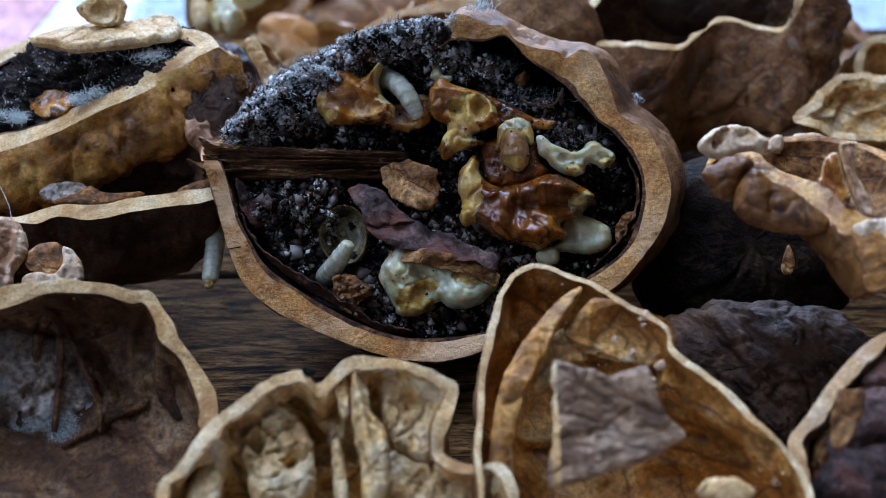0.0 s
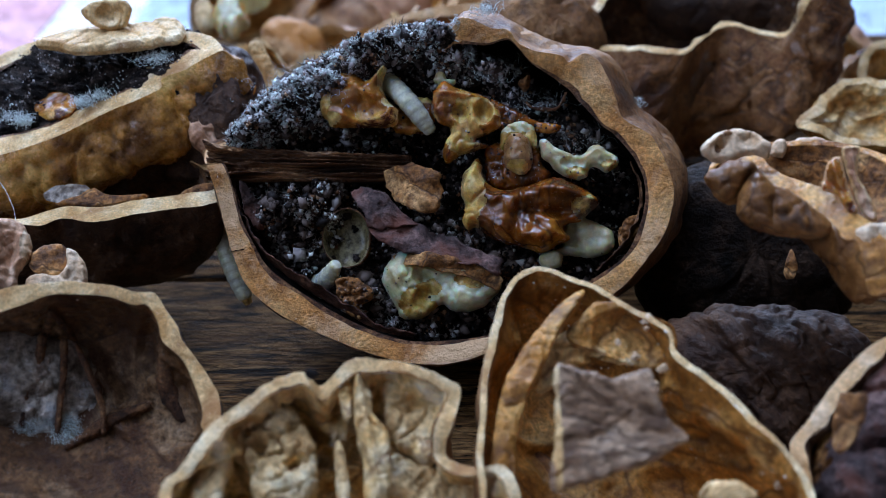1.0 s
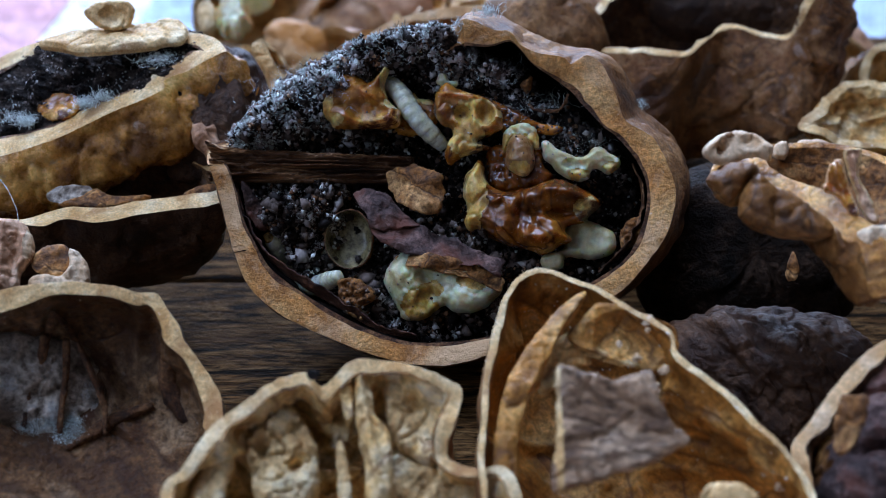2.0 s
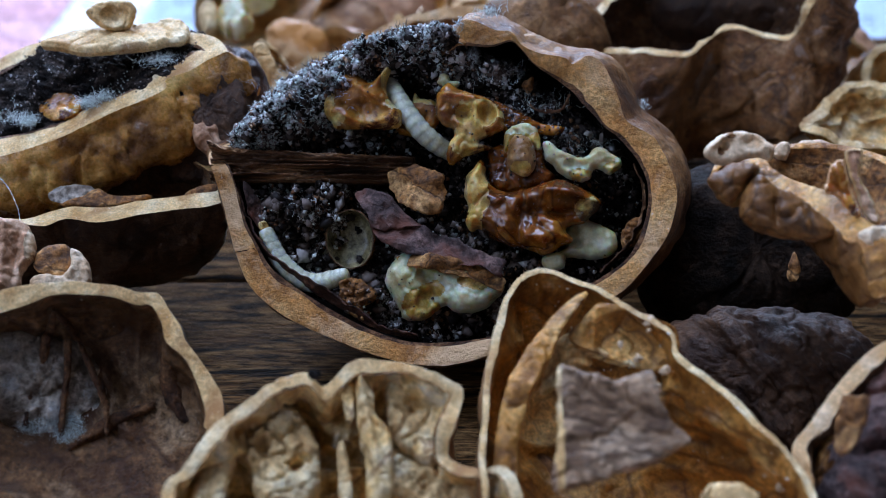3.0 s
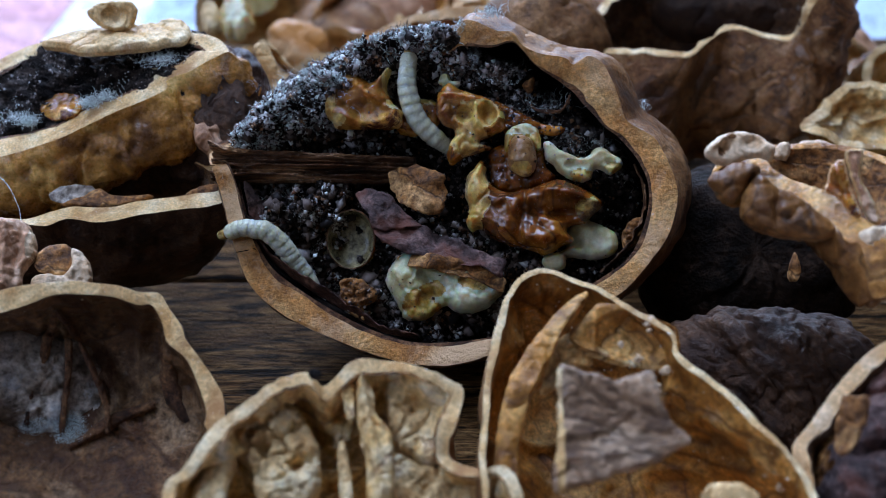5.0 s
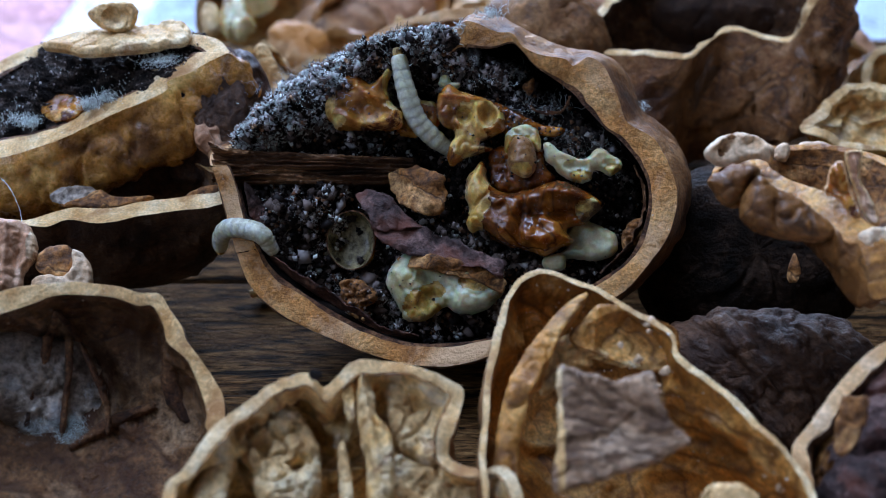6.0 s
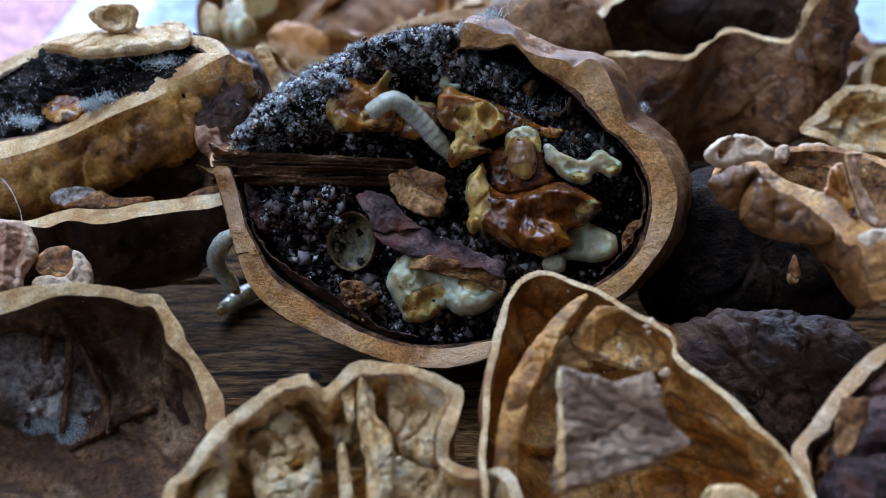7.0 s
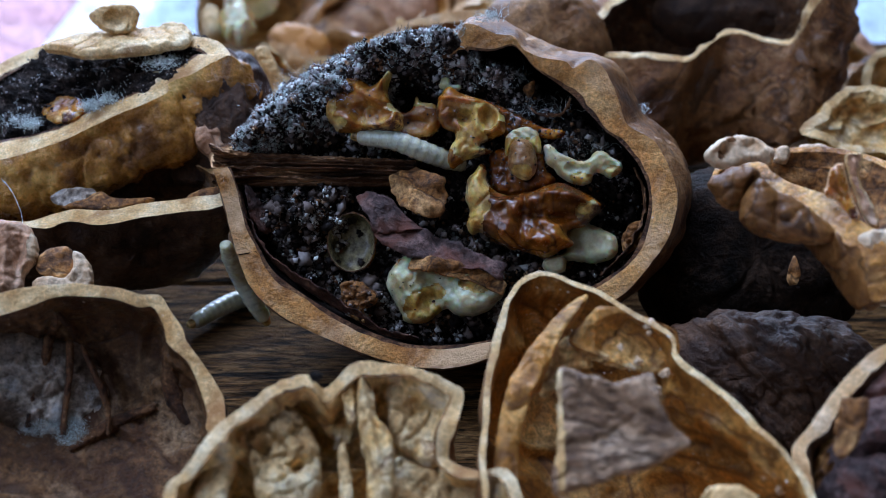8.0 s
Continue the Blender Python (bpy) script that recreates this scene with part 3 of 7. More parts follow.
def flake(name, m, outline, material, label, category, thick=0.16, bend=(0.0, 0.0), curl=0.25, seed=1, jag=0.25, count=80, rings=10, group="", edge=None):
    """A thin torn piece, bent along x and y, with a ragged edge."""
    P = closed_curve([(x, y, 0) for x, y in outline], count)
    c = P.mean(0)
    tops, low = [], []
    for i in range(rings + 1):
        s = 1 - i / (rings + 0.5)
        for j in range(count):
            p = c + (P[j] - c) * s
            if i == 0:
                p = p + (P[j] - c) / (np.linalg.norm(P[j] - c) + 1e-6) * jag * 1.5 * rough_at(P[j], 0.9, 4, seed)
            d = p - c
            z = bend[0] * d[0] ** 2 + bend[1] * d[1] ** 2 + curl * rough_at(p, 0.3, 3, seed + 4) * 2 + 0.35 * curl * rough_at(p, 1.2, 4, seed + 7)
            t = thick * (0.5 if i else (0.45 if edge else 0.2))
            tops.append((p[0], p[1], z + t))
            low.append((p[0], p[1], z - t))
    n = len(tops)
    faces = []
    for i in range(rings):
        for j in range(count):
            a, b = i * count + j, i * count + (j + 1) % count
            q = (a, b, b + count, a + count)
            faces.append(q)
            faces.append(tuple(x + n for x in q[::-1]))
    for j in range(count):
        faces.append((j + n, (j + 1) % count + n, (j + 1) % count, j))
    k = rings * count
    faces.append(tuple(k + j for j in range(count)))
    faces.append(tuple(n + k + j for j in range(count))[::-1])
    V = np.array(tops + low) * 0.001
    if not edge:
        return solid(name, mesh_of(name, V, faces), material, m, label, category, group)
    top = thing(name, m, label, category, group)
    side = [f for f in faces if len(f) == 4 and min(f) < n <= max(f)]
    part("flat_face", mesh_of(name, V, [f for f in faces if f not in set(side)]), material, top)
    part("broken_edge", mesh_of(name, V, side), edge, top)
    return top


def kernel(name, m, radii, seed, cuts, skin, flesh, label, lumps=0.22, fold=0.18, freq=0.22, detail=5, group="kernel pieces"):
    """A piece of walnut kernel: folded skin outside, and rough broken faces where cuts (direction, distance) sliced it."""
    bm = bmesh.new()
    bmesh.ops.create_icosphere(bm, subdivisions=detail, radius=1)
    big = max(radii)
    cuts = [(Vector(d).normalized(), o) for d, o in cuts]
    state = {}
    for v in bm.verts:
        u = v.co.copy()
        p = Vector([u[i] * radii[i] for i in range(3)])
        g = rough_at(p, freq, 4, seed) * lumps * 2 - fold * max(0, 0.2 - abs(rough_at(p, freq * 0.9, 2, seed + 3))) / 0.2 * 1.3
        p = p * (1 + g)
        hit = 0
        for d, o in cuts:
            over = p.dot(d) - o
            if over > 0:
                hollow = 0.18 * rough_at(p, freq * 2.2, 4, seed + 8) * big * 0.7
                p = p - d * (over * 0.94 - hollow * min(1, over / (0.2 * big)))
                hit += over > 0.05 * big
        v.co = p * 0.001
        state[v] = hit
    top = thing(name, m, label, "walnut kernel", group)
    broken = [f for f in bm.faces if sum(state[v] > 0 for v in f.verts) >= 2]
    bm.verts.index_update()
    ids = {f for f in broken}
    verts = [v.co.copy() for v in bm.verts]

    def piece(faces):
        used = {}
        fs = []
        for f in faces:
            fs.append(tuple(used.setdefault(v.index, len(used)) for v in f.verts))
        return mesh_of("kernel_piece", [verts[i] for i in used], fs)

    rest = [f for f in bm.faces if f not in ids]
    if rest:
        part("skin", piece(rest), skin, top)
    if broken:
        part("broken_face", piece(broken), flesh, top)
    bm.free()
    return top


def grain_mesh(points, sizes, seed):
    """Many tiny uneven crumbs as one mesh."""
    r = random.Random(seed)
    V, Fc = [], []
    for p, s in zip(points, sizes):
        q = Euler((r.uniform(0, 6), r.uniform(0, 6), r.uniform(0, 6))).to_matrix()
        k = len(V)
        for d in ((1, 0, 0), (-1, 0, 0), (0, 1, 0), (0, -1, 0), (0, 0, 1), (0, 0, -1)):
            V.append(Vector(p) + q @ (Vector(d) * s * r.uniform(0.5, 1.3)))
        for a, b, c in ((0, 2, 4), (2, 1, 4), (1, 3, 4), (3, 0, 4), (2, 0, 5), (1, 2, 5), (3, 1, 5), (0, 3, 5)):
            Fc.append((k + a, k + b, k + c))
    return mesh_of("crumbs", [v * 0.001 for v in V], Fc, True)


def thread_mesh(points, ways, length, radius, seed):
    """Fine wavy threads, three-sided, as one mesh."""
    r = random.Random(seed)
    V, Fc = [], []
    for p, w in zip(points, ways):
        p, d = Vector(p), Vector(w).normalized()
        L = length * r.uniform(0.35, 1.3)
        rad = radius * r.uniform(0.6, 1.3)
        k0 = len(V)
        steps = 9
        for i in range(steps + 1):
            d = (d + Vector((r.uniform(-1, 1), r.uniform(-1, 1), r.uniform(-1, 1))) * 0.75).normalized()
            a = d.orthogonal().normalized()
            b = d.cross(a)
            rr = rad * (1 - 0.75 * i / steps)
            for t in (0, 2.094, 4.189):
                V.append(p + a * math.cos(t) * rr + b * math.sin(t) * rr)
            p = p + d * L / steps
        for i in range(steps):
            for t in range(3):
                a, b = k0 + i * 3 + t, k0 + i * 3 + (t + 1) % 3
                Fc.append((a, b, b + 3, a + 3))
    return mesh_of("threads", [v * 0.001 for v in V], Fc)


# ---- the room, the table and the board ----


def wall_with_opening(name, lo, hi, axis, hole, label):
    """A wall slab along axis (0: x, 1: y) with one opening hole = (from, to, sill, head)."""
    top = thing(name, Matrix(), label, "wall", kind="structure")
    a0, a1, z0, z1 = hole

    def block(pa, pb, za, zb):
        l, h = list(lo), list(hi)
        l[axis], h[axis], l[2], h[2] = pa, pb, za, zb
        part("wall_panel", box_bm(l, h), PLASTER, top)

    block(lo[axis], a0, lo[2], hi[2])
    block(a1, hi[axis], lo[2], hi[2])
    block(a0, a1, lo[2], z0)
    block(a0, a1, z1, hi[2])
    return top


solid("floor", box_bm((-1.1, -1.6, -0.84), (1.6, 1.6, -0.77)), FLOORING, Matrix(), "brown wooden floor of the room", "floor", kind="structure")


def ceiling():
    """A plaster ceiling with one skylight opening, in one mesh."""
    bm = bmesh.new()
    for x0, x1, y0, y1 in ((-1.1, -0.85, -1.6, 1.6), (0.25, 1.6, -1.6, 1.6), (-0.85, 0.25, -1.6, -0.15), (-0.85, 0.25, 0.95, 1.6)):
        got = bmesh.ops.create_cube(bm, size=1)
        for v in got["verts"]:
            v.co = Vector((x0 + (v.co.x + 0.5) * (x1 - x0), y0 + (v.co.y + 0.5) * (y1 - y0), 1.65 + (v.co.z + 0.5) * 0.07))
    solid("ceiling", bm, PLASTER, Matrix(), "plain plaster ceiling with a skylight opening", "ceiling", kind="structure")


ceiling()
wall_with_opening("wall_north", (-1.1, 1.5, -0.77), (1.6, 1.6, 1.65), 0, (-0.95, 0.3, 0.35, 1.55), "dark brown plaster wall with a window opening")
wall_with_opening("wall_west", (-1.1, -1.5, -0.77), (-1.0, 1.5, 1.65), 1, (-1.25, -0.05, 0.745, 1.595), "dark brown plaster wall with a side window")
solid("wall_south", box_bm((-1.1, -1.6, -0.77), (1.6, -1.5, 1.65)), PLASTER, Matrix(), "plain dark brown plaster wall", "wall", kind="structure")
solid("wall_east", box_bm((1.5, -1.5, -0.77), (1.6, 1.5, 1.65)), PLASTER, Matrix(), "plain dark brown plaster wall", "wall", kind="structure")

table = thing("table", Matrix(), "oak table under a checked cloth", "table")
part("tabletop", box_bm((-0.6, -0.4, -0.050), (0.6, 0.5, -0.022), 0.003), OAK, table)
for x in (-0.54, 0.54):
    for y in (-0.34, 0.44):
        part("leg", box_bm((x - 0.03, y - 0.03, -0.77), (x + 0.03, y + 0.03, -0.050), 0.003), OAK, table)


def tablecloth():
    top = thing("tablecloth", Matrix(), "white table cloth with pale pink and blue stripes", "tablecloth")
    part("cloth", box_bm((-0.58, -0.38, -0.022), (0.58, 0.48, -0.0195), 0.0006), CLOTH_WHITE, top)
    for i in range(-12, 17):
        m = CLOTH_RED if i % 2 == 0 else CLOTH_BLUE
        x = i * 0.036 - 0.090
        part("stripe", box_bm((x - 0.009, -0.37, -0.0195), (x + 0.009, 0.47, -0.0191)), m, top)


tablecloth()


def board():
    top = thing("wooden_board", Matrix(), "worn oak board of planks under the shells", "board")
    edges = [-62, -38, -12, 14, 41, 66, 88]
    for k in range(len(edges) - 1):
        y0, y1 = edges[k] + 0.12, edges[k + 1] - 0.12
        nx, ny = 150, 24
        left = -37 if k == len(edges) - 2 else -150
        V = []
        for j in range(ny + 1):
            for i in range(nx + 1):
                x, y = left + (150 - left) * i / nx, y0 + (y1 - y0) * j / ny
                e = min(y - y0, y1 - y)
                z = 0.18 * rough_at((x * 0.08, y, k * 9), 0.5, 4, k) - 0.15 - 0.3 * math.exp(-e / 0.35)
                V.append((x, y, z))
        n = len(V)
        V += [(x, y, -19.0) for x, y, z in V]
        Fc = []
        w = nx + 1
        for j in range(ny):
            for i in range(nx):
                a = j * w + i
                Fc.append((a, a + 1, a + w + 1, a + w))
        loop = [i for i in range(w)] + [j * w + nx for j in range(1, ny + 1)] + [ny * w + i for i in range(nx - 1, -1, -1)] + [j * w for j in range(ny - 1, 0, -1)]
        for a, b in zip(loop, loop[1:] + loop[:1]):
            Fc.append((b, a, a + n, b + n))
        part("plank", mesh_of("plank", np.array(V) * 0.001, Fc), WOOD, top)


board()

# ---- the large walnut ----
MAIN_AT = (0.0, -0.4, 17.3), (-0.1, -0.8, 0.59), [(-20.6, 2.5, 0.8, -18.9, 2.5, 0.6), (-19.8, 0.3, 0.5, -18.3, 0.6, 0.3), (-19.3, -2.0, 0.3, -17.6, -2.0, 0.1), (-18.4, -5.0, 0.2, -16.5, -4.2, 0.0), (-17.1, -7.8, 0.0, -15.2, -6.3, -0.2), (-14.8, -9.9, 0.0, -12.6, -8.3, -0.2), (-11.2, -11.9, 0.0, -9.3, -10.3, -0.2), (-7.2, -13.6, 0.0, -6.2, -11.8, -0.2), (-3.2, -14.7, 0.0, -3.0, -12.8, -0.2), (0.5, -14.9, 0.0, 0.2, -12.9, -0.2), (4.2, -14.0, 0.0, 4.2, -12.4, -0.2), (8.6, -12.4, -0.0, 8.1, -10.9, -0.2), (13.0, -10.0, 0.0, 11.5, -8.7, -0.2), (15.9, -8.2, 0.0, 13.7, -7.4, -0.2), (18.6, -5.2, -0.0, 16.1, -5.6, -0.2), (19.8, -2.8, 0.0, 17.5, -2.7, -0.2), (20.3, -0.0, 0.0, 17.9, 0.3, -0.2), (19.8, 2.3, 0.0, 17.1, 2.7, -0.3), (18.6, 4.7, 0.0, 15.4, 4.9, -0.3), (16.2, 6.2, 0.1, 14.3, 5.8, -0.3), (15.5, 8.0, 0.3, 13.2, 7.1, -0.5), (14.9, 9.8, 0.5, 12.3, 8.1, -0.6), (14.0, 11.3, 0.6, 11.6, 9.1, -0.9), (12.8, 12.0, 0.6, 10.9, 9.7, -0.9), (11.5, 11.5, 0.0, 10.3, 10.2, -0.9), (10.8, 12.1, 0.2, 9.5, 10.7, -0.6), (8.6, 12.6, 0.2, 8.1, 11.7, -0.4), (7.1, 13.4, 0.2, 7.1, 12.9, -0.3), (6.2, 14.5, 0.3, 6.1, 13.7, -0.2), (4.8, 14.7, 0.3, 4.3, 13.3, -0.3), (2.1, 15.7, 0.3, 2.3, 13.5, -0.4), (0.6, 14.9, -2.0, 0.6, 13.9, -2.2), (-2.8, 14.5, -4.0, -2.8, 13.8, -4.5), (-7.6, 13.1, -4.5, -7.4, 12.5, -5.0), (-12.5, 11.6, -4.5, -12.0, 10.9, -5.0), (-16.2, 9.3, -4.5, -15.5, 8.8, -5.0), (-19.1, 6.4, -3.5, -18.5, 6.3, -4.0), (-21.4, 4.9, -2.0, -19.7, 4.8, -2.2), (-21.4, 3.7, -0.8, -19.7, 3.7, -1.0)]
IN_NUT = facing(*MAIN_AT[:2])
nut = bowl("opened_walnut", *MAIN_AT, 17, OUTER, BLACK_LINING, EDGE_OCHRE, "opened walnut with a thick tan broken rim, mouldy inside", "walnut",
           thick=1.7, belly=0.19, seed=3, wrinkle=0.35, jag=0.16, count=420, rows=44, sharp=0.5, lean=(0.5, 2.2), rind=RIND)

# ---- shells round it ----
bowl("walnut_shell", (14.4, -27.3, 14.6), (0, -0.4, 0.92), [(-7.6, 12.0, 0), (-10.0, 8.3, 0), (-11.2, 3.7, 0), (-11.6, -0.4, 0), (-11.9, -4.7, 0), (-10.9, -10.0, 0), (-6.7, -13.8, 0), (2.1, -14.5, 0), (9.3, -11.5, 0), (10.4, -7.6, 0), (10.1, -5.2, 0), (8.0, -1.8, 0), (5.7, 1.4, 0), (2.7, 4.2, 0), (2.3, 6.1, 0), (-0.8, 8.6, 0), (-3.4, 10.6, 0)], 13, OUTER, LINING, EDGE_PALE, "pointed walnut shell half, golden brown inside, open upwards", thick=0.5, seed=11, jag=0.3, rib=0.6, count=200, rows=44, ridges=((140, 1.5, 9), (60, 0.9, 10), (20, 0.6, 12)))
bowl("walnut_shell", (-7.1, -30.4, 13.1), (0.05, -0.5, 0.86), [(-11.5, -3.4, 0), (-10.2, -1.0, 0), (-8.1, 2.3, 0), (-6.1, 4.2, 0), (-3.4, 5.8, 0), (-2.2, 5.6, 0), (-1.2, 5.2, -1.5), (0.1, 6.1, 0), (1.7, 6.8, 0), (5.3, 6.4, 0), (7.7, 5.4, 0), (8.5, 4.6, 0), (8.0, 1.8, 0), (7.8, 0.1, -1), (9.6, -1.0, 0), (11.6, -0.9, 0), (12.5, -3.4, 0), (11.4, -7.6, 0), (2.2, -9.5, 0), (-8.8, -7.9, 0)], 9, OUTER, LINING_PALE, EDGE_PALE, "notched walnut shell half with a mottled cream inside", thick=1.05, rind=HUSK, seed=12, jag=0.55, rib=1.0, count=200, rows=44, ridges=((103, 2.0, 8), (76, 1.5, 6), (140, 1.0, 9), (40, 0.9, 9), (170, 0.8, 8)))
bowl("walnut_shell", (-25.7, -22.9, 12.3), (0.1, -0.6, 0.8), [(-9.7, 7.4, -0.0, -9.5, 5.5, -0.2), (-8.1, 8.0, -0.0, -7.9, 6.2, -0.2), (-6.1, 8.6, -0.0, -5.9, 7.0, -0.2), (-4.0, 8.9, 0.0, -3.9, 7.9, -0.2), (-1.9, 9.0, 0.0, -1.8, 8.0, -0.2), (0.2, 8.8, 0.0, 0.3, 7.9, -0.2), (2.4, 8.3, -0.0, 2.3, 7.3, -0.2), (3.9, 8.3, 0.0, 3.4, 7.3, -0.2), (4.8, 7.1, -0.0, 4.3, 5.9, -0.2), (5.9, 5.7, -0.0, 4.8, 4.4, -0.2), (6.3, 4.6, -0.0, 6.3, 3.1, -0.2), (7.4, 3.1, -0.0, 7.3, 1.3, -0.2), (8.4, 1.7, -0.0, 8.1, -0.8, -0.2), (9.4, -0.3, 0.0, 8.1, -2.0, -0.2), (9.3, -3.2, 0, 8.2, -2.8, -0.2), (7.2, -7.4, 0, 6.3, -6.5, -0.2), (4.3, -10.6, 0, 3.8, -9.3, -0.2), (-1.0, -12.3, 0, -0.9, -10.8, -0.2), (-7.9, -9.3, 0, -7.0, -8.2, -0.2), (-11.9, -3.7, 0, -10.5, -3.3, -0.2), (-13.5, 2.2, 0, -11.9, 1.9, -0.2)], 9, OUTER_DARK, LINING_GREY, EDGE_PALE, "hollow walnut shell half, grey-brown veined inside", thick=1.15, seed=13, jag=0.15, rib=0.3, count=260, rows=40, ridges=((100, 0.3, 5), (72, 0.3, 5), (45, 0.5, 7), (5, 0.5, 8)))
bowl("walnut_shell", (-32.0, 6.5, 15.2), (0, -0.16, 1), [(-9.7, -7.0, 0.0, -9.6, -5.8, -0.1), (-7.3, -6.7, -0.0, -7.6, -5.5, -0.1), (-5.3, -6.6, -0.0, -5.5, -5.6, -0.1), (-3.4, -6.8, -0.0, -3.5, -4.5, -0.1), (-1.9, -5.7, 0.0, -1.9, -3.8, -0.1), (0.5, -6.2, -0.0, -0.0, -3.9, -0.1), (2.5, -6.0, -0.0, 2.0, -3.8, -0.1), (4.6, -5.2, 0.0, 4.1, -2.9, -0.1), (8.1, -4.4, -0.0, 7.2, -2.3, -0.1), (10.8, -3.8, 0.0, 8.9, -1.8, -0.1), (12.0, -2.2, -0.0, 11.2, -1.0, -0.1), (9.5, 3.5, 0, 8.5, 3.0, -0.1), (2, 5.5, 0, 1.5, 4.8, -0.1), (-8, 5.0, 0, -7, 4.3, -0.1), (-15, 1.5, 0, -14, 1.2, -0.1)], 14, OUTER_DARK, LINING_DARK, EDGE_PALE, "shallow walnut shell half lying open below another", thick=1.5, seed=14, jag=0.08, wrinkle=0.7, sink=(-5, 4), count=220, rows=30)
bowl("walnut_shell", (-33.4, 13.8, 21.9), (-0.25, -0.28, 0.92), [(-11.0, -8.2, 0.0, -12.0, -5.1, -0.1), (-8.2, -7.9, -0.0, -9.1, -4.9, -0.1), (-4.8, -7.7, 0.0, -5.8, -5.1, -0.1), (-2.0, -7.1, 0.0, -2.7, -4.5, -0.1), (0.6, -5.9, 0.0, -1.2, -3.5, -0.1), (2.9, -4.9, 0.0, 1.3, -2.7, -0.1), (5.4, -4.1, 0.0, 3.8, -2.0, -0.1), (7.8, -3.1, 0.0, 6.0, -1.1, -0.1), (7.7, -1.6, 0.0, 5.3, 0.9, -0.1), (9.7, -1.1, 0.0, 7.7, 0.5, -0.1), (11.0, -0.3, -0.0, 9.0, 1.5, -0.1), (13.1, 0.7, 0.0, 9.9, 2.2, -0.1), (13.5, 1.0, 0.0, 11.3, 0.8, -0.2), (11.7, 3.6, 0.0, 9.8, 2.9, -0.2), (6.6, 6.3, 0.0, 5.5, 5.0, -0.2), (-3.2, 9.1, 0.0, -2.7, 7.3, -0.2), (-10.7, 8.8, 0.0, -9.0, 7.0, -0.2), (-16.2, 3.2, 0.0, -13.6, 2.6, -0.2)], 9, OUTER_TAN, BLACK_LINING, EDGE_PALE, "golden brown walnut half filled with black mould", thick=2.9, belly=0.3, lean=(0.5, -1.8), seed=15, jag=0.08, wrinkle=0.85, count=260, rows=36, rind=RIND)
bowl("walnut_shell", (-1.7, 46.7, 12.9), (-0.1, -0.75, 0.65), [(-10.2, -0.7, 0), (-8.5, 1.4, 0), (-5.0, 3.7, 0), (-0.7, 5.0, 0), (4.2, 5.7, 0), (9.8, 5.5, 0), (15.3, 3.8, 0), (13.8, -2.7, 0), (6.2, -6.0, 0), (-4.2, -5.7, 0)], 9, OUTER, LINING, EDGE, "open walnut shell half with a tan rim, behind the large walnut", thick=1.4, seed=18)
bowl("walnut_shell", (30.5, 33.1, 19.4), (0, -0.35, 0.94), [(-14.7, -3.9, 0), (-12.9, -2.3, 0), (-9.0, -2.5, 0), (-3.8, -3.0, 0), (-1.7, -1.1, 0), (1.5, 1.9, 0), (4.6, 1.1, 0), (7.8, -0.0, 0), (8.9, -0.7, 3), (10.2, 0.6, 5), (13.0, 1.9, 7), (13.2, 10.3, 6), (3.9, 15.9, 2), (-8.3, 11.0, 0), (-14.9, 1.9, 0)], 15, OUTER_STREAK, LINING_DARK, EDGE_PALE, "large brown walnut shell half with a wavy pale rim", thick=1.1, seed=19, wrinkle=0.5, furrow=(30, 1.1, 0.5), grooves=((-62, 1.6, 5, -25), (-50, 1.0, 4, -25), (-85, 0.7, 6, -20), (-35, 0.9, 5, -20)), jag=0.35, count=180, rows=40, belly=0.4, sharp=0.55, lean=(-2.5, -7.0))
folded = bowl("walnut_shell", (27.6, -9.8, 25.1), (-0.15, -0.22, 0.96), [(-7.0, -1.5, 0.0, -6.4, -0.8, 0.0), (-6.4, 0.0, 0.0, -5.8, 0.3, -0.0), (-5.1, 0.8, -0.0, -4.6, 1.0, -0.0), (-3.8, 0.4, 0.0, -3.2, 1.1, 0.0), (-3.0, -1.2, 0.0, -2.3, 0.7, 0.0), (-2.2, -3.0, -0.0, -1.9, -0.5, 0.0), (-1.0, -4.0, -0.0, -1.0, -1.8, -0.0), (0.1, -5.7, 0.0, 0.3, -2.9, 0.0), (0.8, -7.1, -0.0, 1.6, -4.0, -0.0), (1.2, -8.3, 0.0, 2.5, -6.0, 0.0), (1.7, -9.5, 0.0, 3.6, -7.7, -0.0), (2.4, -9.8, 0.0, 4.3, -8.7, 0.0), (2.5, -11.6, -0.5, 4.8, -10.8, -0.5), (2.8, -13.4, -2.0, 5.1, -13.1, -2.0), (6.6, -11.9, 0.0, 6.3, -10.7, -0.0), (8.2, -4.8, 0.0, 7.4, -4.6, 0.0), (6.7, -0.7, 0.0, 6.1, -1.1, -0.0), (3.4, 1.5, 0.0, 3.1, 1.0, 0.0), (0.1, 2.2, 0.0, -0.0, 1.6, 0.0), (-3.0, 2.5, -0.0, -2.8, 2.0, 0.0), (-5.6, 1.6, 0.0, -5.2, 1.1, 0.0)], 4.0, OUTER_SMOOTH, HUSK, LINING, "smooth brown walnut shell half with a pale folded torn rim", thick=1.25, seed=20, wrinkle=0.5, jag=0.12, count=300, rows=40, belly=0.08, lean=(-0.8, -1.0), grooves=((192, 1.9, 9, 0), (228, 0.4, 6, 8), (255, 0.6, 7, 0)))
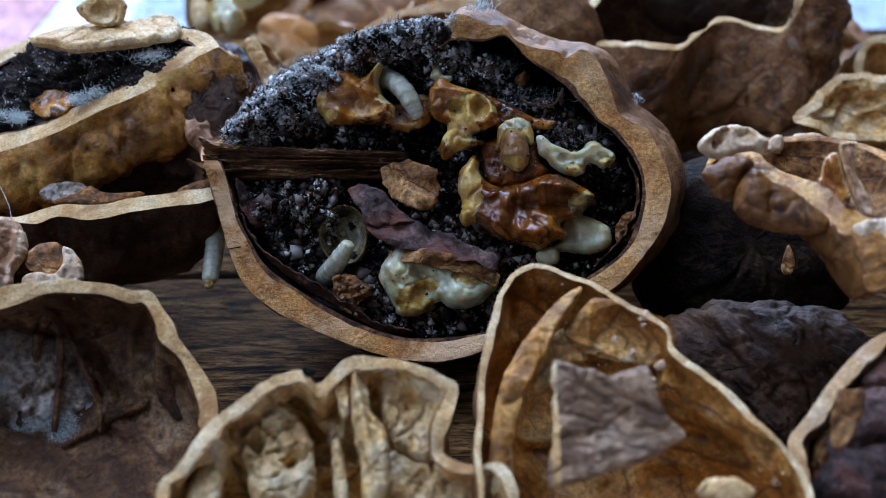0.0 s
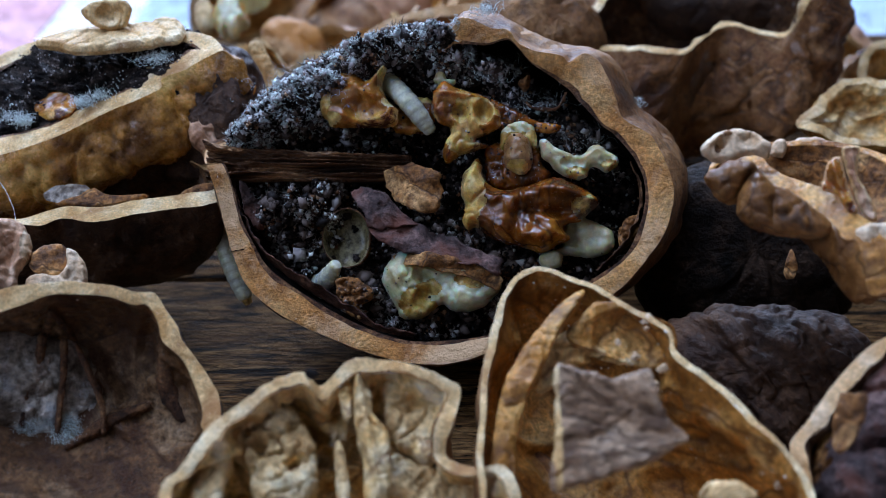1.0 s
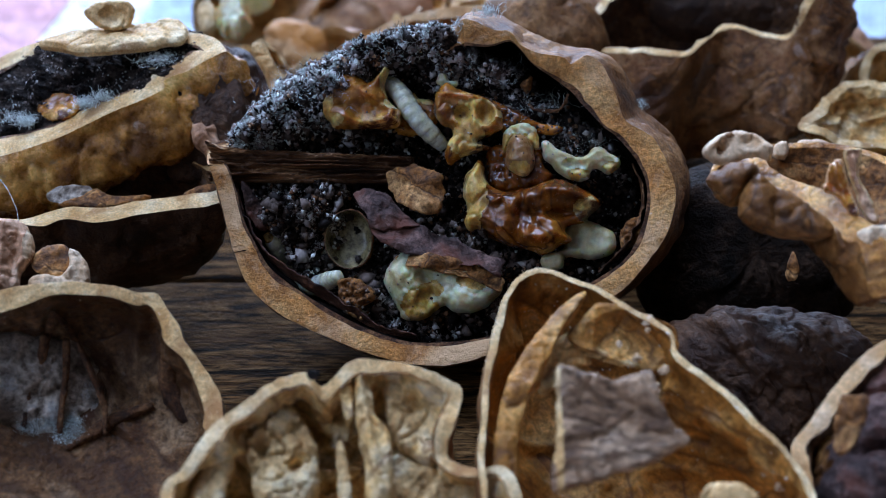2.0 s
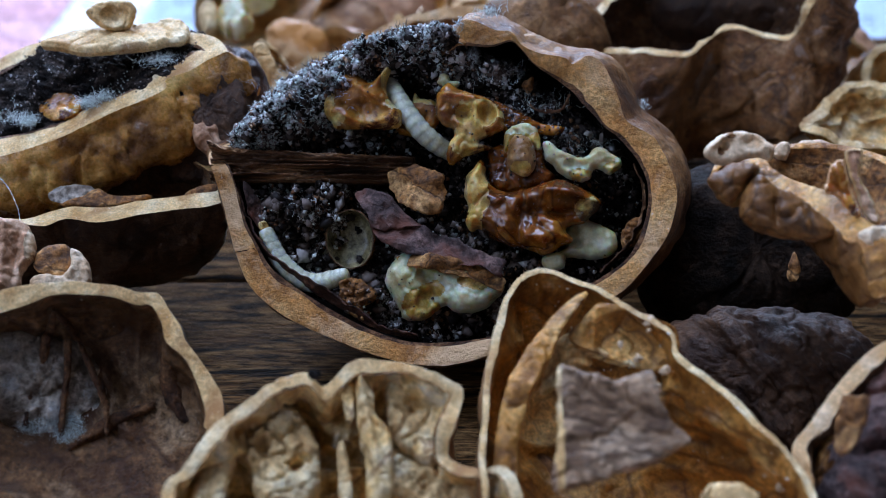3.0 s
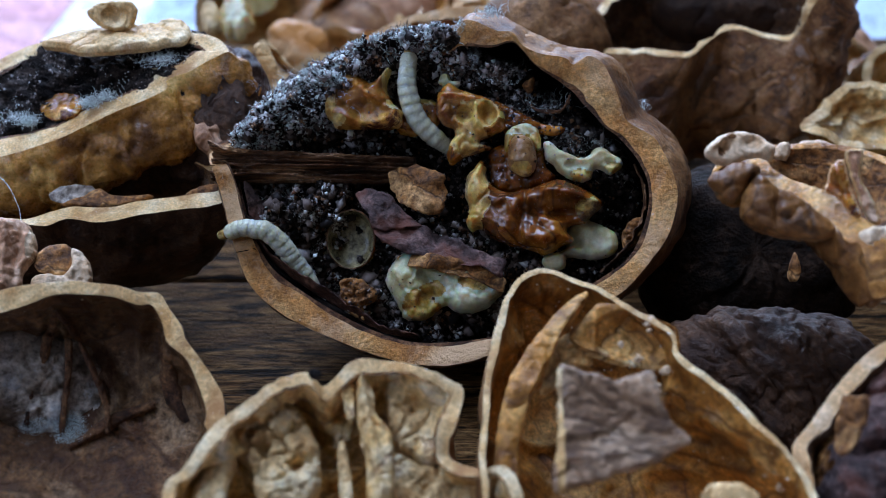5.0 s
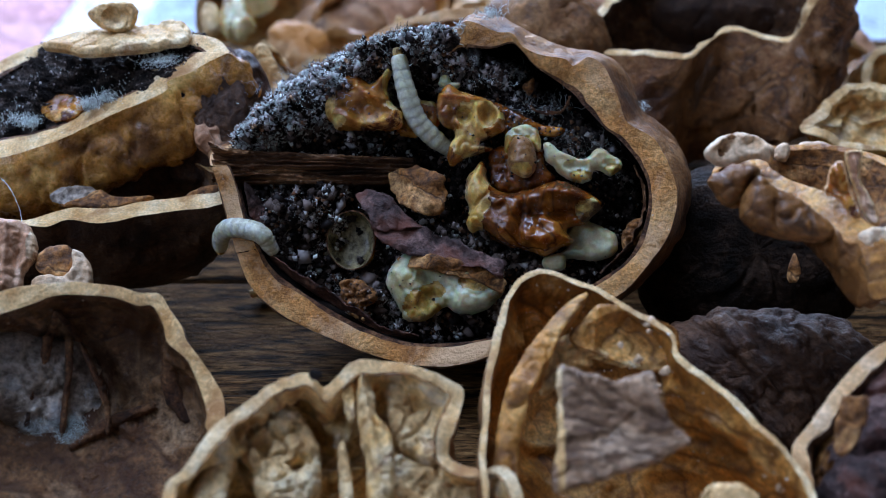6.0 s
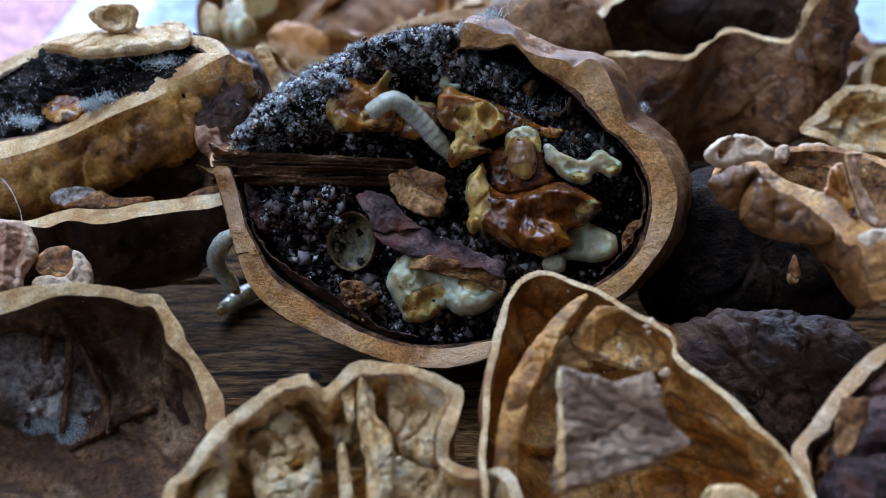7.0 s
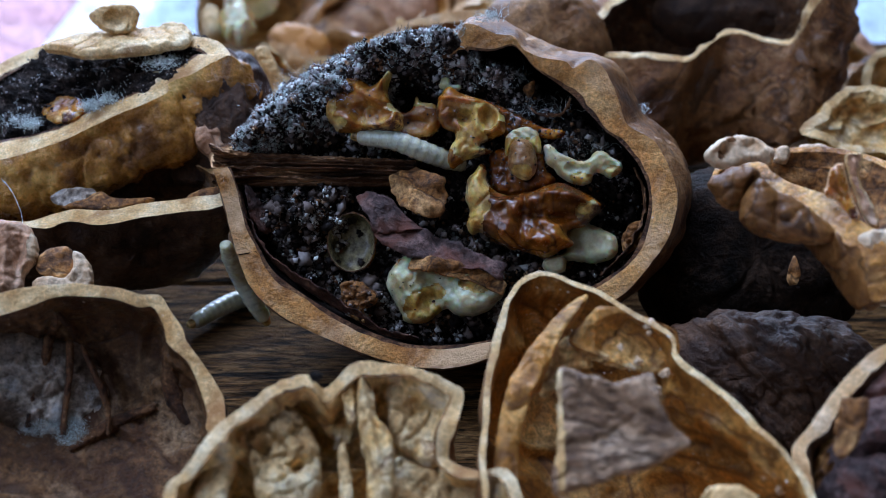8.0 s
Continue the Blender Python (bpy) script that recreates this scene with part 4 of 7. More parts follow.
bowl("walnut_shell", (29.5, -30.8, 14.4), (-0.35, -0.5, 0.8), [(-5.8, -0.3, 0), (-4.2, 1.9, 0), (-2.8, 3.6, 0), (-0.6, 5.8, 0), (1.5, 7.0, 0), (4.1, 6.8, 0), (7.2, 4.3, 0), (7.6, -0.9, 0), (5.4, -5.2, 0), (0.3, -6.9, 0), (-4.8, -5.3, 0)], 9, OUTER, LINING_DARK, EDGE, "walnut half with a tan rim and a wrinkled kernel inside", thick=1.1, seed=21)
bowl("walnut_shell", (26.6, -11.4, 6.1), (0.15, 0.8, -0.56), [(-9.9, -1.9, 0), (-6.5, -4.2, 0), (-1.8, -5.2, 0), (2.9, -5.1, 0), (6.6, -4.2, 0), (9.5, -1.7, 0), (7.3, 1.9, 0), (3.5, 6.1, 0), (-0.6, 6.6, 0), (-6.6, 3.8, 0), (-9.9, -0.5, 0)], 6, OUTER_DARK, LINING_DARK, EDGE, "dark wrinkled walnut shell lying with its outside up", thick=0.9, seed=22, wrinkle=0.5, furrow=(50, 0.55, 0.55), jag=0.7, count=220, rows=60)
# Shell deep in the gap; its outside colour carries the shade of the shells above.
bowl("walnut_shell", (29.4, 6.3, 6.8), (0.1, 0.8, -0.6), [(-8.5, -6.8, 0), (-3.5, -9.0, 0), (1.3, -8.3, 0), (6.6, -5.4, 0), (9.7, -2.1, 0), (9.4, 5.5, 0), (0.3, 8.2, 0), (-7.7, 7.1, 0), (-10.9, 0.4, 0)], 8, OUTER_SHADED, LINING_DARK, EDGE, "dark walnut shell deep between the others, coloured near black for the gap's shade", thick=0.9, seed=23, wrinkle=0.6)
bowl("walnut_shell", (-21.3, 15.9, 17.4), (0.2, 0.8, -0.55), [(-4.8, -1.3, 0), (-2.8, -5.8, 0), (-0.4, -7.0, 0), (2.6, -6.4, 0), (4.7, -1.5, 0), (3.9, 4.7, 0), (-0.2, 7.1, 0), (-4.7, 6.1, 0)], 6, OUTER_DARK, LINING_DARK, EDGE, "grey-brown furrowed walnut shell", thick=0.9, seed=24, wrinkle=0.5, furrow=(80, 0.5, 0.45))
bowl("walnut_shell", (11.4, 38.2, 18.2), (0, 0.8, -0.6), [(-7.1, 0.0, 0), (-5.2, -3.4, 0), (0.0, -4.7, 0), (5.2, -2.3, 0), (7.6, 2.3, 0), (5.1, 6.7, 0), (-3.9, 6.7, 0)], 9, OUTER, LINING, EDGE, "brown walnut shell behind the large walnut", thick=1.0, seed=26)
bowl("walnut_shell", (33.6, 51.4, 17.1), (0, 0.8, -0.6), [(-12.7, 1.5, 0), (-9.8, -3.7, 0), (-0.5, -7.3, 0), (10.1, -5.1, 0), (12.7, 0.7, 0), (8.3, 5.1, 0), (-4.4, 5.8, 0)], 9, OUTER_DARK, LINING_DARK, EDGE, "dark walnut shell at the back of the pile", thick=1.0, seed=27)
bowl("walnut_shell", (43.1, 22.2, 14.3), (-0.2, -0.5, 0.8), [(-4.9, -0.4, 0), (-3.1, 2.6, 0), (0.0, 4.1, 0), (4.1, 4.1, 0), (7.5, 0.7, 0), (5.5, -3.9, 0), (-1.0, -2.7, 0)], 4, OUTER_TAN, LINING_PALE, EDGE_PALE, "pale walnut shell piece at the edge of the pile", thick=1.0, seed=28, jag=0.9, rib=0.8)
bowl("shell_fragment", (51.2, 38.2, 14.1), (-0.3, -0.6, 0.7), [(-2.3, -1.1, 0), (-1.0, 2.0, 0), (1.6, 2.7, 0), (5.6, 0.5, 0), (4.4, -4.3, 0), (-0.5, -4.7, 0)], 5, OUTER, LINING_PALE, EDGE_PALE, "pale shell fragment at the back", "shell fragment", thick=0.9, seed=29, group="shell fragments", count=90, rows=14)
bowl("shell_fragment", (-18.5, 37.2, 16.5), (0.5, -0.6, 0.6), [(-3.1, -0.0, 0), (-1.8, 0.9, 0), (1.5, -1.8, 0), (3.3, -2.4, 0), (0.1, -3.5, 0), (-2.0, -2.2, 0)], 2, EDGE_PALE, LINING, EDGE_PALE, "narrow upright shell splinter", "shell fragment", thick=0.6, seed=30, group="shell fragments", count=70, rows=10)
flake_at("shell_flake", (30.2, -5.3, 12.8), (-0.2, -0.8, 0.5), [(-0.3, 0.6, 0), (0.2, 1.3, 0), (0.5, 0.2, 0), (0.3, -1.0, 0), (-0.2, -1.2, 0), (-0.5, -0.7, 0)], HUSK, "tiny orange brown chip on the dark shell", "shell flake", thick=0.3, seed=6, count=40, rings=5)


def vein(seed, path, wide, high):
    """A dark rib grown on a shell's lining, through a few points of it."""
    m, li = LININGS[seed]
    pts = [min(((m @ mm(*v)) * 1000 for v in li[::2]), key=lambda q: (q - Vector(p)).length) for p in path]
    pts = [0.5 * (q + Vector(p)) for p, q in zip(path, pts)]
    up = (m.to_3x3() @ Vector((0, 0, 1))).normalized()
    line = spread(pts, 18)
    V, Fc = [], []
    for i, p in enumerate(line):
        d = (line[min(i + 1, 17)] - line[max(i - 1, 0)]).normalized()
        side = d.cross(up).normalized()
        nrm = side.cross(d).normalized()
        w = wide * (0.35 + 0.65 * math.sin(math.pi * (i + 1) / 19)) * (1 + 0.4 * rough_at(p, 0.8, 3, seed + i * 0.01))
        for k in range(7):
            a = math.pi * k / 6
            V.append(p + side * w * math.cos(a) + nrm * (high * math.sin(a) - 0.12))
    for i in range(17):
        for k in range(6):
            a = i * 7 + k
            Fc.append((a, a + 1, a + 8, a + 7))
    top = [o for o in bpy.data.objects if o.parent is None and o.name.startswith("walnut_shell") and (o.matrix_world.translation - m.translation).length < 1e-6][0]
    back = m.inverted()
    part("vein", mesh_of("vein", [back @ (v * 0.001) for v in V], Fc), RIND, top, "dark brown vein")


vein(13, [(-29.8, -16.5, 15.3), (-31.8, -15.3, 11.2), (-33.0, -17.3, 9.0), (-33.2, -18.2, 8.3)], 0.5, 0.30)
vein(13, [(-29.8, -16.5, 15.3), (-29.3, -14.5, 11.7), (-29.6, -16.0, 9.1), (-30.0, -18.1, 7.3), (-30.0, -19.9, 5.6)], 0.38, 0.30)
vein(13, [(-29.3, -14.5, 11.7), (-29.0, -14.9, 10.3), (-27.6, -15.8, 8.6), (-26.9, -17.2, 6.9)], 0.28, 0.25)
vein(13, [(-29.4, -20.4, 5.2), (-26.2, -18.3, 6.3), (-23.0, -17.4, 7.4)], 0.6, 0.5)
vein(13, [(-21.5, -16.5, 12.5), (-21.7, -17.6, 9.2), (-19.9, -18.9, 6.8)], 0.8, 0.5)


def mould_film():
    """White-blue mould grown on the lining of the hollow shell."""
    m, li = LININGS[13]
    r = random.Random(61)
    pts, sizes = [], []
    world_pts = [(m @ mm(*v)) * 1000 for v in li]
    for c, rad, n in (((-29.6, -19.0, 6.4), 1.2, 4200), ((-32.0, -19.0, 7.2), 1.2, 3600)):
        near = [p for p in world_pts if (p - Vector(c)).length < rad]
        for k in range(n if near else 0):
            p = r.choice(near)
            pts.append(p + Vector((r.gauss(0, 0.3), r.uniform(-0.75, -0.3), r.gauss(0.3, 0.12))))
            sizes.append(r.uniform(0.012, 0.035))
    solid("mould_film", grain_mesh(pts, sizes, 62), MOULD, Matrix(), "bluish white film of mould in the hollow shell", "mould", kind="stuff")


mould_film()


def back_clutter():
    """Broken pieces heaped at the back of the board."""
    r = random.Random(77)
    looks = [(OUTER, LINING, EDGE_PALE, "brown broken piece of walnut shell in the heap"), (EDGE, LINING_PALE, EDGE_PALE, "pale tan broken piece of walnut shell in the heap"),
             (PINK_SKIN, LINING_PALE, EDGE_PALE, "pinkish brown broken piece of walnut shell in the heap"), (OUTER_SMOOTH, LINING, EDGE, "smooth brown broken piece of walnut shell in the heap")]
    for k in range(52):
        x, y = -44 + 100 * (k % 17) / 16 + r.uniform(-4, 4), (48 if k < 17 else 64 if k < 34 else 78) + r.uniform(-5, 6)
        if x < -31 and y > 56:
            x += 30
        a, q = r.uniform(4, 8.5) + (2.0 if k >= 34 else 0), r.uniform(0.45, 0.9)
        n = Vector((r.uniform(-0.9, 0.9), r.uniform(-0.9, 0.7), r.uniform(-0.7, 1.0))).normalized()
        ou, li, ed, label = r.choice(looks)
        bowl("shell_fragment", (x, y, 4.0 + r.uniform(0, 3.5) + (2.0 if k < 17 else 0)), tuple(n), oval(a, a * q, 0.28, 9, k), a * r.uniform(0.3, 0.6), ou, li, ed, label, "shell fragment",
             thick=r.uniform(0.6, 1.2), seed=200 + k, jag=0.6, wrinkle=0.5, count=64, rows=12, group="shell fragments")


back_clutter()

# ---- what lies in the large walnut ----


def bed(x, y):
    """Height of the black crumbs over the opening's plane, in millimetres."""
    h = -6.6
    for cx, cy, r, a in ((-11, 10.2, 4.6, 6.6), (-15.5, 7.6, 3.0, 6.0), (-5.0, 13.6, 4.2, 7.5), (0.5, 14.0, 3.2, 6.0), (-3.4, 10.6, 2.3, -5.5), (-18.5, 5.4, 2.2, 4.5), (-16.0, -0.8, 3.0, 5.4), (-11.2, 0.2, 2.8, 4.8), (-13.0, -5.0, 2.6, 3.0), (-8, -9.5, 3.5, 3.6),
                         (0, -11.5, 6, 2.6), (4.6, 11.6, 2.0, 3.4), (6.5, 8.6, 2.2, 2.2), (13.5, 5.5, 2.4, 3.2), (6, 1, 6, 1.4), (-1, -6, 4, 1.6), (9, -7.5, 5, 2.4)):
        h += a * math.exp(-((x - cx) ** 2 + (y - cy) ** 2) / (r * r))
    return min(h, 1.6)


def bed_top(x, y):
    clods = abs(rough_at((x, y, 0), 0.55, 4, 40))
    return bed(x, y) + 2.4 * clods - 0.8 + 1.0 * rough_at((x, y, 3), 1.1, 4, 41) + 0.45 * rough_at((x, y, 6), 3.2, 3, 42)


def frass():
    rim = closed_curve([p[3:5] for p in MAIN_AT[2]], 200)
    cell = 0.16
    gx, gy = np.meshgrid(np.arange(-21.5, 20.5, cell), np.arange(-15.0, 16.5, cell))
    xy = np.stack([gx.ravel(), gy.ravel()], 1)
    sd, near = outline_distance(xy, rim)
    nx = gx.shape[1]
    ids, V, Fc = {}, [], []
    for k in np.nonzero(sd > -2.4)[0]:
        x, y = xy[k]
        over = 1.9 * max(0.0, min(1.0, (y - 3.5) / 2.0)) * max(0.0, min(1.0, (3.2 - x) / 1.5))
        if sd[k] < -0.45 - over:
            continue
        fall = max(0.0, 1 - (sd[k] + 0.25 + over) / 1.5)
        ids[int(k)] = len(V)
        V.append((x, y, bed_top(x, y) - 2.8 * fall ** 2))
    for k in ids:
        q = (k, k + 1, k + nx + 1, k + nx)
        if (k + 1) % nx and all(v in ids for v in q):
            Fc.append(tuple(ids[v] for v in q))
    solid("frass_bed", mesh_of("frass_bed", np.array(V) * 0.001, Fc), FRASS, IN_NUT, "black mouldy crumbs filling the opened walnut", "frass", kind="stuff")
    r = random.Random(4)
    high = [p for p in V]
    pts, sizes, brown, bsize, pale, psize, dark, dway, hair, ways, mint, mway = [], [], [], [], [], [], [], [], [], [], [], []
    for k in range(95000):
        x, y, z = high[r.randrange(len(high))]
        h = bed(x, y)
        clump = rough_at((x, y, 9), 0.6, 4, 45)
        if r.random() > 0.03 + 0.97 * min(1, max(0, h + 6.6) / 4) * max(0.06, 0.40 + 1.5 * clump):
            continue
        p = (x + r.uniform(-0.1, 0.1), y + r.uniform(-0.1, 0.1), z + r.uniform(-0.15, 0.30) * (0.6 + max(0, clump)))
        tint = rough_at((x, y, 2), 0.7, 3, 48)
        if tint > 0.14 and r.random() < 0.5:
            brown.append(p)
            bsize.append(r.choice((0.08, 0.12, 0.18, 0.28)) * r.uniform(0.7, 1.2))
        elif rough_at((x, y, 5), 0.7, 4, 46) + (0.30 if y > 4.5 and x < 3.5 else 0.0) > 0.14 and r.random() < 0.75:
            pale.append((p[0], p[1], p[2] + 0.12))
            psize.append(r.choice((0.06, 0.08, 0.12, 0.18, 0.30)) * r.uniform(0.7, 1.3))
        else:
            pts.append(p)
            sizes.append(r.choice((0.06, 0.09, 0.13, 0.2, 0.34) if r.random() < 0.96 else (0.5, 0.7)) * r.uniform(0.7, 1.3))
        back = y > 4.5 and x < 3.5
        crust = rough_at((x, y, 5), 0.7, 4, 46) + (0.16 if back else -0.06)
        way = (r.uniform(-1, 1), r.uniform(-0.6, 1), r.uniform(-0.2, 0.9))
        if r.random() < 0.20:
            dark.append(p)
            dway.append(way)
        if crust > 0.20 and r.random() < 0.75:
            hair.append(p)
            ways.append(way)
        if back and rough_at((x, y, 7), 0.45, 3, 47) > 0.04 and bed(x, y) > -2.6:
            for i in range(2):
                mint.append((p[0], p[1], p[2] + 0.25))
                mway.append(way)
    solid("frass_crumbs", grain_mesh(pts, sizes, 6), CRUMBS, IN_NUT, "loose dark crumbs over the mould", "frass", kind="stuff")
    solid("husk_crumbs", grain_mesh(brown, bsize, 16), BROWN_CRUMBS, IN_NUT, "reddish brown crumbs of husk in the mould", "crumbs", kind="stuff")
    solid("mould_grains", grain_mesh(pale, psize, 26), MOULD_GRAINS, IN_NUT, "grey to mint grains of mould on the crust", "mould", kind="stuff")
    solid("dark_threads", thread_mesh(dark, dway, 1.0, 0.05, 18), DARK_THREAD, IN_NUT, "dark brown frass threads matted in clumps", "frass", kind="stuff")
    solid("mould_threads", thread_mesh(hair, ways, 0.8, 0.038, 8), MOULD_GREY, IN_NUT, "fine grey mould threads on the crumbs", "mould", kind="stuff")
    solid("mould_fluff", thread_mesh(mint, mway, 0.5, 0.05, 28), MOULD, IN_NUT, "mint white fluff of mould along the crust", "mould", kind="stuff")


frass()


def septum():
    """Woody partition: long ragged layers with deep gaps between them."""
    nx, ny = 220, 44
    V, Fc = [], []
    ridges = ((0.10, 0.12, 2.0), (0.30, 0.035, 0.8), (0.47, 0.05, 1.5), (0.60, 0.03, 0.9), (0.80, 0.055, 1.5), (0.93, 0.035, 0.7))
    for side in (0, 1):
        for j in range(ny + 1):
            for i in range(nx + 1):
                x = -20.9 + 18.0 * i / nx
                u = i / nx
                e = j / ny
                y = 4.75 - 3.1 * e * (1 - 0.25 * u) - 0.035 * (x + 21) + 0.16 * rough_at((x, 0, e), 0.25, 4, 61)
                z = -0.9 - 0.14 * (x + 21)
                for at, wide, tall in ridges:
                    off = (e - at + 0.035 * rough_at((x * 0.35, at * 20, 1), 0.5, 3, 62)) / wide
                    gap = max(0.0, 0.75 + 0.9 * rough_at((x * 0.3, at * 31, 4), 0.5, 3, 64))
                    z += tall * math.exp(-abs(off) ** 2.5) * gap * (1 - 0.35 * u)
                z += 0.35 * rough_at((x * 0.5, e * 26, 2), 0.9, 5, 63) + 0.22 * rough_at((x * 2, e * 12, 3), 1.3, 4, 65) - side * 1.6
                if x < -19.6:
                    y += 0.30 * (-19.6 - x) ** 1.3 * (1 - e)
                    z += 0.5 * (-19.6 - x)
                V.append((x, y, z))
    w, n = nx + 1, (nx + 1) * (ny + 1)
    for j in range(ny):
        for i in range(nx):
            a = j * w + i
            Fc.append((a, a + w, a + w + 1, a + 1))
            Fc.append((n + a, n + a + 1, n + a + w + 1, n + a + w))
    loop = [i for i in range(w)] + [j * w + nx for j in range(1, ny + 1)] + [ny * w + i for i in range(nx - 1, -1, -1)] + [j * w for j in range(ny - 1, 0, -1)]
    for a, b in zip(loop, loop[1:] + loop[:1]):
        Fc.append((a, b, b + n, a + n))
    part("septum", mesh_of("septum", np.array(V) * 0.001, Fc), SEPTUM, nut, "dark ridged woody septum").matrix_local = Matrix()


septum()
slab("kernel_piece", (-7.4, 5.9, 23.6), (-0.1, -0.8, 0.59), [(-3.2, -1.0), (-3.1, 0.1), (-2.6, 1.3), (-1.9, 2.1), (-1.0, 2.5), (0.0, 2.2), (1.0, 1.5), (1.8, 2.2), (2.5, 3.0), (2.8, 2.7), (2.5, 1.7), (2.5, 0.7), (2.8, -0.1), (3.3, -0.7), (3.8, -1.2), (3.4, -2.6), (0.6, -2.6), (-1.8, -2.6), (-2.5, -2.1)], 1.6, AMBER, AMBER_FLESH, "amber translucent curled piece of kernel skin", dents=((1.1, -1.1, 2.07, 1.14, 0.7), (0.0, 1.3, 1.04, 0.73, -0.35), (-1.2, -1.5, 1.45, 0.73, -0.25)), folds=((0.0, 0.9, 2.6, -0.9, 0.28, 0.45), (-1.8, 0.0, 0.0, -1.6, 0.35, -0.4), (2.0, 1.8, 2.6, -0.3, 0.25, 0.6)), bare=((2.5, 1.7, 0.36, 1.45), (3.1, -0.6, 0.62, 0.52), (-2.6, -0.2, 0.52, 1.45), (-2.0, -2.0, 0.83, 0.52)), seed=71, edge=1.0, low=1.4)
slab("kernel_piece", (-2.5, 6.4, 21.7), (-0.1, -0.8, 0.59), [(-2.4, 1.4), (-1.1, 0.8), (-0.6, 0.9), (-0.2, 1.6), (0.0, 2.3), (0.6, 1.8), (1.7, 1.5), (2.2, 0.7), (2.1, -0.6), (1.3, -1.5), (0.2, -1.7), (-1.6, -1.3)], 0.8, AMBER, AMBER_FLESH, "thin olive amber wall of kernel with a torn pale lip", dents=((-0.3, -0.4, 1.55, 0.83, 0.5),), bare=((0.3, 1.8, 0.62, 0.62), (1.5, 1.3, 0.73, 0.31)), seed=69, edge=0.5, low=0.8)
slab("kernel_piece", (2.6, 4.2, 22.4), (-0.1, -0.8, 0.59), [(-3.2, 1.9), (-2.9, 2.6), (-2.2, 3.4), (-1.6, 3.2), (-1.1, 2.9), (-0.1, 2.5), (1.3, 2.0), (2.5, 1.2), (2.9, 0.6), (2.9, -0.7), (2.2, -1.2), (1.2, -1.6), (0.7, -2.1), (1.8, -2.5), (0.7, -2.9), (-0.7, -3.3), (-1.8, -4.0), (-2.2, -3.3), (-2.0, -2.0), (-1.5, -1.3), (-1.8, -0.7), (-2.6, -0.3), (-3.2, 0.6)], 1.5, AMBER, AMBER_FLESH, "yellow broken kernel piece with brown skin streaks", dents=((-0.6, 0.3, 0.73, 0.83, 0.75), (1.5, 0.3, 0.88, 1.24, 0.85), (0.7, -3.4, 1.55, 0.62, 0.6)), folds=((-2.8, 2.2, 1.7, 1.7, 0.22, 0.35), (0.4, 1.5, 0.5, -0.6, 0.3, 0.35), (-1.1, 0.8, -1.8, -0.2, 0.3, -0.35), (2.2, 1.0, 2.8, -0.8, 0.3, 0.4)), bare=((-0.2, -1.8, 1.55, 1.66), (0.5, 0.4, 2.07, 1.35)), seed=72, edge=0.8, low=2.0)
slab("kernel_piece", (7.1, 3.3, 21.4), (-0.1, -0.8, 0.59), [(-1.7, -0.5), (-1.3, 0.5), (-0.0, 1.1), (1.1, 0.7), (1.6, -0.3), (1.4, -1.4), (0.5, -0.9), (-0.8, -0.8), (-1.4, -1.5)], 0.9, AMBER_FLESH, FLESH, "pale olive collar of kernel round a nub", bare=((-0.0, 0.5, 2.07, 0.52),), seed=68, edge=0.6, low=1.2)
slab("kernel_piece", (6.9, 1.7, 20.1), (-0.1, -0.8, 0.59), [(-1.2, -0.1), (-1.0, 1.3), (-0.4, 1.9), (0.5, 1.8), (1.1, 1.2), (1.4, -0.3), (1.1, -1.5), (0.3, -1.9), (-0.6, -1.5), (-1.1, -1.0)], 1.5, NUB, AMBER_FLESH, "rounded brown translucent kernel nub", bare=((0.1, -1.3, 0.83, 0.62),), seed=76, edge=1.3, low=1.5, wave=0.12, crease=0.06, step=0.03)
slab("kernel_piece", (7.8, -0.4, 15.9), (-0.1, -0.8, 0.59), [(-5.9, 1.4), (-5.7, 2.9), (-5.2, 3.5), (-4.5, 4.4), (-4.0, 4.1), (-3.9, 2.9), (-3.2, 2.0), (-2.0, 1.6), (-0.5, 1.8), (0.8, 2.1), (2.3, 2.6), (3.5, 2.3), (5.0, 1.5), (6.2, 0.6), (6.1, 0.0), (5.5, -0.6), (4.7, -1.3), (3.6, -1.5), (3.2, -2.0), (3.7, -2.8), (2.7, -3.4), (1.4, -4.1), (-0.0, -3.7), (-2.0, -3.2), (-3.5, -2.5), (-4.6, -1.7), (-5.2, -2.0), (-5.8, -1.2), (-5.5, 0.3)], 2.3, SKIN, AMBER_FLESH, "glossy amber kernel lobe with cream broken ends", dents=((-2.5, 1.4, 1.35, 0.62, 0.7), (3.0, -0.8, 1.76, 0.62, 0.9), (-0.3, -0.9, 1.04, 1.76, 0.35), (-1.3, 0.2, 1.14, 0.93, -0.55), (3.2, 1.3, 2.07, 0.78, -0.6), (1.0, -2.8, 1.76, 0.93, -0.55), (-2.3, -1.9, 1.45, 0.83, -0.4)), folds=((-0.5, 1.6, -1.0, -2.7, 0.35, -0.5), (0.7, 1.6, 5.5, 0.5, 0.4, 0.45), (0.2, -0.4, 3.7, -0.6, 0.3, -0.6), (-3.0, 0.3, -1.8, 1.1, 0.25, 0.4)), bare=((-4.8, 1.3, 1.24, 2.69), (5.2, -0.3, 1.24, 0.93), (-5.1, -1.4, 0.73, 0.83)), seed=73, edge=1.3, low=2.4, wave=0.3, step=0.18)
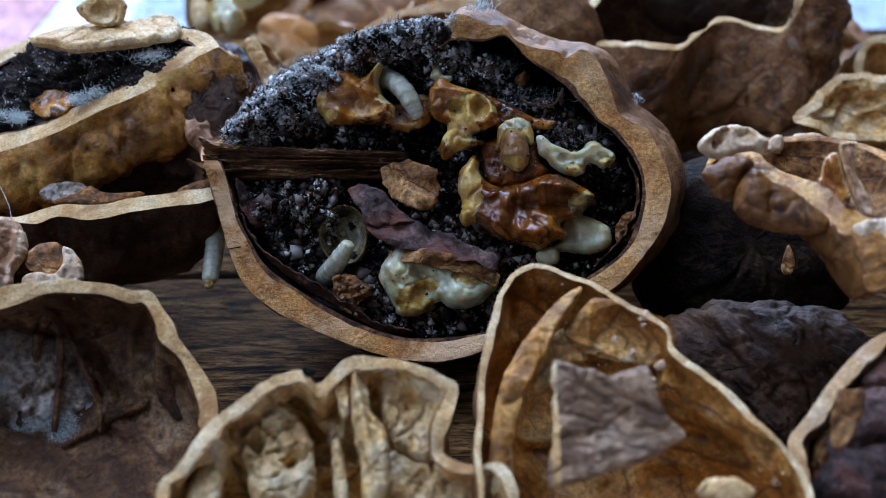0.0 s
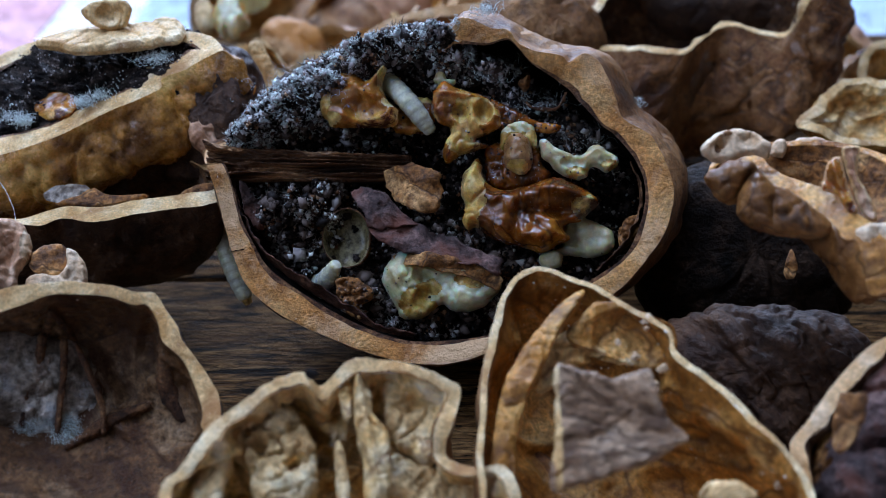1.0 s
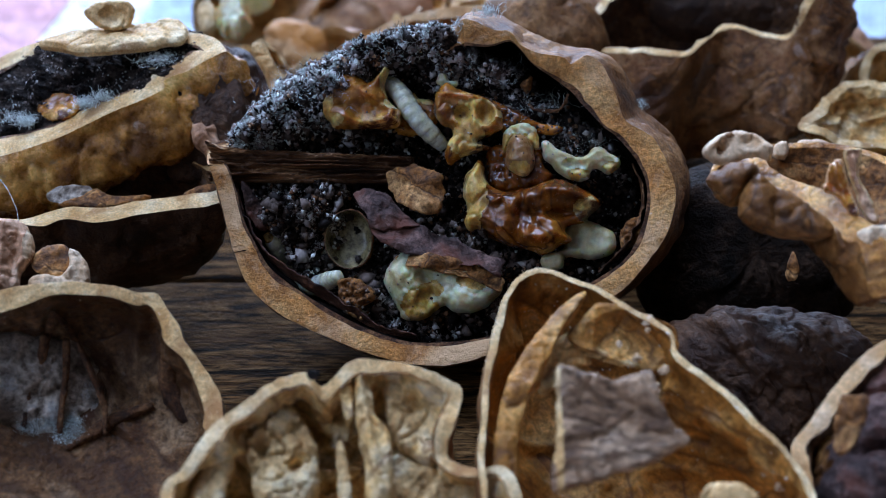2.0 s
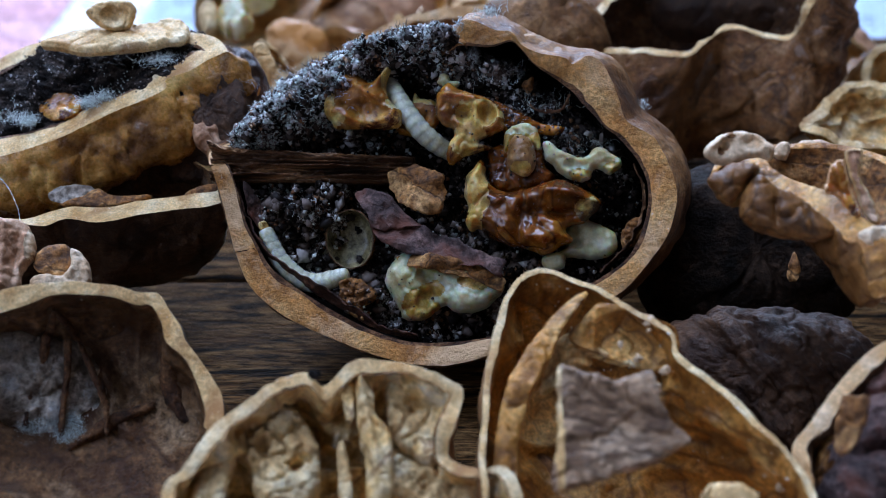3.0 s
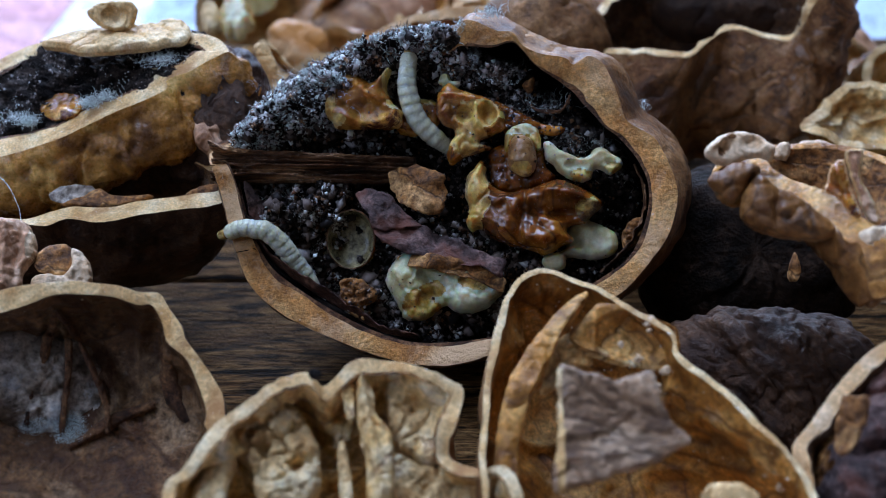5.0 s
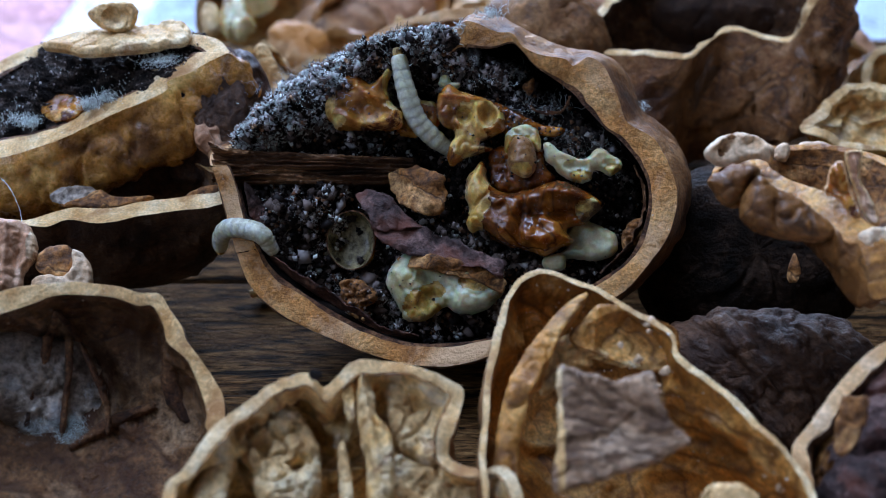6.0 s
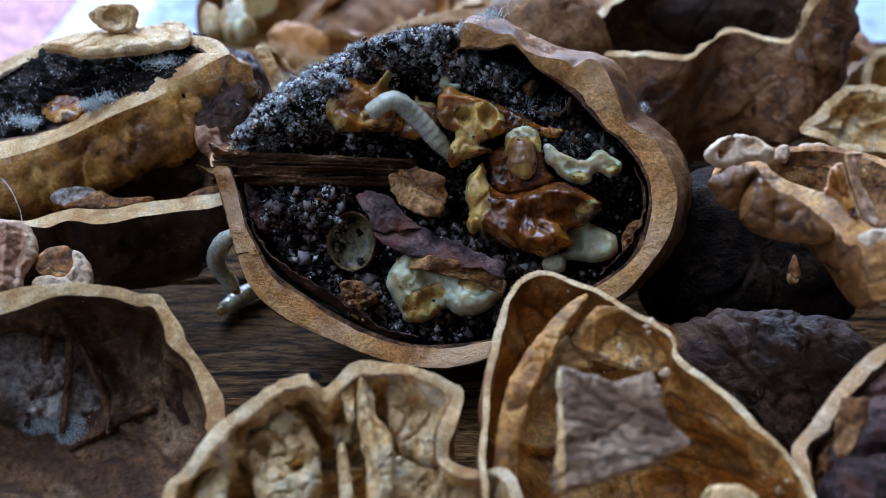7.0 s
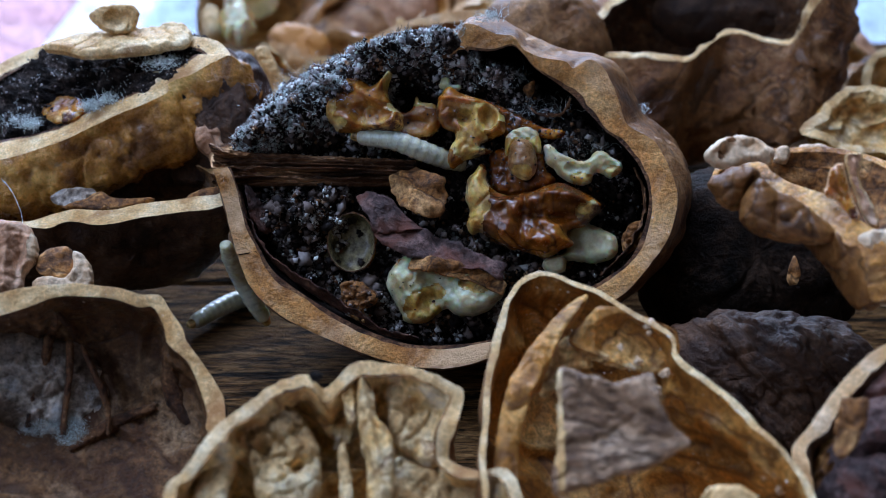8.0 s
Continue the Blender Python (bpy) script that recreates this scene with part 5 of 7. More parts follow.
slab("kernel_piece", (12.9, -0.9, 13.4), (-0.1, -0.8, 0.59), [(-2.1, 0.0), (-1.4, 1.4), (-0.5, 2.3), (0.3, 1.5), (1.1, 1.0), (2.0, 0.6), (2.6, -0.1), (2.5, -1.3), (1.5, -2.0), (-0.0, -2.1), (-1.8, -1.8), (-2.8, -1.6), (-1.9, -0.9)], 1.2, FLESH, AMBER_FLESH, "smooth cream broken piece of kernel", dents=((-1.0, -0.3, 0.83, 1.04, 0.4),), seed=74, edge=0.8, wave=0.2, crease=0.1)
slab("kernel_piece", (10.1, -3.0, 12.0), (-0.1, -0.8, 0.59), [(-1.2, 0.5), (-0.1, 0.9), (0.8, 0.4), (0.6, -0.5), (-0.3, -0.8), (-1.2, -0.4)], 0.7, FLESH, AMBER_FLESH, "small white crumb of kernel under the amber lobe", seed=67, edge=0.4, low=0.8)
slab("kernel_piece", (12.3, 1.7, 19.6), (-0.1, -0.8, 0.59), [(-3.4, 1.6), (-3.0, 1.9), (-2.5, 1.6), (-2.0, 1.1), (-1.1, 0.7), (-0.0, 0.3), (0.7, 0.6), (1.1, 1.1), (1.8, 1.2), (2.7, 0.6), (3.5, -0.0), (3.4, -0.7), (2.5, -1.3), (1.8, -0.9), (1.1, -0.7), (0.8, -1.5), (0.1, -1.9), (-1.0, -1.7), (-1.8, -1.2), (-2.5, -0.4), (-3.2, 0.3)], 1.1, FLESH, AMBER_FLESH, "pale cream crescent of kernel", dents=((-0.5, -0.5, 1.14, 0.62, 0.45), (2.5, -0.3, 0.73, 0.47, 0.3)), folds=((-2.7, 1.4, 0.5, 0.2, 0.4, 0.35),), bare=((-0.0, -1.3, 1.04, 0.41), (2.7, -0.7, 0.73, 0.41)), seed=75, edge=0.6, wave=0.18, crease=0.1, low=1.4)
slab("kernel_piece", (-0.0, -3.6, 9.7), (-0.1, -0.8, 0.59), [(-5.1, 0.7), (-4.8, 1.8), (-4.1, 2.7), (-3.3, 3.2), (-2.0, 3.0), (-1.3, 2.5), (-0.5, 1.9), (0.8, 2.1), (1.8, 2.0), (3.3, 1.7), (4.3, 1.3), (5.3, 0.7), (5.5, -0.1), (4.7, -1.1), (3.9, -1.8), (3.0, -2.2), (1.8, -2.3), (1.0, -2.1), (0.3, -1.6), (-0.5, -2.1), (-1.5, -2.8), (-2.5, -2.9), (-3.5, -2.7), (-4.0, -1.7), (-4.6, -0.5)], 1.7, FLESH, AMBER_FLESH, "cream broken kernel with brown patches under the papery skin", dents=((-1.0, -1.2, 1.14, 1.35, 0.9), (-1.3, 0.8, 0.93, 0.83, 0.5), (-3.7, -2.2, 1.04, 0.93, 0.4), (-2.9, 0.8, 1.35, 1.24, -0.35), (2.3, -0.8, 1.24, 0.93, -0.4)), folds=((-2.0, 2.3, -0.7, -0.2, 0.35, -0.4), (0.8, 1.3, 3.8, -0.3, 0.35, -0.3), (-4.3, 1.8, -2.5, -1.2, 0.3, 0.3)), bare=((-1.8, -1.7, 1.55, 1.24), (-0.7, -0.2, 1.14, 0.62), (3.3, 0.5, 1.55, 0.73)), seed=77, edge=0.9, wave=0.3, crease=0.18, fine=0.08)
slab("kernel_piece", (4.9, 5.3, 22.2), (-0.1, -0.8, 0.59), [(-1.8, 2.0), (-0.5, 1.7), (1.0, 1.0), (2.5, 0.2), (4.0, -0.6), (6.0, -1.0), (5.5, -1.7), (3.8, -1.6), (2.2, -1.1), (0.9, -1.6), (-0.0, -0.5)], 0.9, SKIN, AMBER_FLESH, "dark brown skinned kernel between the pale pieces", seed=93, edge=0.6)
slab("kernel_piece", (6.1, 2.0, 17.2), (-0.1, -0.8, 0.59), [(-1.8, 3.2), (0.0, 3.6), (2.6, 3.5), (3.2, 1.6), (4.1, 0.5), (2.8, -0.4), (-0.3, -0.8), (-1.7, -0.1), (-2.0, 1.7)], 1.2, SKIN, AMBER_FLESH, "dark brown folded kernel skin behind the nub", seed=66, edge=0.7, crease=0.4)
slab("kernel_piece", (1.4, 9.5, 25.8), (-0.1, -0.8, 0.59), [(-0.8, 0.0), (-0.5, 0.8), (0.3, 0.9), (0.9, 0.3), (0.8, -0.5), (0.2, -1.0), (-0.5, -0.7)], 0.9, FLESH, FLESH, "grey rounded bit of kernel in the dark cavity", seed=65, edge=0.7, crease=0.05)
slab("kernel_piece", (0.6, 7.2, 25.0), (-0.1, -0.8, 0.59), [(-1.0, -0.1), (-0.6, 0.6), (-0.1, 0.5), (0.2, -0.0), (0.9, -0.1), (0.8, -0.7), (-0.1, -0.7), (-0.7, -0.5)], 0.5, FLESH, FLESH, "mint white splinter of kernel in the mould", seed=64, edge=0.3, low=0.5)
slab("husk_clump", (-7.7, -4.0, 9.4), (-0.1, -0.8, 0.59), [(-1.5, 1.1), (-0.7, 1.4), (0.4, 1.3), (1.2, 0.6), (1.9, 0.1), (1.7, -0.8), (0.7, -1.3), (1.0, -2.4), (-0.3, -2.0), (-1.2, -0.8)], 0.9, HUSK, HUSK, "crumbly reddish brown clump of husk", seed=79, edge=0.5, wave=0.7, freq=0.9, fine=0.35, crease=0.5, group='husk flakes', category='husk')
slab("husk_clump", (8.0, 7.9, 24.1), (-0.1, -0.8, 0.59), [(-0.7, 0.2), (-0.3, 0.7), (0.3, 0.8), (0.3, 0.0), (-0.1, -0.5), (-0.6, -0.3)], 0.7, HUSK, HUSK, "small tan crumb of husk in the cavity", seed=63, edge=0.3, wave=0.4, freq=1.2, fine=0.3, group='husk flakes', category='husk')
slab("husk_clump", (16.6, -1.8, 14.5), (-0.1, -0.8, 0.59), [(-0.9, -0.8), (-0.5, 0.5), (0.4, 1.2), (1.0, 1.0), (1.0, -0.3), (0.3, -1.3), (-0.5, -1.8)], 0.8, HUSK, RIND, "torn brown husk crumbs along the rim", seed=62, edge=0.3, wave=0.8, freq=1.1, fine=0.4, crease=0.5, group='husk flakes', category='husk')
slab("kernel_hollow", (-10.2, 2.6, 11.1), (-0.1, -0.8, 0.59), [(-2.1, -0.5), (-2.0, 1.4), (-0.8, 2.4), (0.5, 2.8), (1.0, 0.5), (0.5, -1.6), (-0.8, -1.8)], 0.5, CUP, CUP, "grey olive patch of kernel beside the hollow", seed=61, edge=0.5)
part("inner_husk", ribbon_mesh([(-18.9, 1.7, -1.6), (-18.2, -1.2, -1.7), (-16.9, -4.0, -1.5), (-15.2, -5.8, -1.5), (-12.3, -7.9, -1.4), (-9.1, -9.8, -1.4), (-5.5, -11.8, -1.3), (-2.4, -12.5, -1.3)], (0.30, 0.30, 1.0), 1.7, 0.22, 131), HUSK_RED, nut, "dark reddish inner skin loosened from the rim").matrix_local = Matrix()
part("inner_husk", ribbon_mesh([(13.7, -6.8, -2.0), (15.8, -5.1, -2.0), (17.2, -2.5, -2.2), (17.6, 0.4, -2.2), (16.9, 2.8, -2.2)], (-0.1, 0.0, 1.0), 1.5, 0.16, 132), RIND, nut, "dark torn inner skin along the rim").matrix_local = Matrix()
part("crack", ribbon_mesh([(-18.5, -4.9, 0.2), (-17.8, -4.8, 0.2), (-17.2, -4.7, 0.1), (-16.8, -4.6, 0.1), (-16.5, -4.9, 0.0)], (0.05, 0.9, 0.1), 0.10, 0.05, 133, n=24, m=3, ruffle=0.02), BLACK_LINING, nut, "thin crack across the rim").matrix_local = Matrix()
part("torn_fibre", ribbon_mesh([(11.2, 9.0, -1.2), (11.0, 8.3, -1.4), (10.4, 7.7, -1.6), (9.2, 7.6, -1.8), (8.2, 7.9, -1.8), (7.7, 8.4, -1.8)], (0.1, 0.3, 0.9), 0.28, 0.14, 134, n=40, m=5), RIND, nut, "torn shell fibre hanging from the rim").matrix_local = Matrix()
part("torn_rim", ribbon_mesh([(-1.8, 13.8, -1.5), (-0.9, 14.0, -1.2), (0.2, 14.0, -1.0), (1.3, 14.2, -0.9), (2.3, 14.4, -0.6)], (-0.1, -0.75, 0.35), 0.85, 0.3, 135, n=50, m=5), EDGE_OCHRE, nut, "thin tan torn strip of the rim").matrix_local = Matrix()
bowl("kernel_cup", (-8.3, 0.3, 12.4), (-0.1, -0.8, 0.59), [(-2.2, -0.5, 0), (-2.1, 1.1, 0), (-1.4, 2.2, 0), (0.1, 2.8, 0), (1.4, 2.2, 0), (2.1, 0.8, 0), (2.0, -1.0, 0), (1.2, -2.3, 0), (-0.4, -2.6, 0), (-1.6, -1.8, 0)], 2.4, SKIN, CUP, RIND, "dull olive hollow of kernel among crumbs", "walnut kernel", thick=0.10, sharp=0.4, seed=78, jag=0.08, rib=0.12, wrinkle=0.1, count=90, rows=18, group="kernel pieces")
flake_at("husk_flake", (-2.4, 0.5, 17.7), (-0.15, -0.7, 0.65), [(-2.9, 1.4, 0), (-2.1, 2.1, 0), (0.2, 2.1, 0), (1.8, 1.5, 0), (2.7, -0.1, 0), (2.3, -2.1, 0), (0.5, -2.4, 0), (-1.0, -1.6, 0), (-2.3, -0.3, 0)], HUSK, "amber brown papery flake of inner skin", "husk flake", seed=81, bend=(-0.06, -0.03), curl=0.6, jag=0.3, group="husk flakes")
flake_at("husk_flake", (-4.9, -0.7, 16.0), (-0.1, -0.6, 0.75), [(-2.9, 1.6, 0), (-1.8, 2.2, 0), (0.2, 1.2, 0), (1.8, -0.2, 0), (2.9, -1.4, 0), (0.8, -1.7, 0), (-1.0, -1.9, 0), (-2.0, -0.2, 0)], HUSK_GREY, "purple-grey papery flake of inner skin", "husk flake", seed=82, bend=(-0.03, -0.05), curl=0.6, jag=0.3, group="husk flakes")
flake_at("husk_flake", (-0.4, -3.2, 13.7), (-0.1, -0.55, 0.8), [(-5.6, 1.7, 0), (-3.8, 2.4, 0), (-1.3, 2.1, 0), (1.2, 0.9, 0), (3.7, -0.6, 0), (5.8, -1.5, 0), (5.4, -3.0, 0), (3.7, -2.1, 0), (1.7, -1.7, 0), (-0.2, -1.1, 0), (-2.7, -0.4, 0), (-4.7, 0.5, 0)], HUSK_GREY, "reddish grey torn flake over the cream kernel", "husk flake", seed=83, bend=(-0.01, -0.06), curl=0.6, jag=0.3, group="husk flakes")
flake_at("husk_flake", (0.8, -4.5, 12.3), (-0.1, -0.6, 0.75), [(-4.7, 1.5, 0), (-2.5, 1.4, 0), (0.0, 0.8, 0), (2.5, 0.1, 0), (4.4, -1.0, 0), (4.2, -2.1, 0), (2.5, -1.2, 0), (0.5, -0.6, 0), (-2.0, -0.1, 0), (-4.2, 0.5, 0)], HUSK, "tan torn edge of papery skin", "husk flake", seed=84, bend=(-0.01, -0.06), curl=0.6, jag=0.3, group="husk flakes")
flake_at("husk_flake", (-16.7, 1.6, 15.4), (0.5, -0.8, 0.4), [(-1.2, 1.8, 0), (0.0, 0.8, 0), (1.1, -1.0, 0), (0.7, -2.3, 0), (-0.4, -1.6, 0), (-1.0, 0.0, 0)], HUSK_GREY, "thin husk strip loosened along the rim", "husk flake", seed=85, curl=0.3, jag=0.3, group="husk flakes")

slab("lobe", (25.6, -16.0, 23.7), (-0.15, -0.85, 0.5), [(-3.5, 0.5), (-3.1, 1.8), (-2.0, 3.0), (-0.7, 2.0), (0.5, 1.5), (1.9, 0.5), (3.1, -0.5), (3.5, -1.1), (3.2, -1.7), (1.9, -2.0), (-0.2, -1.8), (-2.0, -1.3), (-3.1, -0.6)], 1.6, OUTER_SMOOTH, OUTER_SMOOTH, "", folds=((-0.8, 1.5, -1.0, -1.4, 0.18, -0.25), (-2.6, 0.3, -0.6, -0.6, 0.15, -0.2), (1.1, 0.7, 1.9, -1.6, 0.2, -0.2)), seed=171, edge=1.8, low=1.5, wave=0.25, freq=0.25, crease=0.35, fine=0.05, parent=folded, called=("bulge", "bulge"))
slab("lobe", (21.8, -13.4, 25.2), (-0.15, -0.85, 0.5), [(-1.7, -0.2), (-1.5, 0.6), (-0.8, 0.9), (0.2, 1.4), (1.7, 1.2), (2.1, 0.6), (1.1, -0.4), (0.5, -1.3), (-0.2, -1.8), (-1.1, -1.2)], 1.3, OUTER_SMOOTH, OUTER_SMOOTH, "", folds=((-0.2, 1.1, 0.0, -1.0, 0.12, 0.2),), seed=172, edge=1.3, low=1.5, wave=0.25, freq=0.25, crease=0.35, fine=0.05, parent=folded, called=("bulge", "bulge"))
slab("lobe", (29.8, -18.8, 21.7), (-0.15, -0.85, 0.5), [(-1.1, 2.2), (-0.2, 1.5), (0.5, 1.1), (1.0, -0.5), (1.7, -2.8), (-0.0, -1.9), (-0.9, -0.5), (-1.2, 1.0)], 0.8, OUTER_SMOOTH, OUTER_SMOOTH, "", seed=173, edge=0.9, low=1.5, wave=0.25, freq=0.25, crease=0.35, fine=0.05, parent=folded, called=("bulge", "bulge"))

# pieces in and beside the neighbours
lump("frass_crumb", (-8.7, -28.2, 18.0), (0, -0.7, 0.7), [(-0.4, -0.0, 0), (-0.2, 0.3, 0), (0.3, 0.3, 0), (0.5, -0.1, 0), (0.2, -0.3, 0), (-0.3, -0.3, 0)], 0.35, FRASS, FRASS, "small black crumb on the notched rim", seed=111, fold=0.12, folds=0.9, low=0.5, count=40, rings=8, group="loose crumbs", category="crumb")
lump("kernel_crumb", (18.8, -34.1, 12.8), (0, -0.7, 0.7), [(-1.9, -0.5, 0), (-1.3, 0.4, 0), (0.0, 0.7, 0), (1.3, 0.4, 0), (2.0, -0.5, 0), (0.3, -1.2, 0)], 0.6, EDGE_PALE, EDGE_PALE, "pale crumb of kernel in the pointed shell", seed=112, fold=0.3, count=60, rings=14, group="loose crumbs", category="crumb")
lump("shell_fragment", (22.6, 10.9, 14.8), (-0.2, -0.7, 0.6), [(-0.7, -0.4, 0), (-0.4, 0.6, 0), (0.3, 0.7, 0), (0.8, -0.2, 0), (0.4, -1.0, 0), (-0.3, -1.0, 0)], 0.4, PALE_SKIN, PALE_SKIN, "small pale chip beside the walnut", seed=114, fold=0.2, count=40, rings=8, group="shell fragments", category="shell fragment")
lump("kernel_piece", (30.7, -29.7, 12.5), (-0.35, -0.5, 0.8), [(-5.3, -0.8, 0), (-3.5, 2.7, 0), (-1.3, 4.7, 0), (2.1, 6.0, 0), (5.4, 3.4, 0), (5.0, -2.5, 0), (0.2, -5.1, 0), (-4.8, -4.5, 0)], 2.6, HUSK_GREY, HUSK, "wrinkled dusty brown kernel in its half shell", bare=((140, 200, 0.72),), seed=91, fold=0.9, folds=0.22, count=150, rings=40)
flake_at("husk_flake", (26.4, -32.7, 17.3), (-0.6, -0.6, 0.5), [(-0.7, 0.9, 0), (-0.1, 1.9, 0), (1.2, 1.5, 0), (0.7, -0.4, 0), (-0.1, -1.9, 0), (-1.0, -1.5, 0)], HUSK, "upright torn strip of husk on the wrinkled kernel", "husk flake", thick=0.4, curl=0.4, seed=92, group="husk flakes")
kernel("kernel_piece", facing((-27.0, 70.0, 12.5), (0, -0.5, 0.8)), (3.4, 2.6, 2.6), 92, [((0, -1, 0.3), 1.2)], FLESH, FLESH, "pale cream kernel piece at the back")


slab("shell_fragment", (-30.8, 15.5, 26.1), (0.0, -0.06, 1.0), [(-7.3, -1.3), (-5.8, 0.1), (-4.0, 1.4), (-1.4, 2.0), (1.8, 2.8), (4.6, 4.2), (6.4, 1.7), (6.2, -0.5), (4.7, -1.0), (3.3, -1.9), (-0.3, -2.8), (-2.9, -3.1), (-5.2, -2.1)], 0.35, EDGE_PALE, EDGE_PALE, "pale flat shell chip lying on the mould", seed=16, edge=0.4, low=0.8, dip=0.2, wave=0.2, group='shell fragments', category='shell fragment')
slab("shell_fragment", (-31.6, 17.1, 27.8), (0.1, -0.75, 0.6), [(-2.5, 0.2), (-1.5, 1.0), (-0.0, 1.4), (1.4, 1.3), (2.2, 0.6), (2.0, -0.7), (1.2, -1.5), (-0.7, -1.5), (-2.0, -0.7)], 0.6, EDGE_PALE, EDGE, "small pale curled shell chip", dents=((0.0, -0.4, 1.2, 1.08, 0.7),), seed=17, edge=0.5, low=0.6, group='shell fragments', category='shell fragment')
slab("shell_fragment", (-18.1, 25.3, 18.8), (0.3, -0.75, 0.55), [(-1.9, 2.5), (-0.8, 3.0), (0.2, 1.5), (1.4, -0.9), (1.8, -2.5), (0.7, -3.1), (-0.4, -1.2), (-1.4, 0.8)], 0.7, EDGE_PALE, EDGE_PALE, "narrow tan splinter of shell standing in the heap", seed=142, edge=0.6, low=0.8, group='shell fragments', category='shell fragment')
slab("shell_fragment", (-18.8, 20.9, 16.6), (0.3, -0.75, 0.55), [(-0.8, 1.4), (0.1, 2.1), (1.1, 0.7), (0.9, -1.1), (-0.1, -2.4), (-0.9, -0.9)], 0.7, EDGE, EDGE_PALE, "small tan piece of shell in the heap", seed=143, edge=0.6, low=0.8, group='shell fragments', category='shell fragment')
slab("kernel_piece", (-27.1, 58.8, 12.8), (0.0, -0.35, 0.94), [(-1.7, -1.2), (-1.8, 1.3), (-0.9, 3.2), (0.6, 3.1), (1.7, 1.1), (1.6, -1.2), (0.8, -3.0), (-0.7, -3.2)], 1.6, FLESH, FLESH, "mint white kernel piece at the back", seed=144, edge=0.7, wave=0.9, jag=0.9, low=1.6)
slab("kernel_piece", (-30.7, 59.0, 12.9), (0.0, -0.35, 0.94), [(-1.5, 0.5), (-1.0, 2.5), (0.3, 2.5), (1.3, -0.1), (1.1, -2.6), (-0.3, -3.0)], 1.4, CREAM, FLESH, "pale cream kernel piece at the back", seed=145, edge=1.4, low=1.6)
slab("husk_flake", (-34.4, 5.3, 14.6), (0.0, -0.55, 0.83), [(-2.3, -0.3), (-1.5, 0.6), (0.3, 0.9), (1.8, 0.6), (2.1, -0.2), (1.0, -0.9), (-1.0, -1.1)], 0.3, PARCHMENT, PARCHMENT, "grey papery flake on the shallow shell", seed=146, edge=0.4, low=0.3, group='husk flakes', category='husk flake')
slab("husk_flake", (-30.7, 4.0, 14.6), (0.0, -0.5, 0.86), [(-4.5, -0.6), (-2.5, 0.4), (-1.3, 1.2), (0.4, 0.4), (2.2, 0.4), (4.0, 0.4), (3.3, -0.3), (0.5, -0.9), (-2.3, -0.9)], 0.35, HUSK, HUSK, "orange brown torn husk on the shallow shell", seed=147, edge=0.4, low=0.3, wave=0.4, group='husk flakes', category='husk flake')
slab("husk_flake", (-22.1, 5.8, 14.1), (0.1, -0.6, 0.8), [(-2.0, -0.0), (-0.5, 0.9), (1.3, 1.3), (1.5, 0.3), (0.5, -1.4), (-1.1, -1.3)], 0.4, HUSK, EDGE, "brown husk beside the walnut tip", seed=148, edge=0.5, low=0.4, group='husk flakes', category='husk flake')
slab("shell_fragment", (-36.2, -6.6, 14.9), (0.15, -0.6, 0.78), [(-2.8, 2.6), (-0.8, 3.1), (0.7, 2.8), (1.6, 1.4), (1.8, -0.2), (1.0, -1.6), (0.7, -3.5), (-1.9, -4.2)], 1.2, PINK_SKIN, PALE_SKIN, "pinkish brown curled shell fragment", bare=((1.4, 0.9, 0.38, 1.7),), folds=((-0.8, 2.8, -0.4, -3.3, 0.4, 0.5), (0.4, 2.4, 0.4, -2.8, 0.3, -0.5)), seed=149, edge=1.0, low=1.2, group='shell fragments', category='shell fragment')
slab("shell_fragment", (-31.7, -7.4, 13.4), (0.15, -0.6, 0.78), [(-2.8, -0.6), (-1.6, -0.1), (-0.5, -0.2), (0.2, 0.7), (-0.0, 2.1), (0.8, 2.1), (1.5, 1.2), (2.0, 0.3), (1.9, -1.0), (0.1, -1.9), (-2.4, -2.0)], 0.9, PALE_SKIN, EDGE_PALE, "whitish broken shell fragment with a raised corner", folds=((0.1, 1.9, 0.5, 0.1, 0.3, 0.4),), seed=150, edge=0.5, low=1.0, group='shell fragments', category='shell fragment')
slab("shell_fragment", (22.9, -10.2, 26.4), (-0.15, -0.75, 0.62), [(-2.7, -0.0), (-2.0, 0.7), (-1.1, 1.2), (-0.2, 1.4), (1.1, 1.2), (2.0, 0.6), (2.6, -0.0), (2.4, -1.1), (1.3, -0.8), (0.0, -1.1), (-1.5, -1.3), (-2.5, -0.7)], 0.7, PALE_SKIN, HUSK, "pale pinkish ear-shaped shell fragment on the folded shell", dents=((-1.1, 0.2, 0.39, 0.58, 1.0), (1.0, 0.3, 1.05, 0.72, 0.4)), bare=((-0.6, 0.9, 0.44, 0.22), (-1.4, -0.3, 0.22, 0.36)), folds=((-2.0, 0.1, -0.7, 1.0, 0.25, 0.5), (1.6, 0.8, 2.3, -0.6, 0.25, 0.4)), seed=113, edge=0.7, low=0.7, wave=0.3, group='shell fragments', category='shell fragment')
slab("shell_fragment", (29.5, -7.7, 25.3), (-0.15, -0.75, 0.62), [(-1.6, -0.0), (-0.7, 0.6), (0.7, 0.6), (1.5, 0.0), (1.2, -0.8), (-0.9, -0.7)], 0.5, PALE_SKIN, PALE_SKIN, "whitish shell chip behind the folded shell", seed=115, edge=0.6, low=0.6, group='shell fragments', category='shell fragment')
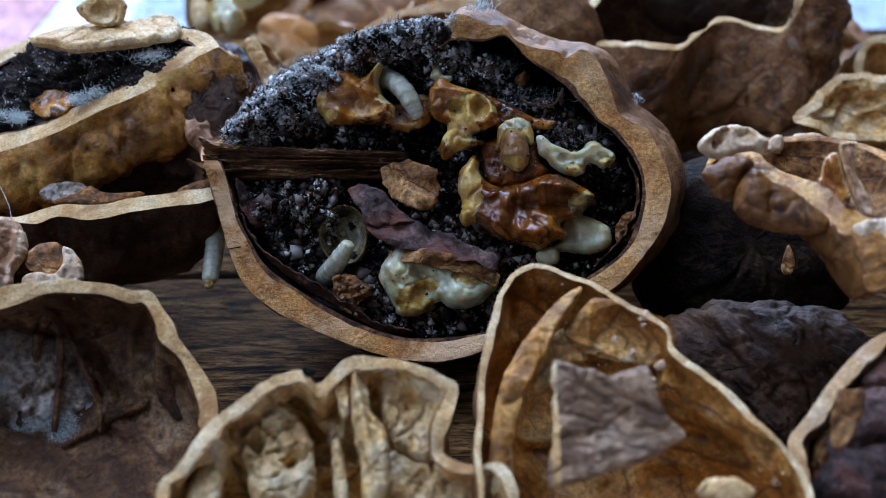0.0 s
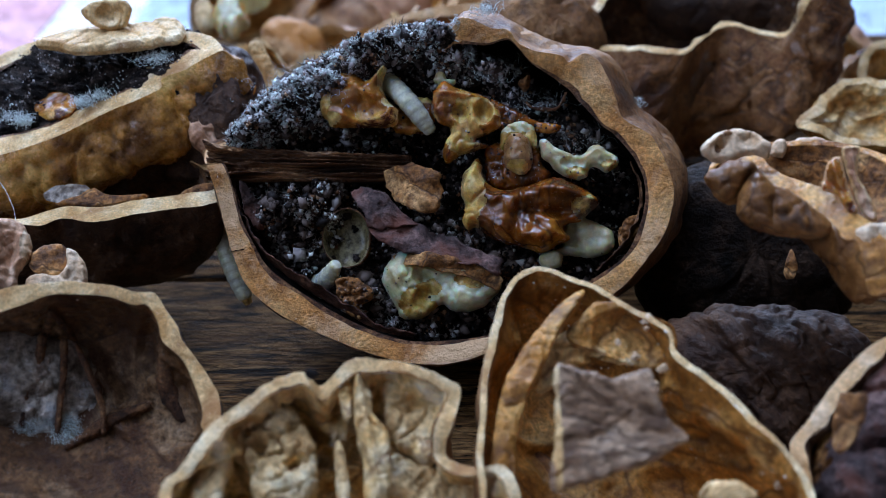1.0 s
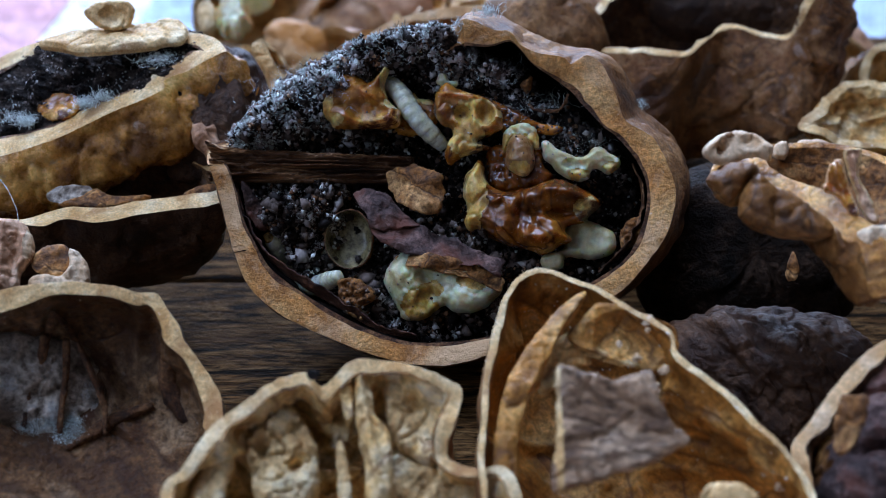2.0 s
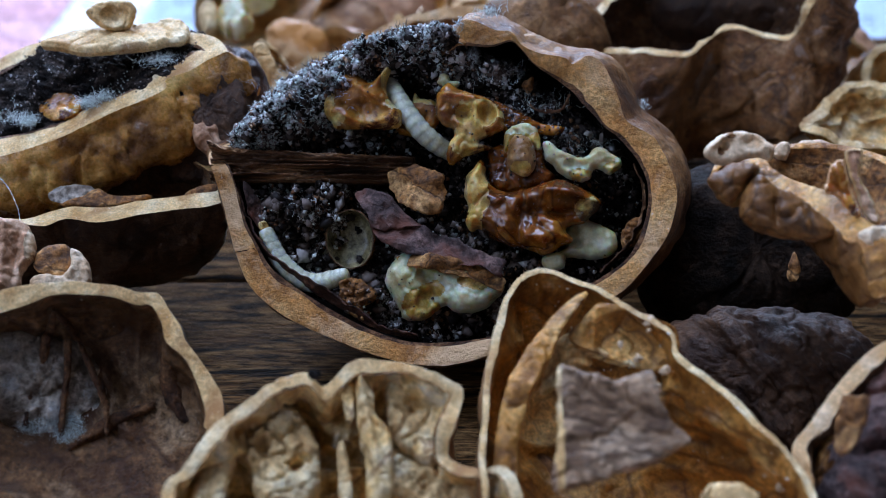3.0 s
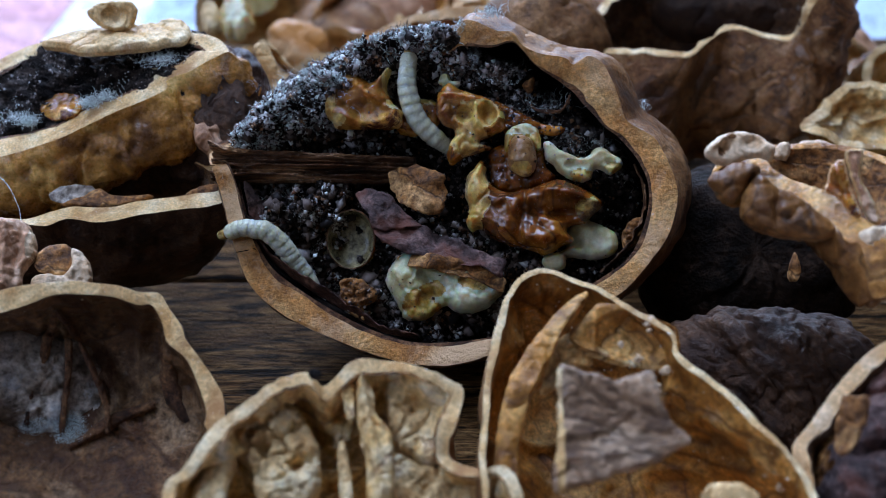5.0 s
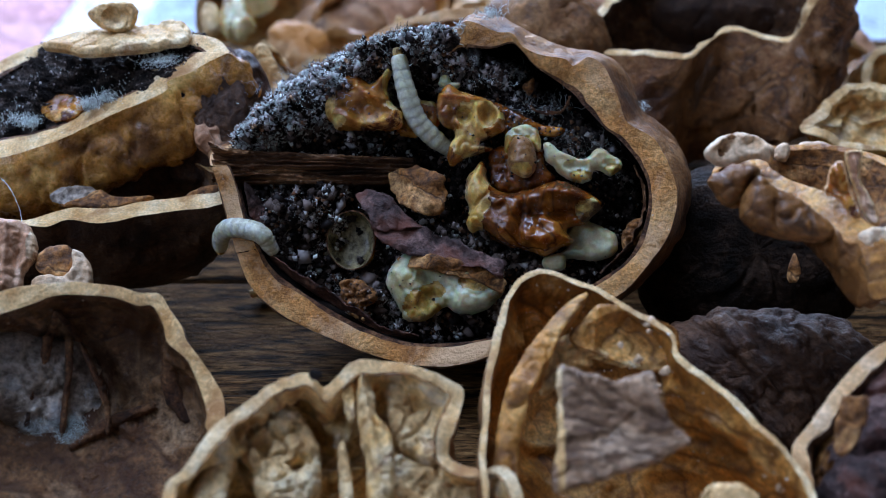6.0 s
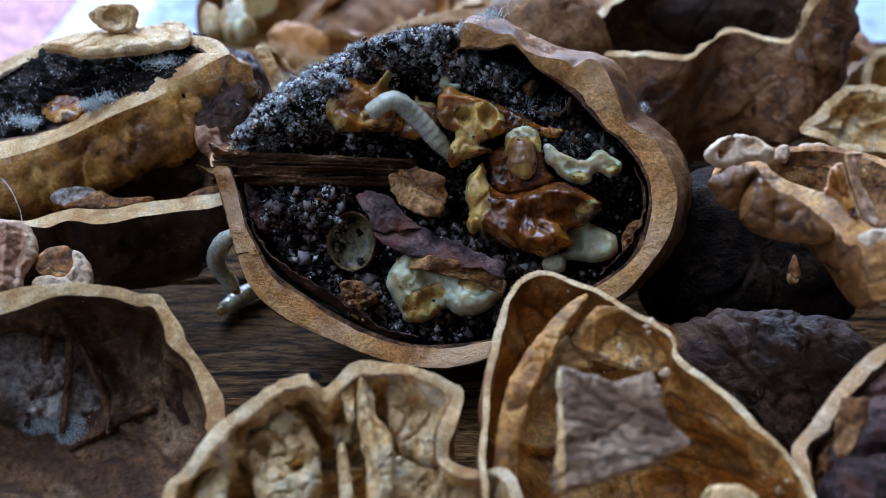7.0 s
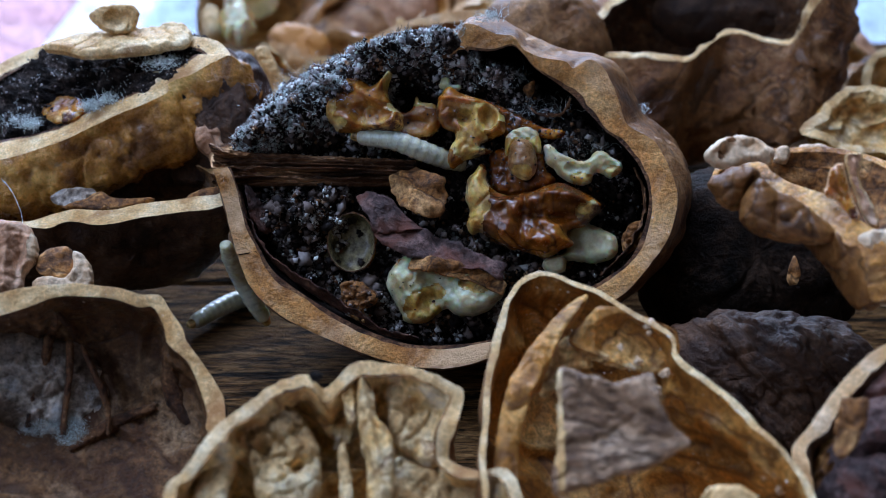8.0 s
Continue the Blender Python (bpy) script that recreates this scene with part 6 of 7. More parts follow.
slab("shell_fragment", (26.8, -8.6, 25.5), (-0.15, -0.75, 0.62), [(-0.7, -0.5), (-0.4, 0.5), (0.3, 0.7), (0.5, 0.0), (0.2, -0.8)], 0.5, PALE_SKIN, PALE_SKIN, "small whitish curled chip", seed=116, edge=0.5, low=0.5, group='shell fragments', category='shell fragment')
slab("inner_membrane", (29.6, -15.3, 25.5), (-0.35, -0.75, 0.5), [(-1.3, -0.1), (-1.0, 1.3), (-0.5, 2.1), (0.1, 2.1), (0.3, 1.3), (0.6, 0.0), (0.9, -0.9), (1.2, -1.9), (0.7, -2.1), (0.1, -1.3), (-0.5, -0.5)], 0.4, AMBER, EDGE, "upright glossy golden husk folded on the rim", folds=((-0.4, 1.7, 0.3, -1.2, 0.2, 0.5), (-1.0, 0.5, -0.0, -0.4, 0.2, -0.3)), seed=9, edge=0.4, low=0.4, lip=0.1, group='membranes', category='membrane')
slab("inner_membrane", (31.0, -15.1, 25.9), (-0.35, -0.75, 0.5), [(-1.2, 2.3), (-0.7, 2.6), (0.1, 2.6), (0.1, 1.9), (-0.1, 0.6), (0.4, -0.6), (1.0, -1.9), (1.2, -3.0), (0.5, -2.9), (-0.1, -1.8), (-0.5, -0.4), (-0.9, 0.9)], 0.4, PINK_SKIN, EDGE_PALE, "torn brown strip of shell standing on the rim", folds=((-0.6, 2.4, 0.2, -1.7, 0.18, 0.45), (-0.2, 2.3, 0.8, -2.3, 0.2, -0.4)), seed=10, edge=0.35, low=0.4, lip=0.12, group='membranes', category='membrane')
slab("shell_fragment", (31.5, -20.1, 21.9), (-0.25, -0.75, 0.6), [(-1.6, 1.8), (-0.9, 2.6), (0.3, 2.8), (1.8, 2.1), (1.9, -3.0), (0.4, -2.8), (-0.5, -2.5), (-0.8, -1.1), (-1.1, 0.4)], 0.5, PALE_SKIN, EDGE_PALE, "pale grey torn face of the folded shell", folds=((-0.7, 2.2, 0.2, -2.4, 0.3, 0.4), (0.2, 2.2, 0.8, -2.0, 0.25, -0.35)), seed=117, edge=0.4, low=0.6, wave=0.35, group='shell fragments', category='shell fragment')
slab("shell_flake", (11.6, -30.8, 16.6), (0.05, -0.62, 0.78), [(-3.9, 2.9), (-3.4, 3.4), (-2.2, 3.0), (-1.1, 2.6), (-0.2, 2.2), (0.6, 2.6), (1.2, 2.7), (2.2, 3.1), (2.7, 2.6), (3.2, 0.8), (3.7, -0.6), (4.6, -1.3), (4.8, -1.9), (3.9, -2.4), (2.0, -3.3), (-0.7, -4.2), (-3.7, -5.1), (-4.5, -5.1), (-4.2, -2.4), (-4.0, 0.6)], 0.8, FLAKE_SKIN, EDGE_PALE, "loose greyish brown flake of shell lying in the pointed shell", bare=((-4.0, -0.9, 0.26, 4.4),), folds=((-3.4, 2.6, 1.0, -0.8, 0.22, -0.35), (-1.1, 1.8, 3.7, -1.0, 0.2, -0.3), (-3.5, -0.5, 3.2, -1.6, 0.25, -0.35), (1.2, 2.3, 3.3, -0.8, 0.3, 0.35), (-3.6, -3.2, 3.6, -2.1, 0.3, 0.4), (-3.4, -2.0, -0.2, -1.4, 0.3, -0.4), (-1.9, 1.4, -0.5, -0.3, 0.18, -0.25)), seed=5, edge=0.45, low=0.6, cell=0.12, wave=0.35, freq=0.3, crease=0.25, fine=0.07, lip=0.0, jag=0.2, category='shell flake')
slab("kernel_crust", (-12.1, -28.3, 11.1), (0.05, -0.5, 0.86), [(-3.4, 0.3), (-3.0, 2.0), (-1.9, 3.2), (-0.4, 3.8), (1.7, 3.2), (3.0, 1.5), (3.5, -0.8), (3.3, -3.3), (1.0, -4.1), (-0.8, -3.3), (-1.3, -1.3), (-2.3, -0.3)], 1.2, CREAM, LINING_PALE, "crumbly cream crust of old kernel in the notched shell", dents=((-0.5, 0.4, 0.56, 0.99, 1.2), (2.0, -0.8, 0.72, 0.54, 0.8), (-1.0, -1.3, 0.4, 0.9, 0.9)), bare=((2.0, -0.8, 0.88, 0.63),), seed=101, group='kernel crusts', category='walnut kernel', edge=1.0, low=2.5, wave=0.8, freq=0.5, crease=0.7, fine=0.22)
slab("kernel_crust", (-15.6, -30.8, 11.3), (0.05, -0.5, 0.86), [(-1.5, -2.0), (-1.2, 0.0), (-0.6, 1.6), (0.5, 1.9), (1.3, 0.9), (0.9, -0.5), (0.6, -2.3)], 0.8, CREAM, LINING_PALE, "smooth cream rib of kernel along the notched rim", seed=106, group='kernel crusts', category='walnut kernel', edge=0.8, low=2.0, wave=0.3)
slab("kernel_crust", (-1.6, -25.8, 12.4), (0.05, -0.5, 0.86), [(-2.6, 2.4), (-1.7, 3.2), (-0.5, 3.4), (1.0, 2.4), (2.4, 1.5), (2.3, -1.0), (2.0, -2.3), (0.9, -3.6), (-0.4, -3.0), (-1.6, -2.0), (-2.3, -0.3)], 1.0, CREAM, LINING_PALE, "grey-green cream crust of kernel beside a membrane", dents=((-0.4, 0.4, 1.06, 0.99, 0.5),), bare=((0.6, -2.4, 1.38, 0.72), (1.4, 1.1, 0.65, 0.45)), seed=102, group='kernel crusts', category='walnut kernel', edge=1.0, low=2.2, wave=0.55, freq=0.4, crease=0.5, fine=0.15)
slab("kernel_crust", (0.0, -29.5, 9.2), (0.05, -0.5, 0.86), [(-3.8, 0.2), (-3.4, 2.3), (-1.4, 1.7), (0.6, 0.9), (3.8, 0.7), (4.6, -0.9), (2.2, -2.2), (-2.6, -2.2)], 0.9, CREAM, LINING_PALE, "yellowish crumbly crust of kernel", seed=103, group='kernel crusts', category='walnut kernel', edge=0.9, low=2.0, wave=0.6, freq=0.5, crease=0.5, fine=0.2)
slab("inner_membrane", (-4.9, -28.4, 13.2), (0.05, -0.5, 0.86), [(-1.4, 4.5), (-0.6, 4.2), (0.0, 3.0), (0.2, 1.5), (1.2, 0.2), (1.5, -1.2), (1.4, -5.3), (-0.1, -5.5), (-0.4, -2.5), (-1.0, -0.0), (-1.2, 2.3)], 0.7, LINING_PALE, CREAM, "pale pinkish membrane standing in the notched shell", bare=((-0.5, 1.7, 0.55, 2.0),), folds=((-1.0, 4.3, 0.7, -4.5, 0.3, 0.5), (-0.3, 3.4, 0.3, 0.4, 0.2, -0.5)), seed=104, group='membranes', category='membrane', edge=0.5, low=2.0)
slab("inner_membrane", (-6.6, -26.2, 14.6), (0.05, -0.5, 0.86), [(-0.6, 0.3), (-0.2, 1.2), (0.3, 1.5), (0.4, -1.2), (-0.1, -1.7)], 0.5, LINING_PALE, CREAM, "small pale fold beside the notch", seed=107, group='membranes', category='membrane', edge=0.4, low=1.5)
slab("inner_membrane", (-6.7, -30.4, 11.2), (0.05, -0.5, 0.86), [(-0.7, 1.7), (-0.3, 2.4), (0.0, 1.7), (0.4, -0.3), (0.6, -2.5), (-0.2, -2.5)], 0.6, CREAM, LINING_PALE, "narrow pale rib in the notched shell", seed=108, group='membranes', category='membrane', edge=0.4, low=1.5)
slab("inner_membrane", (6.7, -24.9, 14.8), (0.35, -0.62, 0.7), [(4.5, 7.4), (2.5, 6.2), (0.6, 4.1), (-1.2, 1.7), (-2.4, -0.8), (-3.1, -4.1), (-3.3, -7.8), (-1.6, -7.7), (-1.4, -4.8), (-1.0, -2.8), (-0.3, -0.9), (0.4, -0.2), (1.2, 1.8), (2.1, 3.6), (3.6, 5.5)], 0.4, LINING, LINING_PALE, "long golden fold of membrane in the pointed shell", folds=((3.4, 6.4, -0.7, -0.3, 0.5, 0.5), (-0.7, -0.3, -1.7, -7.2, 0.3, 0.4), (1.7, 3.7, -0.0, -0.3, 0.15, 0.35)), seed=7, edge=0.9, low=0.6, cell=0.14, dip=0.2, wave=0.3, crease=0.3, group='membranes', category='membrane')
slab("inner_membrane", (13.5, -20.8, 15.9), (0.02, -0.85, 0.5), [(-4.2, 0.2), (-3.2, 1.4), (-2.1, 2.5), (-0.7, 2.6), (1.0, 2.0), (3.5, 1.0), (4.0, -0.3), (3.8, -2.0), (2.2, -2.4), (0.5, -2.2), (-1.5, -1.7), (-3.1, -1.1)], 0.1, LINING, LINING_PALE, "hollow orange brown membrane with a pale lower lip", dents=((0.3, 0.3, 3.35, 1.84, 0.9),), bare=((-2.5, -1.1, 1.51, 0.4), (-0.5, -1.9, 1.68, 0.28)), folds=((-3.8, -0.3, 1.0, -2.2, 0.18, 0.45), (-2.0, 2.3, -2.4, -0.6, 0.3, 0.3)), seed=8, edge=0.25, low=0.6, cell=0.12, wave=0.35, crease=0.3, group='membranes', category='membrane')
slab("inner_membrane", (8.7, -22.0, 14.5), (0.2, -0.7, 0.7), [(-1.2, 0.1), (-0.3, 1.7), (0.9, 2.4), (1.8, 1.3), (2.4, 0.0), (0.3, -0.3), (-0.4, -1.8), (-1.5, -2.3), (-1.8, -1.3)], 0.3, LINING_PALE, LINING, "pale translucent membrane in the pointed shell", seed=6, edge=0.5, low=0.3, group='membranes', category='membrane')
slab("husk_clump", (-32.9, -6.7, 14.3), (0.15, -0.6, 0.78), [(-1.6, 0.2), (-0.9, 1.2), (0.6, 1.6), (1.5, 0.8), (1.7, -0.6), (0.6, -1.3), (-0.6, -1.3), (-1.5, -0.7)], 0.35, HUSK, HUSK, "rounded reddish brown lump in the fragment", seed=151, edge=1.3, low=1.0, wave=0.25, crease=0.1, group='husk flakes', category='husk')
slab("inner_membrane", (-31.2, -18.1, 8.9), (0.15, -0.83, 0.5), [(-5.4, 4.9), (-2.4, 5.0), (0.2, 4.5), (2.8, 3.7), (4.1, 1.5), (4.9, -1.2), (4.7, -3.4), (2.8, -4.6), (0.2, -4.4), (-1.9, -3.3), (-3.6, -2.0), (-5.3, -1.0)], 0.4, PARCHMENT, PARCHMENT, "grey parchment lining in the hollow shell", seed=152, edge=3.0, low=0.9, dip=0.9, wave=0.45, fine=0.1, crease=0.2, jag=0.3, lean=(-0.28, 0.0), group='membranes', category='membrane')
slab("vein", (-31.8, -17.9, 10.0), (0.15, -0.83, 0.5), [(0.4, 3.6), (1.1, 3.5), (0.8, 1.7), (0.1, -0.1), (-0.4, -2.1), (-0.6, -3.6), (-1.1, -3.4), (-0.8, -1.6), (-0.4, 0.5), (0.1, 2.1)], 0.35, RIND, RIND, "dark brown vein on the grey lining", seed=180, edge=0.4, low=0.8, jag=0.2, group='membranes', category='membrane')
slab("vein", (-29.8, -18.0, 9.2), (0.15, -0.83, 0.5), [(0.0, 3.9), (0.6, 3.7), (0.5, 1.1), (0.2, -1.4), (0.0, -3.6), (-0.4, -3.6), (-0.3, -1.4), (-0.0, 1.3)], 0.35, RIND, RIND, "dark brown vein on the grey lining", seed=181, edge=0.4, low=0.8, jag=0.2, group='membranes', category='membrane')
slab("vein", (-27.3, -17.7, 8.9), (0.15, -0.83, 0.5), [(-1.5, 3.7), (-1.0, 3.5), (0.1, 1.2), (0.9, -1.1), (1.0, -3.3), (0.6, -3.3), (0.4, -1.2), (-0.4, 0.9)], 0.35, RIND, RIND, "dark brown vein on the grey lining", seed=182, edge=0.4, low=0.8, jag=0.2, group='membranes', category='membrane')
slab("shell_fragment", (-21.1, 13.8, 20.4), (0.25, -0.5, 0.83), [(-3.0, -2.7), (-2.9, 0.6), (-2.0, 3.2), (-0.7, 5.1), (0.9, 6.0), (2.2, 4.8), (2.9, 1.7), (2.8, -1.7), (1.9, -4.7), (0.1, -6.5), (-2.1, -5.6)], 0.7, PINK_SKIN, EDGE, "grey-brown curved shell wall beside the golden half", dents=((-1.2, -0.1, 0.99, 4.03, 2.2),), folds=((0.7, 4.8, 2.0, -3.8, 0.5, 1.0), (-0.3, 4.9, 0.3, -4.7, 0.35, -0.9), (2.2, 3.3, 2.4, -2.8, 0.4, -0.6)), seed=141, edge=1.2, low=1.5, wave=0.6, group='shell fragments', category='shell fragment')
slab("kernel_crumb", (16.1, -23.5, 14.8), (-0.2, -0.75, 0.62), [(-0.4, 0.1), (-0.2, 0.3), (0.1, 0.4), (0.3, 0.2), (0.3, -0.2), (-0.0, -0.2), (-0.3, -0.1)], 0.27, PALE_SKIN, PALE_SKIN, "tiny pale crumb stuck in the pointed shell", seed=200, edge=0.25, low=0.6, cell=0.1, wave=0.3, freq=1.0, jag=0.2, group='loose crumbs', category='crumb')
slab("kernel_crumb", (15.4, -24.8, 14.3), (-0.2, -0.75, 0.62), [(-0.4, 0.0), (-0.2, 0.3), (0.1, 0.3), (0.3, 0.1), (0.3, -0.2), (-0.0, -0.3), (-0.3, -0.2)], 0.27, PALE_SKIN, PALE_SKIN, "tiny pale crumb stuck in the pointed shell", seed=201, edge=0.25, low=0.6, cell=0.1, wave=0.3, freq=1.0, jag=0.2, group='loose crumbs', category='crumb')
slab("kernel_crumb", (15.2, -20.6, 17.4), (-0.2, -0.75, 0.62), [(-0.3, 0.0), (-0.2, 0.2), (0.1, 0.3), (0.3, 0.1), (0.3, -0.2), (0.0, -0.3), (-0.3, -0.2)], 0.24, PALE_SKIN, PALE_SKIN, "tiny pale crumb stuck in the pointed shell", seed=202, edge=0.25, low=0.6, cell=0.1, wave=0.3, freq=1.0, jag=0.2, group='loose crumbs', category='crumb')
slab("kernel_crumb", (15.2, -21.0, 16.7), (-0.2, -0.75, 0.62), [(-0.3, 0.1), (-0.2, 0.3), (0.1, 0.3), (0.3, 0.1), (0.2, -0.1), (0.0, -0.2), (-0.2, -0.1)], 0.21, PALE_SKIN, PALE_SKIN, "tiny pale crumb stuck in the pointed shell", seed=203, edge=0.25, low=0.6, cell=0.1, wave=0.3, freq=1.0, jag=0.2, group='loose crumbs', category='crumb')
slab("kernel_crumb", (14.4, -22.0, 15.0), (-0.2, -0.75, 0.62), [(-0.3, -0.0), (-0.2, 0.2), (0.0, 0.2), (0.3, 0.0), (0.2, -0.2), (-0.0, -0.3), (-0.3, -0.2)], 0.21, PALE_SKIN, PALE_SKIN, "tiny pale crumb stuck in the pointed shell", seed=204, edge=0.25, low=0.6, cell=0.1, wave=0.3, freq=1.0, jag=0.2, group='loose crumbs', category='crumb')
slab("kernel_crumb", (22.8, -26.3, 10.9), (-0.2, -0.75, 0.62), [(-0.5, -0.0), (-0.3, 0.3), (0.1, 0.4), (0.4, 0.1), (0.3, -0.3), (-0.1, -0.4), (-0.4, -0.2)], 0.36, PALE_SKIN, PALE_SKIN, "tiny pale crumb stuck in the pointed shell", seed=205, edge=0.25, low=0.6, cell=0.1, wave=0.3, freq=1.0, jag=0.2, group='loose crumbs', category='crumb')
slab("kernel_crumb", (22.3, -27.3, 10.1), (-0.2, -0.75, 0.62), [(-0.3, 0.0), (-0.2, 0.3), (0.1, 0.4), (0.4, 0.2), (0.3, -0.2), (0.0, -0.2), (-0.3, -0.1)], 0.27, PALE_SKIN, PALE_SKIN, "tiny pale crumb stuck in the pointed shell", seed=206, edge=0.25, low=0.6, cell=0.1, wave=0.3, freq=1.0, jag=0.2, group='loose crumbs', category='crumb')
slab("kernel_crumb", (20.9, -24.1, 12.4), (-0.2, -0.75, 0.62), [(-0.3, -0.0), (-0.2, 0.2), (0.1, 0.3), (0.3, 0.1), (0.3, -0.2), (-0.0, -0.3), (-0.3, -0.2)], 0.24, PALE_SKIN, PALE_SKIN, "tiny pale crumb stuck in the pointed shell", seed=207, edge=0.25, low=0.6, cell=0.1, wave=0.3, freq=1.0, jag=0.2, group='loose crumbs', category='crumb')
slab("kernel_crumb", (23.0, -29.0, 9.9), (-0.2, -0.75, 0.62), [(-0.5, -0.0), (-0.3, 0.3), (0.1, 0.4), (0.5, 0.1), (0.4, -0.3), (-0.0, -0.4), (-0.4, -0.3)], 0.39, PALE_SKIN, PALE_SKIN, "tiny pale crumb stuck in the pointed shell", seed=208, edge=0.25, low=0.6, cell=0.1, wave=0.3, freq=1.0, jag=0.2, group='loose crumbs', category='crumb')
slab("kernel_crumb", (13.1, -21.4, 15.8), (-0.2, -0.75, 0.62), [(-0.2, -0.0), (-0.1, 0.2), (0.1, 0.2), (0.3, 0.1), (0.3, -0.2), (0.0, -0.2), (-0.2, -0.2)], 0.21, PALE_SKIN, PALE_SKIN, "tiny pale crumb stuck in the pointed shell", seed=209, edge=0.25, low=0.6, cell=0.1, wave=0.3, freq=1.0, jag=0.2, group='loose crumbs', category='crumb')
slab("kernel_crumb", (17.4, -22.4, 15.3), (-0.2, -0.75, 0.62), [(-0.2, -0.1), (-0.1, 0.1), (0.1, 0.2), (0.2, 0.0), (0.2, -0.2), (-0.0, -0.3), (-0.2, -0.2)], 0.18, PALE_SKIN, PALE_SKIN, "tiny pale crumb stuck in the pointed shell", seed=210, edge=0.25, low=0.6, cell=0.1, wave=0.3, freq=1.0, jag=0.2, group='loose crumbs', category='crumb')
slab("kernel_crumb", (23.7, -30.2, 9.8), (-0.2, -0.75, 0.62), [(-0.5, 0.1), (-0.3, 0.4), (0.2, 0.5), (0.6, 0.2), (0.4, -0.3), (0.0, -0.4), (-0.4, -0.2)], 0.42, PALE_SKIN, PALE_SKIN, "tiny pale crumb stuck in the pointed shell", seed=211, edge=0.25, low=0.6, cell=0.1, wave=0.3, freq=1.0, jag=0.2, group='loose crumbs', category='crumb')
hair = spread([mm(*p) for p in [(-38.9, 0.2, 18.9), (-38.1, -0.4, 18.2), (-37.3, -1.2, 17.1), (-36.8, -2.2, 15.8), (-37.0, -3.0, 14.7)]], 40)
solid("loose_hair", ribbon_mesh([v * 1000 for v in hair[::4]], (0.3, -0.3, 1.0), 0.05, 0.03, 160, n=60, m=2, ruffle=0.02), MOULD, Matrix(), "single pale hair hanging over the shells", "hair")


def specks():
    """Dark crumbs sticking to the kernel pieces."""
    r = random.Random(55)
    pts, sizes = [], []
    for seed, n in ((71, 12), (72, 18), (73, 18), (74, 4), (75, 9), (76, 10), (77, 20), (93, 150), (66, 150), (79, 50), (69, 12)):
        m, vs = LUMPS[seed]
        for k in range(n):
            v = vs[int(len(vs) * r.random())]
            pts.append((m @ mm(*v)) * 1000)
            sizes.append(r.choice((0.05, 0.07, 0.1, 0.16)) * r.uniform(0.7, 1.4))
    solid("frass_specks", grain_mesh(pts, sizes, 13), CRUMBS, Matrix(), "dark crumbs sticking to the kernel pieces", "frass", kind="stuff")


specks()


def mould_tuft(x, y, z, spread, count, seed, label, thin=0.024, length=1.6):
    r = random.Random(seed)
    pts = [(x + r.gauss(0, spread), y + r.gauss(0, spread), z + r.uniform(-0.2, 0.3)) for k in range(count)]
    ways = [(r.uniform(-1, 1), r.uniform(-1, 0.5), r.uniform(0.2, 1.4)) for k in range(count)]
    solid("mould_tuft", thread_mesh(pts, ways, length, thin, seed), MOULD, Matrix(), label, "mould", "mould tufts", "stuff")


for x, y, z, sp, n in ((4.1, 9.2, 30.6, 0.6, 90), (1.6, 8.6, 29.6, 0.3, 30), (-0.9, 8.2, 28.0, 0.6, 25), (-4.2, 8.2, 26.9, 0.9, 35), (-8.0, 8.0, 25.6, 1.0, 45),
                       (-11.3, 7.4, 24.2, 0.8, 45), (-13.8, 6.6, 22.8, 0.8, 45), (-15.9, 6.2, 21.6, 0.7, 40), (-17.6, 5.6, 20.5, 0.6, 25), (18.5, 8.1, 22.0, 0.25, 25)):
    mould_tuft(x, y, z, sp, n, int(300 + x * 10), "pale blue-grey tuft of mould on the walnut", 0.034, 1.0)

for x, y, z, sp, n in ((8.2, 8.6, -3.4, 1.6, 60), (13.0, 5.0, -3.4, 0.9, 25), (4.5, 11.5, -2.6, 1.3, 60), (-15.5, 0.5, -2.4, 1.5, 40), (-12.5, 10.0, 0.6, 2.2, 90)):
    p = IN_NUT @ mm(x, y, z) * 1000
    mould_tuft(p.x, p.y, p.z, sp, n * 2, int(400 + x * 10), "tangle of fine grey mould threads in the walnut", 0.013)


def pale_crumbs():
    """Dust of pale crumbs on the front shells' insides."""
    r = random.Random(31)
    pts, sizes = [], []
    for seed, n in ((11, 260), (12, 90), (13, 60)):
        m, li = LININGS[seed]
        for k in range(n):
            v = li[r.randrange(len(li) // 2)]
            pts.append((m @ mm(*v)) * 1000 + Vector((0, 0, 0.05)))
            sizes.append(r.choice((0.04, 0.05, 0.07, 0.12)) * r.uniform(0.7, 1.4))
    solid("pale_crumbs", grain_mesh(pts, sizes, 12), PALE_CRUMBS, Matrix(), "tiny pale crumbs scattered in the shells", "crumbs", kind="stuff")


pale_crumbs()


